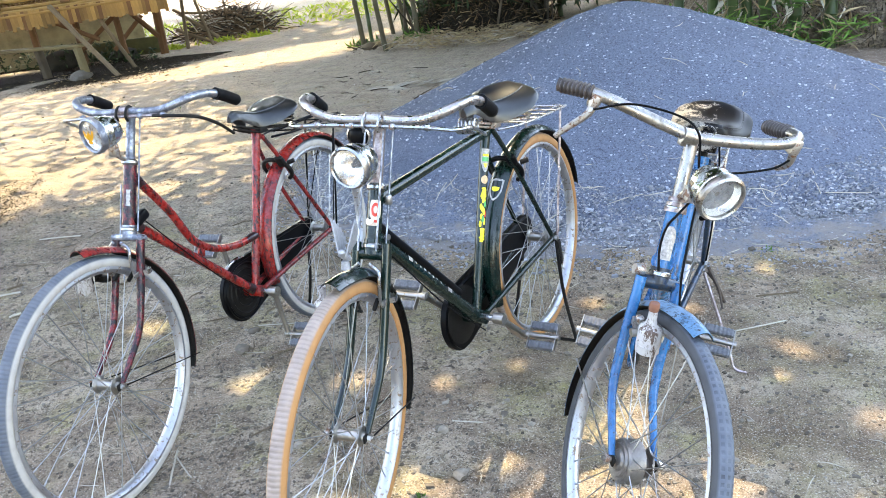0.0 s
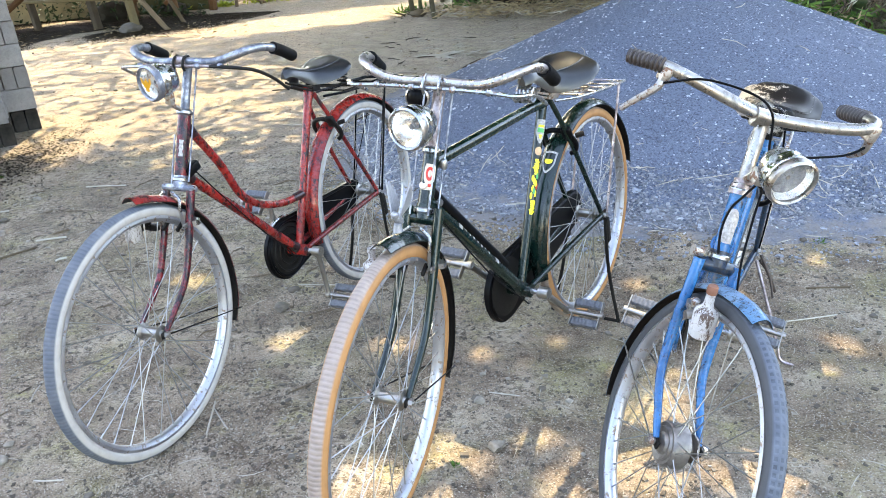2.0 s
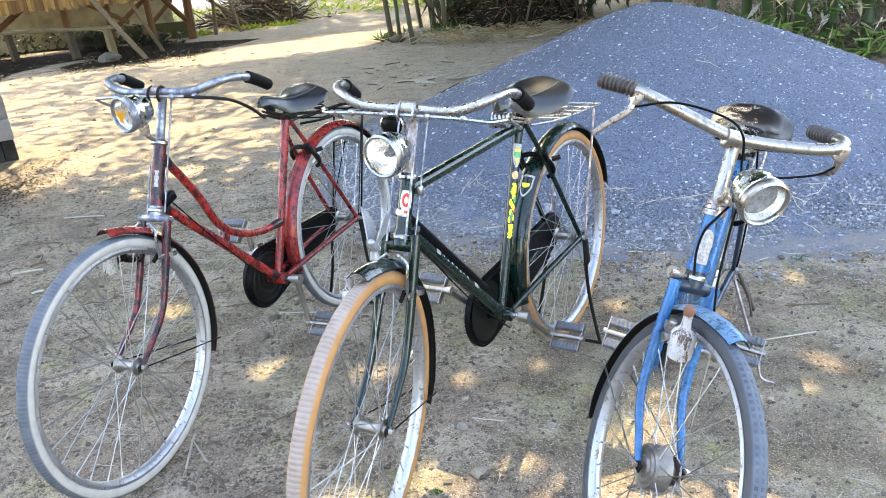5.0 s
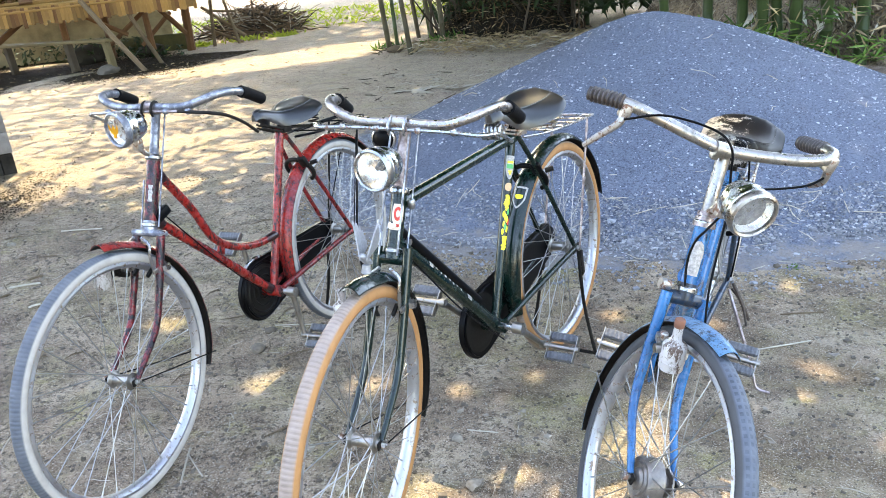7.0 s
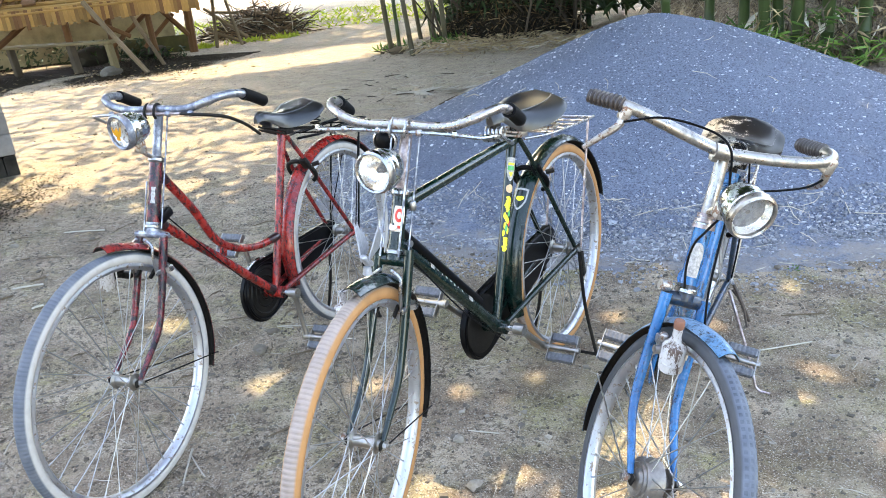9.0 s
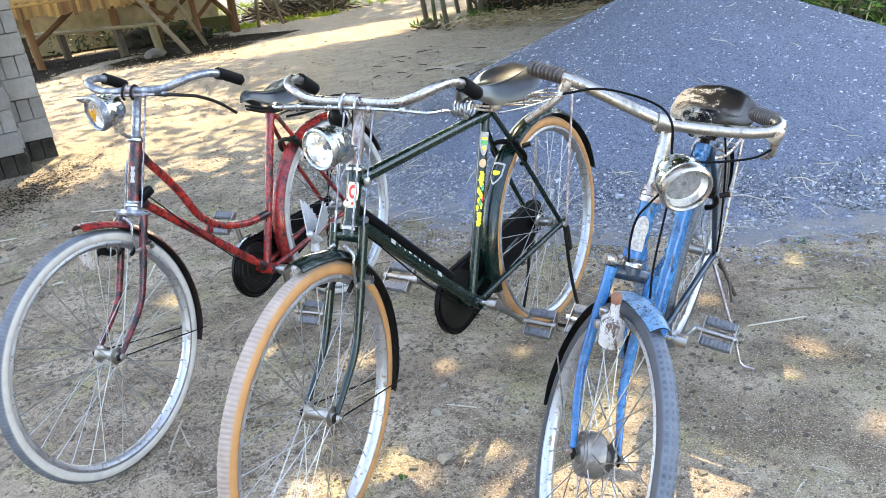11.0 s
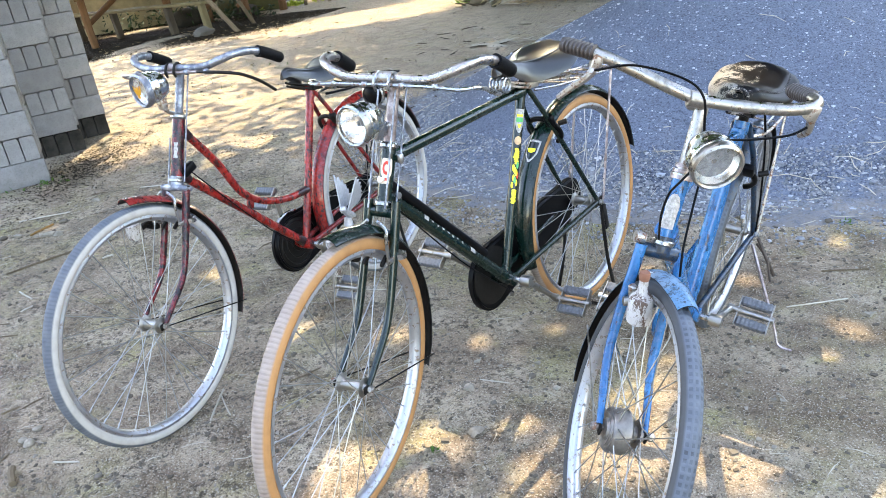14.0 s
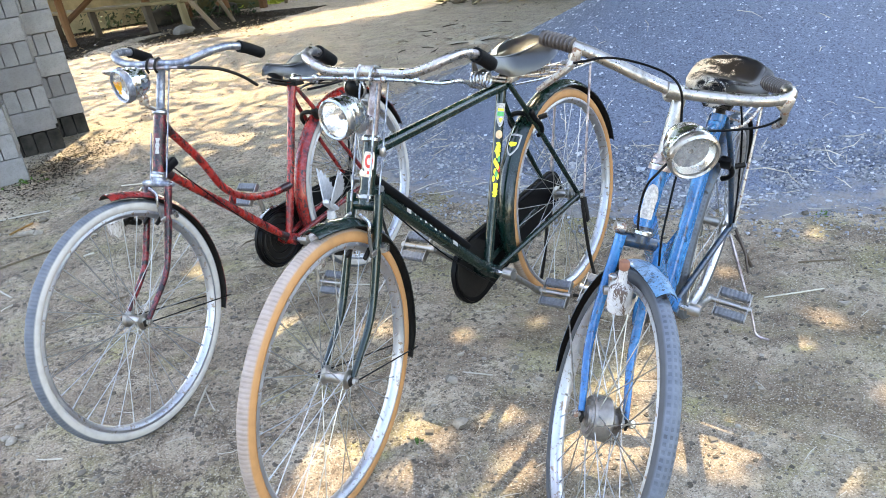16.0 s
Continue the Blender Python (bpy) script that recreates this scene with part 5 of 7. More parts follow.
def mudguard(name, parent, m, mat, r, a0, a1, width, crown=.014, label="", flare=0.0):
    line, wd, nr = [], [], []
    n = 30
    for i in range(n + 1):
        a = radians(a0 + (a1 - a0) * i / n)
        nv = Vector((math.cos(a), 0, math.sin(a)))
        e = min(i, n - i) / 3
        line.append(nv * (r + flare * max(0, 1 - i / 4)))
        wd.append(width * (0.80 + .20 * min(1, e)))
        nr.append(nv)
    g = part(name, strip(bmesh.new(), line, wd, .0014, nr, crown), mat, parent, label, m)
    part("mudguard_lining", strip(bmesh.new(), [p - q * .0022 for p, q in zip(line, nr)], [w * .985 for w in wd], .0008, nr, crown), DARKSTEEL, g, "dirty dark inside of the mudguard")
    return g


def coil(bm, a, b, r, turns, wire):
    a, b = Vector(a), Vector(b)
    d = (b - a)
    u = d.cross(Vector((0, 1, 0.3))).normalized()
    v = d.normalized().cross(u)
    n = turns * 10
    tube(bm, [a + d * (i / n) + (u * math.cos(2 * math.pi * i / 10) + v * math.sin(2 * math.pi * i / 10)) * r for i in range(n + 1)], wire, 5)


def saddle(parent, at, mat, length=.275, rear=.105, nose=.026, tilt=0.0, label="", thick=.020, under=DARKSTEEL, front_coil=False, piping=None, stub=False):
    """Sprung saddle with hanging skirts; at is the middle of its top, x runs forward. stub: a short broad nose with a sprung loop under it."""
    m = Matrix.Translation(at) @ Matrix.Rotation(radians(-tilt), 4, "Y")
    bm = bmesh.new()
    rows, n, c = [], 28, 20
    keys = ((0, .30), (.03, .62), (.08, .90), (.18, 1.0), (.38, 1.25))
    for i in range(n + 1):
        t = i / n
        x = length * (0.5 - t)
        if stub:
            f = min(1.0, t / .60)
            w = nose * (.35 + .65 * min(1, t / .08)) + (rear - nose) * f * f * (3 - 2 * f)
        elif t < .38:
            k = max(q for q in range(len(keys) - 1) if keys[q][0] <= t)
            f = (t - keys[k][0]) / (keys[k + 1][0] - keys[k][0])
            w = nose * (keys[k][1] + (keys[k + 1][1] - keys[k][1]) * f)
        else:
            f = min(1.0, (t - .38) / .44)
            w = nose * 1.25 + (rear - nose * 1.25) * f * f * (3 - 2 * f)
        e0, power = (.66, 3.4) if stub else (.86, 2)
        if t > e0:
            w *= max(.03, 1 - ((t - e0) / (1 - e0)) ** power) ** (1 / power)
        z = .010 * math.cos(math.pi * 2 * t) - .006 + .020 * t * t - (.018 * (1 - t / .10) ** 2 if t < .10 else 0)
        rows.append([])
        for j in range(c + 1):
            q = 2 * j / c - 1
            e, drop = min(1.0, abs(q) / .5), max(0.0, (abs(q) - .5) / .5)
            if stub:
                side = w * (.78 * math.sin(e * math.pi / 2) ** .9 + .22 * math.sin(drop * 2.2) / .81)
                fall = .009 * e ** 3 + thick * drop ** 1.2 * (.85 - .55 * t)
            else:
                side = w * (.56 * e + .44 * math.sin(drop * math.pi / 2))
                fall = .007 * e * e + thick * drop ** 1.15 * math.sin(math.pi * (.10 + .82 * t))
            rows[-1].append(bm.verts.new((x, math.copysign(side, q), z - fall)))
    for a, b in zip(rows, rows[1:]):
        for j in range(c):
            bm.faces.new((a[j], a[j + 1], b[j + 1], b[j]))
    bm.faces.new(rows[0])
    edge = [[r[k].co + Vector((0, 0, .001)) for r in rows[1:-1]] for k in (5, 15)]
    hem = [r[0].co.copy() for r in rows[9:]] + [r[-1].co.copy() for r in reversed(rows[9:])]
    bmesh.ops.solidify(bm, geom=bm.faces[:], thickness=.004)
    bmesh.ops.recalc_face_normals(bm, faces=bm.faces)
    top = part("saddle", bm, mat, parent, label, m)
    for line in edge:
        part("saddle_seam", tubes((line, .0011), n=5), mat, top)
    if piping:
        part("saddle_piping", tubes((hem, .0034), n=6), piping, top, "pale piping along the saddle's hem")
    rails = bmesh.new()
    low = -.030 - thick * .6
    for s in (-1, 1):
        tube(rails, curve_pts([(length * .42, s * .008, low + .010), (length * .15, s * .024, low - .010), (-.02, s * .026, low - .016), (-length * .25, s * .05, low - .020), (-length * .34, s * .075, low - .020)]), .0037, 6)
        tube(rails, curve_pts([(length * .40, s * .010, low - .002), (length * .1, s * .020, low - .024), (-.03, s * .022, low - .028)]), .0037, 6)
    tube(rails, [(-length * .34, -.085, low - .020), (-length * .34, .085, low - .020)], .004, 6)
    block(rails, (.045, .06, .022), (.0, 0, low - .020), bevel=.004)
    part("saddle_rail", rails, under, top)
    for s in (-1, 1):
        bm = bmesh.new()
        coil(bm, (-length * .36, s * .068, low - .024), (-length * .36, s * .068, -.012), .018, 5, .0032)
        part("saddle_spring", bm, under, top)
    if front_coil:
        bm = bmesh.new()
        coil(bm, (length * .44, -.03, -.066), (length * .44, .03, -.066), .021, 5, .0035)
        part("saddle_spring", bm, CHROME, top, "chrome front coil of the saddle")
    if stub:
        loop = bmesh.new()
        for k, rr in enumerate((.021, .015, .009)):
            tube(loop, [Vector((length * .5 + .004 - .006 * k, rr * 1.15 * math.cos(g), -.022 + rr * math.sin(g))) for g in (2 * math.pi * i / 20 for i in range(21))], .0042 - .0006 * k, 8)
        part("saddle_loop", loop, mat if piping else under, top, "rolled loop under the saddle's nose")
        part("saddle_socket", lathe(bmesh.new(), [(.016, -.006), (.016, .004), (.010, .0)], 16, "x", (length * .5 - .006, 0, -.022)), under, top)
    return top


def pedal(parent, at, side, mat=PEDAL_RUBBER, tilt=42):
    """Block pedal on its axle, tipped forward."""
    bm = tubes(([(0, 0, 0), (0, side * .106, 0)], [.0095, .0075]), n=10)
    for y in (.012, .100):
        block(bm, (.088, .003, .018), (0, side * y, 0), bevel=.001)
    tube(bm, [(0, side * .100, 0), (0, side * .110, 0)], .0095, 10)
    body = part("pedal", bm, ALLOY, parent, m=Matrix.Translation(at) @ Matrix.Rotation(radians(tilt), 4, "Y"))
    for s in (-1, 1):
        b2 = bmesh.new()
        rings = []
        for k in range(15):
            e = (.70 if k in (0, 14) else 1.0 if k % 2 else .90)
            rings.append([b2.verts.new((s * .031 + .0135 * e * p, side * (.014 + .006 * k), .0112 * e * q)) for p, q in ((-1, -.6), (-.7, -1), (.7, -1), (1, -.6), (1, .6), (.7, 1), (-.7, 1), (-1, .6))])
        for ra, rb in zip(rings, rings[1:]):
            for k in range(8):
                b2.faces.new((ra[k], ra[(k + 1) % 8], rb[(k + 1) % 8], rb[k]))
        b2.faces.new(rings[0])
        b2.faces.new(rings[-1])
        bmesh.ops.recalc_face_normals(b2, faces=b2.faces)
        part("pedal_block", b2, mat, body, smooth=False)
    return body


def lamp(parent, m, r, body_mat, ring_mat, back, face, band=None):
    """Bicycle headlamp; its face looks along +x, m places the middle of the face."""
    prof = [(.004, -back), (r * .40, -back + .003), (r * .66, -back * .88), (r * .84, -back * .68), (r * .93, -back * .48), (r * .955, -back * .46), (r * .955, -back * .42), (r * .96, -back * .25), (r * .985, -back * .23), (r * .985, -back * .19), (r * .96, -.012), (r * .90, -.006), (r * .88, -.012), (r * .84, -back * .5), (r * .5, -back * .86), (.003, -back * .94)]
    shell = part("headlamp", lathe(bmesh.new(), prof, 32, "x"), body_mat, parent, m=m)
    part("lamp_ring", lathe(bmesh.new(), [(r * .86, .004), (r * .93, .007), (r * 1.02, .003), (r * 1.045, -.006), (r * 1.0, -.013), (r * .95, -.013), (r * .95, -.003), (r * .86, -.001)], 36, "x", closed=True), ring_mat, shell, "bright metal ring round the lamp glass")
    bowl = [(r * .03, -.038), (r * .25, -.037), (r * .48, -.031), (r * .68, -.021), (r * .80, -.011), (r * .87, -.003), (r * .88, -.006), (r * .70, -.024), (r * .48, -.035), (r * .25, -.041), (r * .03, -.042)]
    part("reflector", lathe(bmesh.new(), bowl, 32, "x"), face, shell, "silvered reflector bowl")
    bulb = bmesh.new()
    lathe(bulb, [(.006, -.040), (.0105, -.038), (.0105, -.031), (.0070, -.027), (.0065, -.018), (.001, -.015)], 14, "x")
    part("bulb", bulb, RUST_BROWN, shell)
    g = part("lamp_glass", lathe(bmesh.new(), [(.001, .0085), (r * .5, .007), (r * .86, .002), (r * .86, .0), (r * .5, .005), (.001, .0065)], 32, "x"), GLASS, shell)
    g.visible_shadow = False
    if band:
        part("lamp_band", lathe(bmesh.new(), [(r * .86, -back * .34), (r * .90, -back * .33), (r * .93, -back * .22), (r * .90, -back * .21)], 32, "x"), band, shell)
    return shell


def plate(name, outline, mat, parent, y, depth, label="", m=None):
    """A flat plate in the x-z plane with rounded outline and thickness, round y."""
    bm = bmesh.new()
    a = [bm.verts.new((x, y - depth / 2, z)) for x, z in outline]
    b = [bm.verts.new((x, y + depth / 2, z)) for x, z in outline]
    bm.faces.new(a)
    bm.faces.new(b[::-1])
    for i in range(len(a)):
        j = (i + 1) % len(a)
        bm.faces.new((a[i], b[i], b[j], a[j]))
    bmesh.ops.recalc_face_normals(bm, faces=bm.faces)
    es = [e for e in bm.edges if len({v.co.y for v in e.verts}) == 1]
    bmesh.ops.bevel(bm, geom=es, offset=min(.009, depth * .3), segments=3, affect="EDGES")
    return part(name, bm, mat, parent, label, m)


def patch(parent, name, mat, a, b, r, width, bend, label, off=.0006, spin=0.0, shape=None):
    """A sticker wrapped round a tube from a to b (radius r): spin turns it round the tube, bend is half the angle that it covers."""
    a, b = Vector(a), Vector(b)
    d = (b - a).normalized()
    u = Vector((0, 1, 0))
    v = d.cross(u).normalized()
    bm = bmesh.new()
    n, c = 14, 8
    rows = []
    for i in range(n + 1):
        t = i / n
        f = shape(t) if shape else 1.0
        rows.append([bm.verts.new(a.lerp(b, t) + (u * math.cos(g) + v * math.sin(g)) * (r + off)) for g in (spin + bend * f * (2 * j / c - 1) for j in range(c + 1))])
    for p, q in zip(rows, rows[1:]):
        for j in range(c):
            bm.faces.new((p[j], p[j + 1], q[j + 1], q[j]))
    return part(name, bm, mat, parent, label)


def oval(t):
    return math.sqrt(max(.02, 1 - (2 * t - 1) ** 2))


def shield(t):
    return (1.0 if t > .45 else math.sqrt(max(.02, t / .45)))


class Bike:
    """Numbers and transforms that the parts of one bicycle share. x runs forward from the rear axle, y to its left, z up."""

    def __init__(self, label, x, y, yaw, lean, steer, base, big, bead, rear_z, paint):
        self.big, self.bead, self.base, self.rear_z, self.paint = big, bead, base, rear_z, paint
        self.root = tagged(new("bicycle"), label, "bicycle", "parked bicycles")
        self.root.matrix_basis = Matrix.Translation((x, y, 0)) @ Matrix.Rotation(radians(yaw), 4, "Z") @ Matrix.Rotation(radians(lean), 4, "X")
        u = Vector((-math.cos(HEAD), 0, math.sin(HEAD)))
        n = Vector((math.sin(HEAD), 0, math.cos(HEAD)))
        hub = Vector((base, 0, big))
        foot = -RAKE * n
        self.fork = Matrix.Translation(hub + foot) @ Matrix.Rotation(radians(steer), 4, u) @ Matrix.Translation(-foot)
        self.along = u

    def axis(self, z):
        """A point of the steering axis at height z, in the frame's coordinates."""
        return Vector((self.base - RAKE * math.sin(HEAD) - (z - self.big + RAKE * math.cos(HEAD)) / math.tan(HEAD), 0, z))

    def faxis(self, z):
        """The same in the front hub's coordinates."""
        return Vector((-RAKE * math.sin(HEAD) - (z + RAKE * math.cos(HEAD)) / math.tan(HEAD), 0, z))

    def fpart(self, name, bm, mat, label="", parent=None):
        return part(name, bm, mat, parent or self.root, label, None if parent else self.fork)


def frame_of(bk, bb, seat_top, head_low, head_top, bars, stay_top, r=.0145, lug_mat=None, stay_mat=None, head_mat=None):
    """Head tube, bottom bracket and lugs as the frame; each tube is a part of it."""
    p = bk.paint
    bm = bmesh.new()
    lo, hi = bk.axis(head_low), bk.axis(head_top)
    tube(bm, [lo, hi], .0185, 16)
    frame_ob = part("frame", bm, head_mat or p, bk.root, "worn painted steel frame")
    part("bottom_bracket", tubes(([Vector((bb[0], -.036, bb[2])), Vector((bb[0], .036, bb[2]))], .021), n=16), p, frame_ob)
    for q in (lo, hi):
        cup = bmesh.new()
        tube(cup, [q - bk.along * .008, q - bk.along * .003, q + bk.along * .004, q + bk.along * .010], [.018, .0235, .0235, .018], 18)
        part("headset_cup", cup, CHROME, frame_ob, "chromed headset cup")
    part("seat_tube", tubes(([bb, seat_top], r), ([Vector(seat_top).lerp(Vector(bb), .06), seat_top], r * 1.25), n=14), p, frame_ob)
    for nm, ctrl, rr in bars:
        line = curve_pts(ctrl, 8) if len(ctrl) > 2 else [Vector(c) for c in ctrl]
        b2 = tubes((line, rr), n=14)
        tb = part(nm, b2, p, frame_ob)
        for q, w in ((line[0], line[1]), (line[-1], line[-2])):
            b3 = bmesh.new()
            d = (w - q).normalized()
            tube(b3, [q, q + d * .032, q + d * .050], [rr * 1.22, rr * 1.2, rr * 1.02], 14)
            part("lug", b3, lug_mat or p, tb)
    for s in (-1, 1):
        part("chain_stay", tubes((curve_pts([(bb[0] - .01, s * .022, bb[2]), (bb[0] - .16, s * .034, bb[2] + (bk.rear_z - bb[2]) * .35), (.0, s * .058, bk.rear_z)]), .0095), n=10), stay_mat or p, frame_ob)
        part("seat_stay", tubes((curve_pts([(stay_top[0], s * .018, stay_top[2]), (stay_top[0] * .72, s * .040, bk.rear_z + (stay_top[2] - bk.rear_z) * .70), (.0, s * .058, bk.rear_z)]), .0078), n=10), stay_mat or p, frame_ob)
        drop = bmesh.new()
        block(drop, (.05, .005, .028), (.0, s * .060, bk.rear_z), bevel=.002)
        part("dropout", drop, DARKSTEEL, frame_ob)
    return frame_ob


def fork_of(bk, crown_z, crown_mat, blade_mat, top_z, stem_r=.0125, stem_mat=CHROME, barrel=False, gap=.050, rise=.022):
    a = bk.faxis(crown_z)
    bm = bmesh.new()
    if barrel:
        tube(bm, [a + Vector((0, y, 0)) for y in (-gap, -gap + .007, -gap + .012, gap - .012, gap - .007, gap)], [.0115, .0125, .0150, .0150, .0125, .0115], 14)
    else:
        block(bm, (.034, .108, .020), a, Matrix.Rotation(radians(-23), 3, "Y"), .009)
    tube(bm, [a, a + bk.along * .035], .021, 14)
    f = bk.fpart("fork", bm, crown_mat, "fork crown and blades")
    for s in (-1, 1):
        ctrl = [a + bk.along * (rise if barrel else 0) + Vector((.006 if barrel else 0, s * (gap - .004), .008)), bk.faxis(crown_z * .58) + Vector((.001, s * (gap - .001), 0)), bk.faxis(crown_z * .30) + Vector((.008, s * gap, 0)), (-.047, s * gap, .038), (-.006, s * gap, .004)]
        line = curve_pts(ctrl, 7)
        n = len(line)
        part("fork_blade", tubes((line, [.0125 - .0055 * i / (n - 1) for i in range(n)]), n=12), blade_mat, f)
        tip = bmesh.new()
        block(tip, (.03, .006, .02), (0, s * gap, 0), bevel=.003)
        part("fork_tip", tip, DARKSTEEL, f)
    s2 = bmesh.new()
    tube(s2, [a + bk.along * .03, bk.faxis(top_z) + Vector((0, 0, 0))], stem_r, 14)
    part("stem", s2, stem_mat, f, "chromed handlebar stem")
    return f


def bar_of(bk, half, right, r, mat, grip_mat, stem_top, clamp_mat=CHROME, ribs=0, grip_len=.11):
    """Handlebar through half (left side) and right, each from the clamp outwards; the last bit of each carries a grip."""
    hl, hr = curve_pts(half, 6), curve_pts(right, 6)
    bm = bmesh.new()
    tube(bm, list(reversed(hr)) + hl[1:], r, 12)
    bar = bk.fpart("handlebar", bm, mat, "worn metal handlebar")
    cl = bmesh.new()
    tube(cl, [Vector(half[0]) + Vector((0, -.017, 0)), Vector(half[0]) + Vector((0, .017, 0))], r * 1.32, 14)
    tube(cl, [Vector(half[0]), Vector(stem_top)], .013, 12)
    block(cl, (.018, .016, .03), Vector(half[0]) + Vector((-.016, 0, -.012)), bevel=.003)
    part("bar_clamp", cl, clamp_mat, bar)
    for line in (hl, hr):
        acc, pts = 0.0, [line[-1]]
        for a, b in zip(reversed(line[:-1]), reversed(line[1:])):
            acc += (a - b).length
            pts.append(a)
            if acc > grip_len:
                break
        g = bmesh.new()
        end = pts[0] + (pts[0] - pts[1]).normalized() * .006
        if ribs:
            line2, rr = [end], [r * 1.2]
            for i in range(ribs * 4 + 1):
                t = i / (ribs * 4) * (len(pts) - 1)
                k = min(int(t), len(pts) - 2)
                line2.append(pts[k].lerp(pts[k + 1], t - k))
                rr.append(r * (1.36 if i % 4 in (1, 2) else 1.06))
            tube(g, line2, rr, 14)
        else:
            tube(g, [end] + pts, [r * 1.1] + [r * 1.48] * (len(pts) - 1) + [r * 1.55], 14)
        part("grip", g, grip_mat, bar)
    return bar


def crank_set(bk, bb, left, right, ring_r=.095):
    d = bmesh.new()
    lathe(d, [(.02, -.047), (ring_r, -.046), (ring_r + .004, -.044), (ring_r, -.042), (.02, -.041)], 40, centre=(bb[0], 0, bb[2]))
    c = part("chainwheel", d, DARKSTEEL, bk.root)
    ax = bmesh.new()
    tube(ax, [Vector((bb[0], -.075, bb[2])), Vector((bb[0], .085, bb[2]))], .009, 12)
    part("crank_axle", ax, CHROME, c)
    for s, to in ((1, left), (-1, right)):
        a = Vector((bb[0], s * .078, bb[2]))
        b = Vector((to[0], s * .090, to[1]))
        bm = bmesh.new()
        tube(bm, [a, a.lerp(b, .08), a.lerp(b, .9), b], [.016, .011, .0085, .012], 10)
        tube(bm, [a - Vector((0, .016, 0)), a + Vector((0, .016, 0))], .0175, 14)
        tube(bm, [b - Vector((0, .008, 0)), b + Vector((0, .008, 0))], .0125, 12)
        cr = part("crank", bm, ALLOY, c, "pitted steel crank")
        pedal(cr, b + Vector((0, s * .008, 0)), s)
    return c


def teardrop(bb, hub, r0, r1, n=14):
    """Outline of a chain case: a large round at bb, a small one at hub."""
    d = Vector((hub[0] - bb[0], hub[1] - bb[1]))
    t = math.atan2(d.y, d.x)
    s = math.asin((r0 - r1) / d.length)
    out = []
    for i in range(n + 1):
        a = t + math.pi / 2 + s * -1 + (math.pi + 2 * s) * i / n
        out.append((bb[0] + r0 * math.cos(a), bb[1] + r0 * math.sin(a)))
    for i in range(n // 2 + 1):
        a = t - math.pi / 2 + s + (math.pi - 2 * s) * i / (n // 2)
        out.append((hub[0] + r1 * math.cos(a), hub[1] + r1 * math.sin(a)))
    return out


def rack_of(bk, mat, front, rear, width=.12, rails=5, strut_mat=None):
    f, r = Vector(front), Vector(rear)
    bm = bmesh.new()
    hw = width / 2
    outline = [f + Vector((0, .02, 0)), f.lerp(r, .25) + Vector((0, hw, .0)), r + Vector((.02, hw, 0)), r + Vector((0, hw * .7, 0)), r + Vector((0, -hw * .7, 0)), r + Vector((.02, -hw, 0)), f.lerp(r, .25) + Vector((0, -hw, 0)), f + Vector((0, -.02, 0))]
    tube(bm, curve_pts(outline, 4), .0045, 8)
    rk = part("carrier_rack", bm, mat, bk.root, "wire carrier rack over the rear wheel")
    for k in range(rails):
        t = .28 + .68 * k / max(1, rails - 1)
        p = f.lerp(r, t)
        part("rack_rod", tubes(([p + Vector((0, -hw, 0)), p + Vector((0, hw, 0))], .003), n=6), mat, rk)
    for s in (-.3, .3):
        part("rack_rod", tubes(([f.lerp(r, .25) + Vector((0, width * s, 0)), r + Vector((.004, width * s, 0))], .003), n=6), mat, rk)
    for s in (-1, 1):
        part("rack_strut", tubes(([r + Vector((.05, s * hw, 0)), Vector((-.02, s * .066, bk.rear_z))], .0042), n=8), strut_mat or mat, rk)
    return rk


def stays_of(guard, r, a, ends, mat=BLACK):
    """Thin stays from the axle out to the mudguard."""
    for s in (-1, 1):
        e = Vector((r * math.cos(radians(a)), s * .030, r * math.sin(radians(a))))
        part("mudguard_stay", tubes(([Vector((ends[0], s * ends[1], ends[2])), e], .0021), n=6), mat, guard)


def rod_brake(bk, z):
    """Stirrup brake on the front rim with its two pads and the rod up to the bar."""
    bm = bmesh.new()
    a = bk.faxis(z)
    top = a + Vector((.026, 0, .066))
    for s in (-1, 1):
        tube(bm, curve_pts([top + Vector((0, s * .012, 0)), top + Vector((.0, s * .034, -.02)), a + Vector((.034, s * .037, .02)), a + Vector((.030, s * .034, -.035))], 5), .0044, 8)
    st = bk.fpart("brake_stirrup", bm, CHROME, "chromed rod-brake stirrup")
    for s in (-1, 1):
        b2 = bmesh.new()
        block(b2, (.034, .009, .011), a + Vector((.034, s * .024, -.034)), Matrix.Rotation(radians(28), 3, "Y"), .003)
        part("brake_pad", b2, DARKSTEEL, st)
        cl = bmesh.new()
        lathe(cl, [(.0165, -.007), (.0165, .007)], 12, "z", a + Vector((.0, s * .049, -.03)))
        block(cl, (.05, .006, .014), a + Vector((.02, s * .044, -.03)), bevel=.002)
        part("brake_guide", cl, CHROME, st)
    return st


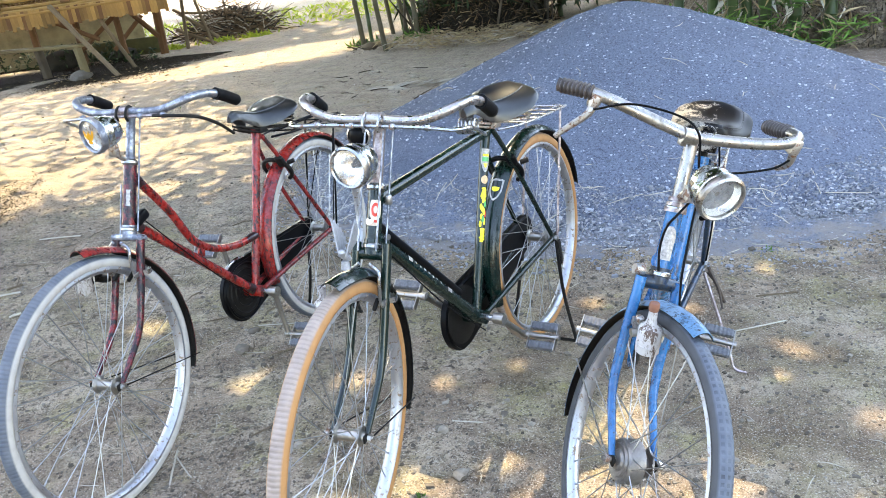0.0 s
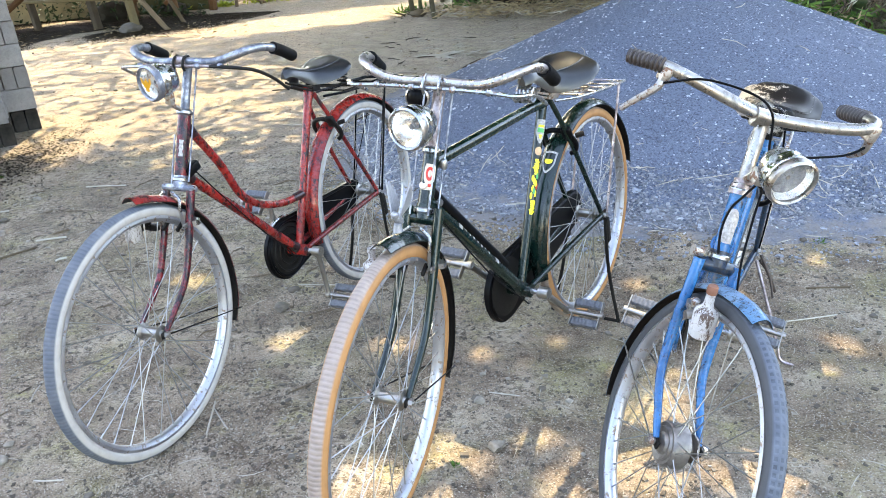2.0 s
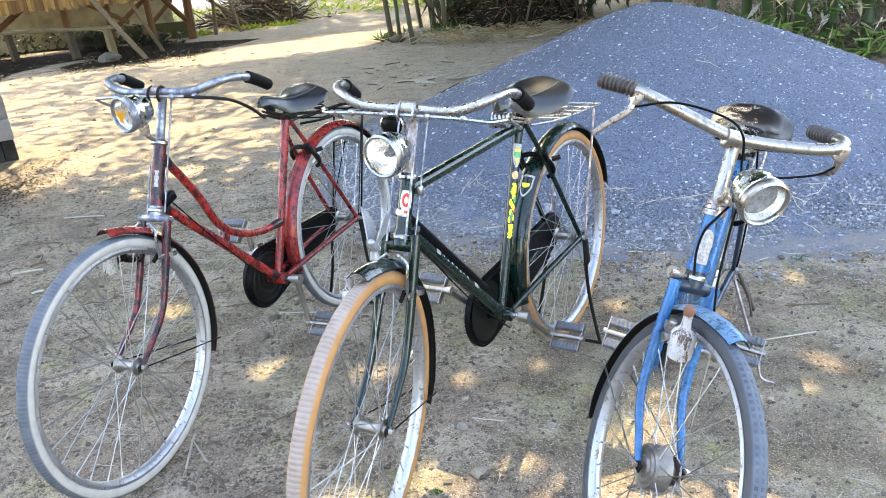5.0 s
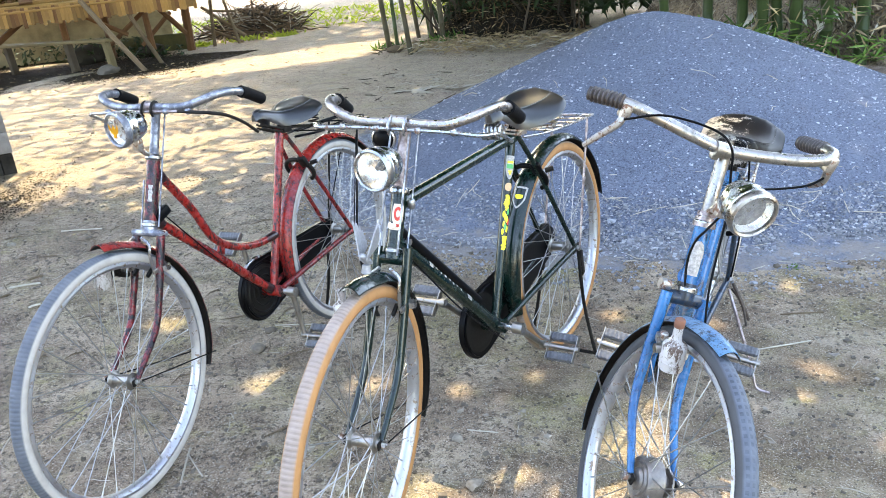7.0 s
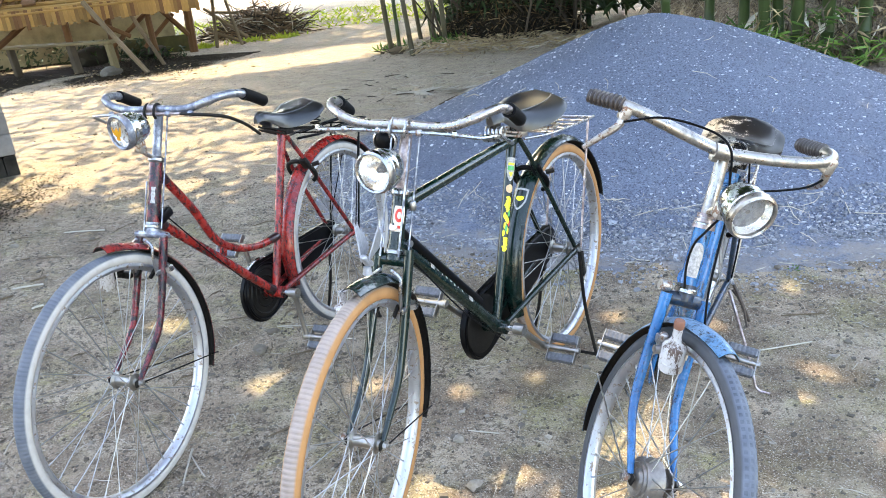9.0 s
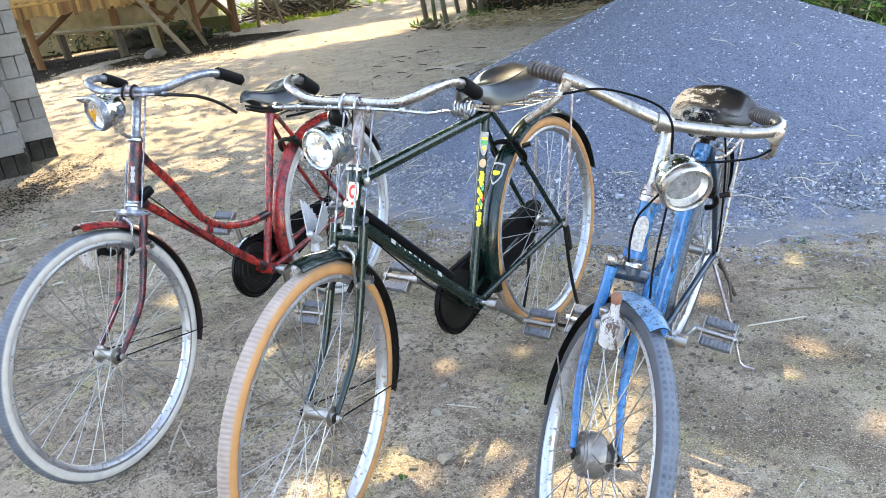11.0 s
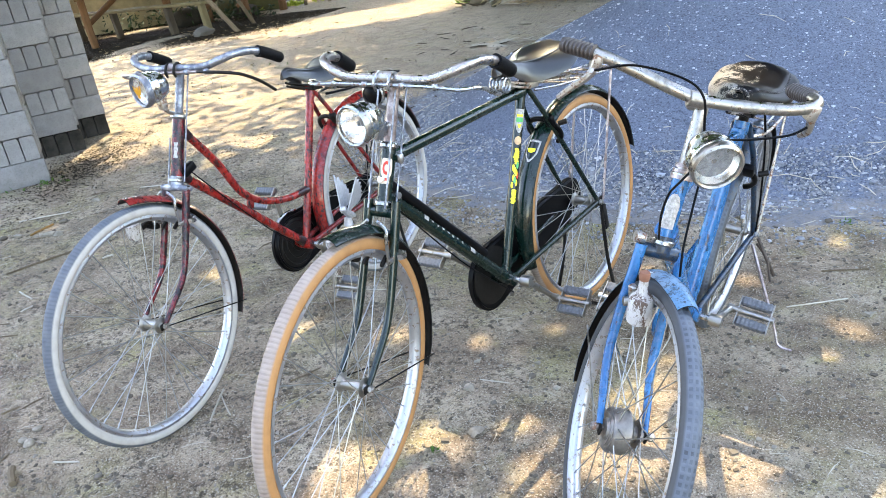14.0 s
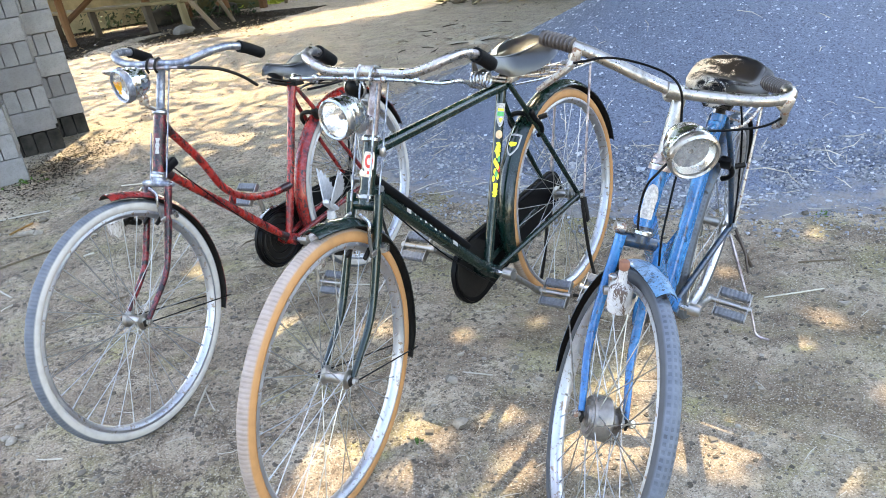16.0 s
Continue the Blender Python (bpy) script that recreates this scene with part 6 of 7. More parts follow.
def bottle_dynamo(bk, at, r):
    """Small dynamo hung beside the tyre from a hinged bracket on the fork blade."""
    bm = bmesh.new()
    lathe(bm, [(.003, -.034), (r * .3, -.034), (r * .32, -.026), (r * .92, -.025), (r, -.021), (r, .012), (r * 1.05, .013), (r * 1.05, .017), (r * .9, .020), (r * .45, .030), (r * .38, .046), (r * .5, .047), (r * .5, .058)], 20, "z", at)
    dy = bk.fpart("front_dynamo", bm, FLAKED_PAINT, "dusty pale bottle dynamo beside the front brake")
    arm = bmesh.new()
    block(arm, (.046, .012, .016), at + Vector((-.034, .012, .004)), Matrix.Rotation(radians(14), 3, "Y"), .003)
    block(arm, (.018, .034, .020), at + Vector((-.056, .022, -.008)), bevel=.004)
    tube(arm, [at + Vector((-.040, .002, -.004)), at + Vector((-.040, .024, -.004))], .007, 10)
    part("dynamo_bracket", arm, DARKSTEEL, dy)
    return dy


def cable(bk, pts, r=.0028, mat=None, fork=True, name="brake_cable"):
    bm = tubes((curve_pts(pts, 8), r), n=6)
    if fork:
        return bk.fpart(name, bm, mat or BLACK)
    return part(name, bm, mat or BLACK, bk.root)


def stand_pair(bk, feet_x):
    bm = bmesh.new()
    tube(bm, [Vector((feet_x, -.13, .012)), Vector((feet_x, .13, .012))], .006, 8)
    for s in (-1, 1):
        tube(bm, curve_pts([(.0, s * .068, bk.rear_z), (feet_x * .5, s * .085, bk.rear_z * .5), (feet_x, s * .125, .008)], 5), .0062, 8)
        block(bm, (.022, .010, .09), (-.01, s * .074, bk.rear_z - .055), Matrix.Rotation(radians(8), 3, "Y"), .003)
    return part("stand", bm, DARKSTEEL, bk.root, "dark steel double-leg rear stand")


def ring_lock(bk, angle, mat, label):
    """Horseshoe lock round the rear tyre on the seat stays."""
    a = radians(angle)
    rad, tan = Vector((math.cos(a), 0, math.sin(a))), Vector((-math.sin(a), 0, math.cos(a)))
    c = Vector((0, 0, bk.rear_z)) + rad * (bk.big - .005)
    bm = bmesh.new()
    tube(bm, [c + Vector((0, 1, 0)) * .054 * math.sin(t) + rad * .054 * math.cos(t) for t in (radians(-150 + 300 * i / 24) for i in range(25))], .0082, 10)
    lk = part("ring_lock", bm, mat, bk.root, label)
    b2 = bmesh.new()
    block(b2, (.046, .032, .020), c + rad * .044 + Vector((0, .036, 0)), Matrix.Rotation(-a, 3, "Y"), .007)
    part("lock_body", b2, mat, lk)
    b3 = bmesh.new()
    tube(b3, [c + rad * .035 + Vector((0, .062, 0)), c + rad * .035 + tan * .012 + Vector((0, .085, 0))], .008, 8)
    part("lock_key", b3, DARKSTEEL, lk)
    return lk


def roadster_bar(cx, cz, rise=.024, back=.205):
    half = [(cx, 0, cz), (cx, .07, cz - .003), (cx - .003, .120, cz + .001), (cx - .013, .165, cz + rise * .58), (cx - .040, .196, cz + rise), (cx - .09, .212, cz + rise * .95), (cx - .14, .222, cz + rise * .35), (cx - back, .230, cz - rise * .9)]
    return half, [(x, -y, z) for x, y, z in half]


# tyres
TYRE_TAN = tyre_rubber("tan_wall_tyre", (0.33, 0.155, 0.052), (0.245, 0.192, 0.158), 0.3505, (0.330, 0.272, 0.232))
TYRE_WHITE = tyre_rubber("white_wall_tyre", (0.36, 0.335, 0.30), (0.072, 0.084, 0.102), 0.3465, (0.135, 0.142, 0.155))
TYRE_GREY = tyre_rubber("grey_black_tyre", (0.045, 0.048, 0.052), (0.065, 0.078, 0.098), 0.318, (0.13, 0.15, 0.175), True)
PAINTED_RIM = old_chrome("flaking_silver_rim", 0.56, (0.44, 0.455, 0.49), 0.38, (0.20, 0.15, 0.11))


def red_bicycle():
    bk = Bike("old red ladies' bicycle with white-wall tyres on dirt", -.618, 3.366, -94.3, 1.4, 5.9, 1.168, .359, .324, .372, RED)
    bb = Vector((.470, 0, .315))
    frame_of(bk, bb, Vector((.262, 0, .84)), .725, .900, [
        ("top_tube", [bk.axis(.872), (.765, 0, .722), (.700, 0, .600), (.613, 0, .536), (.502, 0, .503), (.402, 0, .498)], .0128),
        ("down_tube", [bk.axis(.745), bb], .0145)], Vector((.262, 0, .82)), lug_mat=LUG_BLACK, stay_mat=RED_GRIMY, head_mat=RED_DARK)
    root = bk.root
    clip = bmesh.new()
    block(clip, (.026, .012, .05), (.675, 0, .558), Matrix.Rotation(radians(-20), 3, "Y"), .004)
    part("tube_bridge", clip, RED, root)
    wheel("front_wheel", root, bk.fork, bk.big, bk.bead, TYRE_WHITE, PAINTED_RIM, label="silver steel front wheel rim")
    wheel("rear_wheel", root, Matrix.Translation((0, 0, bk.rear_z)), bk.big, bk.bead, TYRE_WHITE, PAINTED_RIM, axle=.075, label="silver steel rear wheel rim")
    fork_of(bk, .345, GREY_BAR, RED_DARK, .662, stem_mat=GREY_BAR, gap=.045)
    g = mudguard("front_mudguard", root, bk.fork, RED_GRIMY, .382, 94, 203, .058, .016, "red front mudguard darkened at its end", .006)
    stays_of(g, .380, 196, (0, .054, 0))
    g2 = mudguard("rear_mudguard", root, Matrix.Translation((0, 0, bk.rear_z)), RED, .384, -12, 160, .060, .017, "glossy red rear mudguard")
    stays_of(g2, .383, 118, (0, .064, 0))
    half, right = roadster_bar(-.345, .680)
    bar = bar_of(bk, half, right, .0115, GREY_BAR, RUBBER, bk.faxis(.662), STEM_BROWN, grip_len=.085)
    # rod levers under the bar
    for s in (-1, 1):
        part("brake_lever", tubes((curve_pts([(-.328, s * .10, .669), (-.322, s * .15, .668), (-.328, s * .20, .664), (-.365, s * .226, .650), (-.43, s * .236, .615), (-.485, s * .242, .574)], 6), .0048), n=8), RUSTY if s < 0 else DARKSTEEL, bar)
        for y in (.06, .135):
            col = bmesh.new()
            lathe(col, [(.006, s * y - .008), (.009, s * y - .004), (.009, s * y + .004), (.006, s * y + .008)], 10, centre=(-.328, 0, .669))
            part("lever_guide", col, GREY_BAR, bar)
    part("lever_rod", tubes(([(-.328, -.115, .669), (-.328, .115, .669)], .0050), n=8), STEM_BROWN, bar, "brake rod along the underside of the bar")
    for y in (-.016, .016):
        kn = bmesh.new()
        tube(kn, curve_pts([(-.326, y, .656), (-.321, y, .672), (-.331, y, .689), (-.346, y, .6935), (-.358, y, .684)], 5), .0038, 8)
        part("clamp_hook", kn, DARKSTEEL, bar)
    lm = Matrix.Translation((-.205, -.008, .646)) @ Matrix.Rotation(radians(-15), 4, "Z") @ Matrix.Rotation(radians(3), 4, "Y")
    lamp(root, bk.fork @ lm, .0480, LAMP_METAL, GREY_BAR, .082, MIRROR_BOWL, RUSTY)
    star = bmesh.new()
    right_half = [(.003, .012), (.010, .004), (.016, .016), (.022, .018), (.020, .004), (.012, -.008), (.007, -.010), (.009, -.018), (.003, -.020)]
    pts = [(0, .016)] + right_half + [(-x, z) for x, z in reversed(right_half)]
    vs = [star.verts.new((.0095, x, z)) for x, z in pts]
    star.faces.new(vs)
    bmesh.ops.solidify(star, geom=star.faces[:], thickness=.001)
    part("lamp_emblem", star, ORANGE, root, "yellow emblem on the lamp glass", bk.fork @ lm)
    br = bmesh.new()
    tube(br, curve_pts([(-.262, -.01, .612), (-.268, 0, .575), (-.30, 0, .552), bk.faxis(.548)], 5), .0065, 8)
    block(br, (.022, .022, .03), (-.266, -.004, .592), bevel=.004)
    bk.fpart("lamp_bracket", br, RUSTY)
    rod_brake(bk, .285)
    bottle_dynamo(bk, Vector((-.100, -.080, .256)), .0235)
    for o, y, top in ((.022, -.012, .49), (-.006, .026, .655)):
        cable(bk, [bk.faxis(top) + Vector((o, y, 0)), bk.faxis(.45) + Vector((o, y, 0)), bk.faxis(.36) + Vector((o, y, 0))], .0024, GREY_BAR, name="brake_rod")
    cable(bk, [bk.axis(.76) + Vector((-.01, .022, 0)), Vector((.70, .020, .51)), Vector((.52, .024, .31))], .0022, BLACK, fork=False)
    clamp = bmesh.new()
    block(clamp, (.055, .026, .028), bk.axis(.752) + Vector((-.028, .012, -.006)), Matrix.Rotation(radians(20), 3, "Y"), .006)
    part("brake_pivot", clamp, BLACK, root)
    patch(root, "head_badge", PALE_BADGE, bk.axis(.785), bk.axis(.828), .0185, .02, .34, "worn pale head badge", spin=-1.0, shape=lambda t: .55 + .45 * abs(math.sin(7 * t + 1)))
    saddle(root, Vector((.245, 0, .918)), SADDLE_HIDE, .290, .108, .026, 6, "dark glossy sprung saddle", thick=.050)
    post = tubes(([(.262, 0, .82), (.246, 0, .872)], .0125), n=12)
    part("seat_post", post, DARKSTEEL, root)
    crank_set(bk, bb, (.462, .145), (.478, .485), .09)
    plate("chain_case", teardrop((bb.x, bb.z), (0, bk.rear_z), .112, .045), DULL_BLACK, root, -.058, .030, "black dented chain case")
    for r in (.03, .055, .08, .1):
        ring = bmesh.new()
        lathe(ring, [(r - .004, .0), (r, .004), (r + .004, .0), (r, -.003)], 40, centre=(bb.x, -.042, bb.z), closed=True)
        part("case_ring", ring, DARKSTEEL if r < .1 else BLACK, root)
    edge = bmesh.new()
    tube(edge, arc_pts(.116, 60, 185, 24, -.058, (bb.x, bb.z)), .006, 8)
    part("case_edge", edge, CHROME, root, "chrome front edge of the chain case")
    rack_of(bk, BLACK, (.21, 0, .80), (-.20, 0, .785), .13, 4)
    ring_lock(bk, 58, DARKSTEEL, "rusty dark ring lock on the seat stays")
    stand_pair(bk, .02)
    return bk


def green_bicycle():
    bk = Bike("dark green roadster bicycle with tan-wall tyres on dirt", .294, 3.231, -101.18, 1.14, 13.5, 1.168, .359, .324, .388, GREEN)
    bb = Vector((.492, 0, .325))
    root = bk.root
    frame_of(bk, bb, Vector((.282, 0, .862)), .728, .856, [
        ("top_tube", [bk.axis(.828), Vector((.290, 0, .838))], .0150), ("down_tube", [bk.axis(.748), bb], .0175)], Vector((.282, 0, .842)))
    wheel("front_wheel", root, bk.fork, bk.big, bk.bead, TYRE_TAN, PAINTED_RIM, label="silver steel front wheel rim")
    wheel("rear_wheel", root, Matrix.Translation((0, 0, bk.rear_z)), bk.big, bk.bead, TYRE_TAN, PAINTED_RIM, axle=.078, label="silver steel rear wheel rim")
    fork_of(bk, .352, GREEN, GREEN, .640, .0145, STEM_BROWN, True, .042)
    g = mudguard("front_mudguard", root, bk.fork, GREEN, .384, 88, 205, .060, .017, "bottle green front mudguard", .008)
    stays_of(g, .382, 200, (0, .054, 0))
    mudguard("rear_mudguard", root, Matrix.Translation((0, 0, bk.rear_z)), GREEN, .386, -14, 168, .062, .018, "bottle green rear mudguard")
    half, right = roadster_bar(-.318, .655, .028, .205)
    bar = bar_of(bk, half, right, .0118, PALE_BAR, RUBBER, bk.faxis(.640), RUSTY, grip_len=.078)
    for s in (-1, 1):
        part("brake_lever", tubes((curve_pts([(-.30, s * .0, .643), (-.296, s * .12, .643), (-.294, s * .195, .640), (-.34, s * .226, .634), (-.44, s * .232, .592)], 6), .0052), n=8), CHROME, bar, "chrome rod-brake lever under the bar")
        for y in (.05, .135):
            col = bmesh.new()
            lathe(col, [(.006, s * y - .007), (.0085, s * y - .004), (.0085, s * y + .004), (.006, s * y + .007)], 10, centre=(-.297, 0, .643))
            part("lever_guide", col, CHROME, bar)
    for s in (-1, 1):
        part("brake_hook", tubes((curve_pts([(-.292, s * .018, .630), (-.288, s * .019, .650), (-.306, s * .020, .670), (-.330, s * .021, .660), (-.334, s * .022, .630)], 5), .0034), n=8), CHROME, bar)
    lm = Matrix.Translation((-.150, -.001, .589)) @ Matrix.Rotation(radians(-12), 4, "Z") @ Matrix.Rotation(radians(2), 4, "Y")
    lamp(root, bk.fork @ lm, .0470, LAMP_METAL, CHROME, .080, MIRROR_BOWL)
    br = bmesh.new()
    tube(br, curve_pts([(-.215, -.005, .565), (-.255, .0, .55), bk.faxis(.545)], 5), .008, 8)
    block(br, (.05, .016, .035), (-.262, 0, .545), bevel=.005)
    bk.fpart("lamp_bracket", br, CHROME)
    rod_brake(bk, .285)
    bottle_dynamo(bk, Vector((-.105, -.078, .262)), .0200)
    for o, y in ((.034, -.024), (.030, .020), (-.006, .031)):
        cable(bk, [bk.faxis(.628) + Vector((o, y, 0)), bk.faxis(.5) + Vector((o, y, 0)), bk.faxis(.37) + Vector((o, y, 0))], .0025, GREY_BAR, name="brake_rod")
    nut = bmesh.new()
    lathe(nut, [(.006, -.012), (.0085, -.008), (.0085, .008), (.006, .012)], 10, "z", bk.faxis(.47) + Vector((-.006, .031, 0)))
    bk.fpart("rod_nut", nut, CHROME)
    # ring of the bell behind the stem
    bell = bmesh.new()
    lathe(bell, [(.001, .014), (.016, .012), (.026, .004), (.028, -.004), (.024, -.006), (.001, -.004)], 24, "x", (-.325, -.046, .612))
    rimb = bmesh.new()
    lathe(rimb, [(.026, .006), (.030, .004), (.030, -.004), (.026, -.006)], 24, "x", (-.325, -.046, .612), True)
    bb_ = bk.fpart("bell", bell, BLACK, "dark bell with a bright rim behind the stem")
    part("bell_rim", rimb, CHROME, bb_)
    # white bird ornament on the mudguard
    bird_ornament(bk)
    # pump and its pegs along the down tube
    a, b = bk.axis(.742) + Vector((-.008, 0, .040)), Vector((.575, 0, .440))
    pump = part("pump", tubes(([a, b], .0140), ([a, a.lerp(b, .05)], .0155), n=14), BLACK, root, "black tyre pump along the down tube")
    cap = bmesh.new()
    tube(cap, [a + (a - b).normalized() * .012, a + (b - a).normalized() * .006], .011, 12)
    part("pump_cap", cap, PAPER, pump)
    d = (bb - bk.axis(.748))
    for k, t in enumerate((.24, .30, .34, .38, .42, .46, .50, .54, .62)):
        q = bk.axis(.748) + d * t
        patch(root, "frame_lettering", PALE_BADGE, q, q + d.normalized() * ((.020 if k in (0, 8) else .009) * (1 + .3 * math.sin(5 * k))), .0175, .01, (.36 if k in (0, 8) else .15 + .05 * math.sin(3 * k)), "worn pale lettering", spin=-.45 + .08 * math.sin(4 * k))
    bolt = bmesh.new()
    tube(bolt, [bk.axis(.742) + Vector((-.02, .012, .0)), bk.axis(.742) + Vector((-.02, .032, .0))], .008, 8)
    part("brake_pivot", bolt, CHROME, root)
    # stickers on head and seat tubes
    patch(root, "head_sticker", PAPER, bk.axis(.772), bk.axis(.828), .0185, .02, .75, "cream oval head sticker", spin=-.9, shape=lambda t: .66 if t < .3 else .66 + .34 * math.sqrt(max(0, 1 - ((t - .62) / .40) ** 2)))
    patch(root, "head_sticker_mark", PAPER, bk.axis(.799), bk.axis(.815), .0185, .02, .24, "pale centre of the head sticker", .0016, spin=-.9, shape=oval)
    patch(root, "head_sticker_mark", SCARLET, bk.axis(.792), bk.axis(.822), .0185, .02, .5, "red mark on the head sticker", .0012, spin=-.9, shape=oval)
    patch(root, "head_sticker_mark", SCARLET, bk.axis(.779), bk.axis(.785), .0185, .02, .38, "red mark on the head sticker", .0012, spin=-.9)
    sa, sb = bb, Vector((.282, 0, .862))
    far = sb - sa
    patch(root, "seat_tube_sticker", PALE_BADGE, sa + far * .745, sa + far * .865, .0145, .02, .95, "pale shield sticker on the seat tube", .0006, spin=-.75, shape=shield)
    patch(root, "sticker_mark", YELLOW, sa + far * .768, sa + far * .79, .0145, .02, .42, "yellow tip of the shield", .0010, spin=-.75, shape=lambda t: .3 + .7 * t)
    patch(root, "sticker_mark", YELLOW, sa + far * .826, sa + far * .838, .0145, .02, .62, "yellow top of the shield", .0010, spin=-.75)
    patch(root, "sticker_mark", LEAFGREEN, sa + far * .800, sa + far * .821, .0145, .02, .70, "dark band of the shield", .0010, spin=-.75)
    patch(root, "seat_tube_sticker", PEACH, sa + far * .685, sa + far * .728, .0145, .02, .75, "peach sticker on the seat tube", .0006, spin=-.75, shape=oval)
    rn = random.Random(8)
    for lo, hi in ((.585, .665), (.385, .455)):
        for k in range(8):
            t = lo + (hi - lo) * k / 8
            patch(root, "sticker_letter", YELLOW, sa + far * t, sa + far * (t + .0125), .0145, .02, rn.uniform(.42, .72), "yellow letter stroke", .0006, spin=-.75 + rn.uniform(-.15, .15), shape=oval)
    for k in range(9):
        t = .462 + .115 * k / 9
        patch(root, "sticker_figure", (YELLOW, YELLOW, LEAFGREEN, YELLOW, SCARLET, YELLOW)[k % 6], sa + far * t, sa + far * (t + .034), .0145, .02, .27, "coloured feather of the sticker", .0006 + .0002 * (k % 3), spin=-.75 + .16 * ((k * 5) % 7 - 3), shape=oval)
    # shield on the rear mudguard
    for r, s, mat, lab in ((.3872, 1.0, PALE_BADGE, "cream shield sticker"), (.3880, .80, GREEN, "dark field of the shield"), (.3886, .62, YELLOW, "yellow band of the shield")):
        bm = bmesh.new()
        n, c = 10, 6
        rows = []
        for i in range(n + 1):
            t = i / n
            w = .019 * s * shield(t)
            ang = radians(43.5 + (t - .5) * 11 * s * (0.35 if mat == YELLOW else 1))
            rows.append([bm.verts.new(((r - .018 * ((w * (2 * j / c - 1) + .004) / .031) ** 2) * math.cos(ang), w * (2 * j / c - 1) + .004, (r - .018 * ((w * (2 * j / c - 1) + .004) / .031) ** 2) * math.sin(ang) + bk.rear_z)) for j in range(c + 1)])
        for p, q in zip(rows, rows[1:]):
            for j in range(c):
                bm.faces.new((p[j], p[j + 1], q[j + 1], q[j]))
        part("mudguard_sticker", bm, mat, root, lab)
    saddle(root, Vector((.258, 0, .938)), SADDLE_HIDE, .305, .118, .030, 4, "glossy black sprung saddle", thick=.060, under=RUSTY, front_coil=True)
    part("seat_post", tubes(([(.282, 0, .85), (.264, 0, .892)], .0128), n=12), CHROME, root)
    crank_set(bk, bb, (.368, .212), (.616, .438), .09)
    plate("chain_case", teardrop((bb.x - .008, bb.z - .010), (-.01, bk.rear_z + .01), .106, .062), DULL_BLACK, root, -.058, .032, "black chain case")
    rack_of(bk, PALE_BAR, (.25, 0, .832), (-.20, 0, .80), .125, 5, strut_mat=STEM_BROWN)
    ring_lock(bk, 58, BLACK, "black ring lock on the seat stays")
    clip = bmesh.new()
    lathe(clip, [(.0125, -.006), (.0125, .006)], 12, "x", (.235, .032, .345))
    part("cable_clip", clip, ALLOY, root)
    stand_pair(bk, .03)
    cable(bk, [bk.axis(.735) + Vector((-.01, .026, -.02)), Vector((.70, .026, .47)), Vector((.50, .030, .285))], .0022, BLACK, fork=False)
    return bk


def bird_ornament(bk):
    """Cast white bird with raised wings, one plain mesh."""
    bm = bmesh.new()
    base = Vector((-.080, .0, .388))
    tube(bm, [base + Vector((0, 0, -.006)), base + Vector((.0, 0, .012))], [.011, .008], 10)
    tube(bm, curve_pts([base + Vector((-.030, 0, .004)), base + Vector((-.004, 0, .020)), base + Vector((.012, 0, .036)), base + Vector((.024, 0, .040))], 5), [.003, .005, .007] + [.0085] * 9 + [.007, .006, .004, .002], 8)
    for s in (-1, 1):
        foot = base + Vector((.004, s * .006, .026))
        out = Vector((0, s * .26, 0))
        edge = []
        for k in range(13):
            a = radians(100 + 62 * k / 12)
            rr = (.082 - .034 * k / 12) * (1.0 if k % 2 == 0 else .86)
            edge.append(foot + (Vector((math.cos(a), 0, math.sin(a))) + out * math.sin(a)) * rr)
        f0 = [bm.verts.new(foot + Vector((.008, -s * .001, 0)))] + [bm.verts.new(p) for p in edge]
        f1 = [bm.verts.new(v.co + Vector((0, s * .0035, 0))) for v in f0]
        for i in range(1, 13):
            bm.faces.new((f0[0], f0[i], f0[i + 1]))
            bm.faces.new((f1[0], f1[i + 1], f1[i]))
            bm.faces.new((f0[i], f1[i], f1[i + 1], f0[i + 1]))
        bm.faces.new((f0[0], f1[0], f1[1], f0[1]))
        bm.faces.new((f0[13], f1[13], f1[0], f0[0]))
    bmesh.ops.recalc_face_normals(bm, faces=bm.faces)
    o = bk.fpart("bird_ornament", bm, WHITE_METAL, "white cast bird ornament on the front mudguard")
    return o


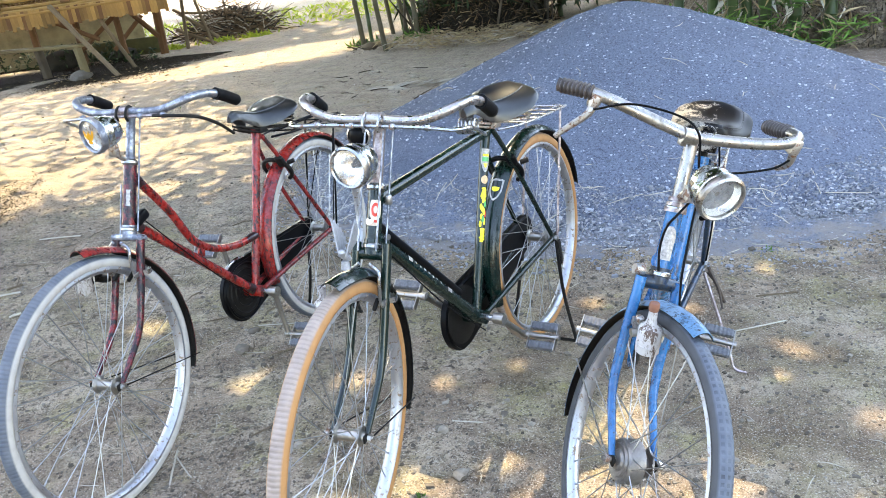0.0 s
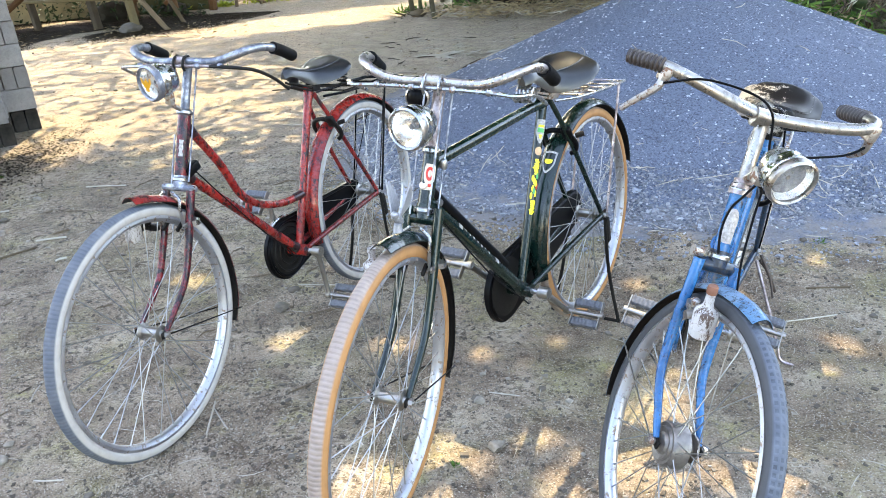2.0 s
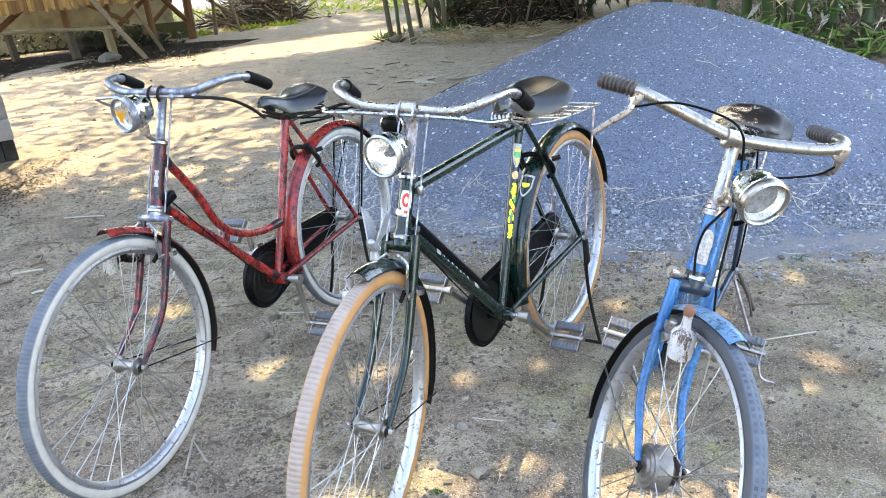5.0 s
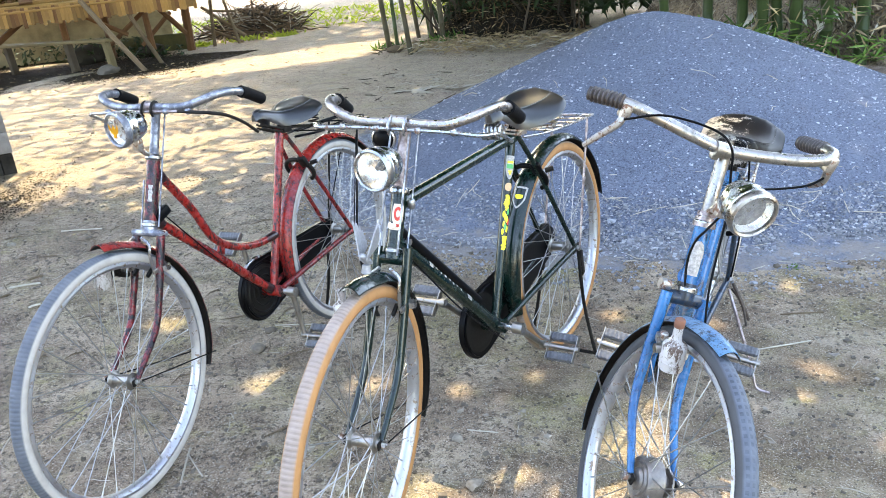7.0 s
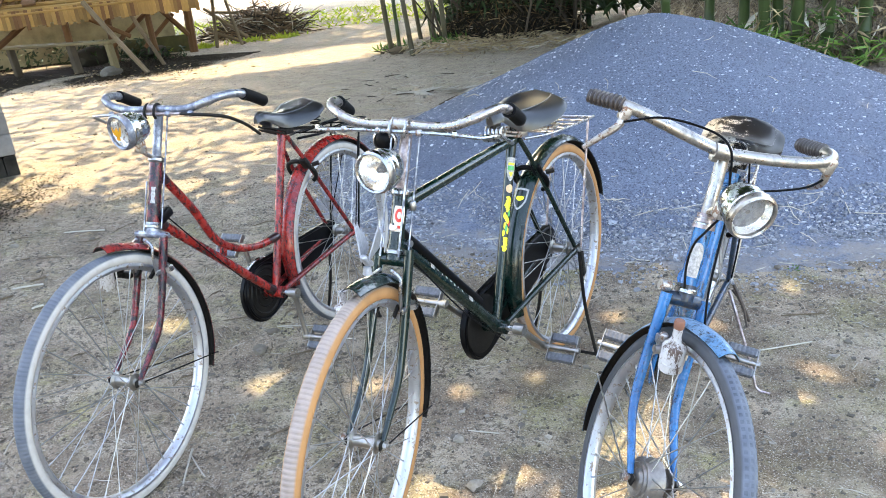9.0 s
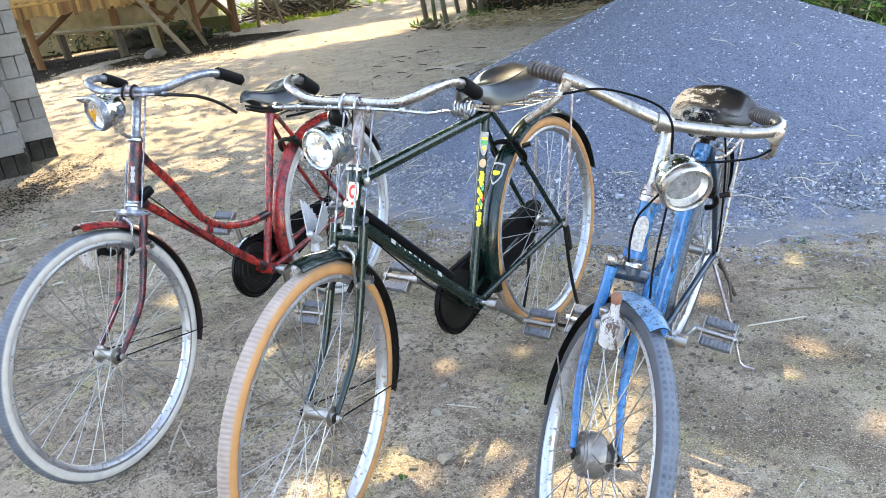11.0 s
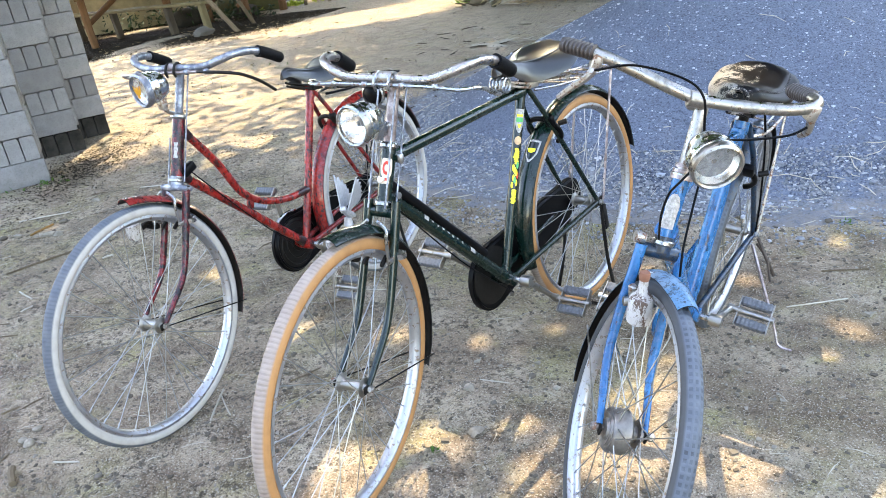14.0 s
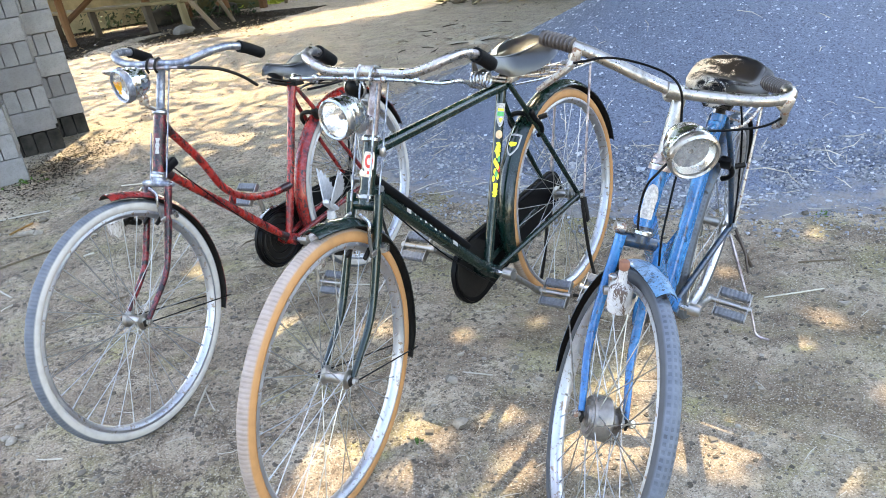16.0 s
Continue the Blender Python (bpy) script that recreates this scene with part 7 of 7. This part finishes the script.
def blue_bicycle():
    bk = Bike("worn blue bicycle leaning on its side stand on dirt", .713, 3.230, -95.99, -11.28, 33.65, 1.088, .328, .293, .320, BLUE)
    bb = Vector((.455, 0, .262))
    root = bk.root
    frame_of(bk, bb, Vector((.268, 0, .755)), .665, .797, [
        ("top_tube", [bk.axis(.765), Vector((.279, 0, .727))], .0145), ("down_tube", [bk.axis(.690), bb], .0205)], Vector((.265, 0, .745)), .0165, stay_mat=BLUE_GRIMY)
    part("frame_rail", tubes(([(.490, .0, .30), (.305, .0, .745)], .0180), n=12), BLUE, root, "second blue tube along the seat tube")
    wheel("front_wheel", root, bk.fork, bk.big, bk.bead, TYRE_GREY, PAINTED_RIM, drum=.048, half=.030, axle=.072, label="scuffed silver front wheel rim", hub_mat=DUSTY_HUB, hub_label="dusty metal drum-brake hub")
    wheel("rear_wheel", root, Matrix.Translation((0, 0, bk.rear_z)), bk.big, bk.bead, TYRE_GREY, PAINTED_RIM, axle=.075, label="scuffed silver rear wheel rim")
    fork_of(bk, .318, BLUE_GRIMY, BLUE, .610, .0140, ALLOY_BAR, True, rise=.004)
    g = mudguard("front_mudguard", root, bk.fork, BLUE_PALE, .348, 88, 206, .056, .016, "chipped pale blue front mudguard", .004)
    stays_of(g, .346, 180, (-.01, .060, .0), SPOKE)
    mudguard("rear_mudguard", root, Matrix.Translation((0, 0, bk.rear_z)), BLUE_GRIMY, .349, 38, 165, .050, .014, "grimy blue rear mudguard")
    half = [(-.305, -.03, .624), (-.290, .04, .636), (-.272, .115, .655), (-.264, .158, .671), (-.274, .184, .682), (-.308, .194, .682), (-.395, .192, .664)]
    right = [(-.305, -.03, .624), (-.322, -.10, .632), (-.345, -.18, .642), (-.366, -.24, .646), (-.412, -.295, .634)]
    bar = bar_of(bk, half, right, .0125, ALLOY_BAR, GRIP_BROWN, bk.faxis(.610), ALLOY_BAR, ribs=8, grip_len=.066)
    for pts in ([(-.362, -.234, .636), (-.352, -.240, .606), (-.368, -.262, .566), (-.382, -.280, .532)], [(-.268, .180, .672), (-.270, .190, .646), (-.290, .204, .620), (-.345, .224, .592)]):
        line = curve_pts(pts, 6)
        n = len(line)
        part("brake_lever", tubes((line, [.010 - .004 * i / n for i in range(n)]), n=8), RUSTY, bar, "cast alloy brake lever")
        hd = bmesh.new()
        block(hd, (.032, .022, .034), line[0] + Vector((0, 0, -.004)), bevel=.006)
        part("lever_mount", hd, RUSTY, bar)
    cable(bk, [(-.345, -.236, .618), (-.320, -.17, .655), (-.286, -.08, .664), (-.270, -.034, .644), (-.262, -.010, .59), (-.246, .006, .53), (-.232, -.018, .48), (-.232, -.030, .445), (-.222, -.030, .40), (-.200, -.022, .355)], .0026)
    cable(bk, [(-.250, .022, .50), (-.224, .026, .43), (-.190, .030, .355), (-.165, .040, .30)], .0024)
    cable(bk, [(-.270, .192, .640), (-.264, .16, .614), (-.262, .10, .590), (-.266, .04, .570), (-.262, .012, .555)], .0026)
    lm = Matrix.Translation((-.130, -.010, .568)) @ Matrix.Rotation(radians(9), 4, "Z") @ Matrix.Rotation(radians(6), 4, "Y")
    lamp(root, bk.fork @ lm, .0485, LAMP_METAL, ALLOY_BAR, .082, MIRROR_BOWL, GREY_BAR)
    br = bmesh.new()
    tube(br, curve_pts([(-.205, .0, .545), (-.25, -.01, .52), bk.faxis(.49)], 5), .009, 8)
    block(br, (.032, .026, .032), (-.238, -.008, .525), bevel=.006)
    bk.fpart("lamp_bracket", br, RUSTY)
    collar = bmesh.new()
    a = bk.faxis(.462)
    for k in range(3):
        tube(collar, [a + bk.along * (.012 * k), a + bk.along * (.012 * k + .009)], .024 - .002 * k, 16)
    bk.fpart("headset_nut", collar, STEM_BROWN)
    # bottle dynamo on the fork blade
    dm = Matrix.Translation((-.085, -.049, .270)) @ Matrix.Rotation(radians(-4), 4, "Y") @ Matrix.Rotation(radians(14), 4, "X") @ Matrix.Scale(.94, 4)
    dy = part("dynamo", lathe(bmesh.new(), [(.012, -.047), (.0240, -.047), (.0258, -.045), (.0258, -.030), (.0268, -.029), (.0268, -.025), (.0258, -.024), (.0258, .010), (.0235, .016), (.0135, .024), (.0105, .034), (.0095, .056)], 24, "z"), FLAKED_PAINT, root, "rust-flaked bottle dynamo on the fork", bk.fork @ dm)
    part("dynamo_roller", lathe(bmesh.new(), [(.0105, .056), (.0115, .060), (.0115, .072), (.0095, .075)], 14, "z"), plain("rust", (0.20, 0.085, 0.05), .8), dy, "brown roller of the dynamo")
    arm = bmesh.new()
    block(arm, (.075, .016, .022), (-.046, -.006, -.016), Matrix.Rotation(radians(-8), 3, "Z"), .004)
    tube(arm, [(-.030, -.030, -.016), (-.030, .004, -.016)], .010, 10)
    lathe(arm, [(.003, -.008), (.008, -.006), (.010, .008), (.007, .012)], 12, "z", (-.034, -.012, .010))
    part("dynamo_bracket", arm, RUSTY, dy)
    patch(root, "head_badge", PALE_BADGE, bk.axis(.694), bk.axis(.762), .0185, .02, .82, "worn pale head badge", .001, spin=-1.45, shape=lambda t: .9 if t < .55 else math.sqrt(max(.05, 1 - ((t - .55) / .46) ** 2)))
    clampb = bmesh.new()
    tube(clampb, [bk.faxis(.338) + Vector((.0, -.062, .0)), bk.faxis(.338) + Vector((0, -.04, 0))], .012, 10)
    bk.fpart("crown_bolt", clampb, RUSTY)
    saddle(root, Vector((.296, .004, .876)), FLAKED, .26, .100, .046, 5, "flaking black and cream vinyl saddle", thick=.052, piping=PALE_BADGE, stub=True)
    part("seat_post", tubes(([(.268, 0, .73), (.256, 0, .80), (.270, 0, .83)], .0125), n=12), DARKSTEEL, root)
    crank_set(bk, bb, (.318, .232), (.592, .312), .085)
    plate("chain_guard", teardrop((bb.x, bb.z), (.03, bk.rear_z), .10, .03), BLUE, root, -.058, .012, "blue chain guard")
    rack_of(bk, RUSTY, (.22, 0, .70), (-.16, 0, .685), .10, 4)
    ring_lock(bk, 52, BLACK, "black ring lock on the seat stays")
    st = bmesh.new()
    tube(st, curve_pts([(.05, .070, .31), (.09, .12, .235), (.150, .200, .110), (.166, .226, .064), (.166, .266, .059)], 6), [.0052] * 12 + [.0042] * 13, 8)
    sd = part("side_stand", st, STEM_BROWN, root, "bent steel side stand")
    for k in (0, 1):
        lk = bmesh.new()
        tube(lk, curve_pts([(.02, .078, .32 - .02 * k), (.045, .12, .27), (.03 + .05 * k, .15, .215)], 5), .0055 - .002 * k, 8)
        if k == 0:
            coil(lk, (.02, .085, .31), (.035, .15, .215), .006, 9, .0018)
        part("stand_spring", lk, RUST_BROWN, sd)
    cable(bk, [(.20, .03, .80), (.14, .05, .66), (.05, .062, .45), (.02, .066, .34)], .003, BLACK, fork=False)
    return bk


red_bicycle()
green_bicycle()
blue_bicycle()
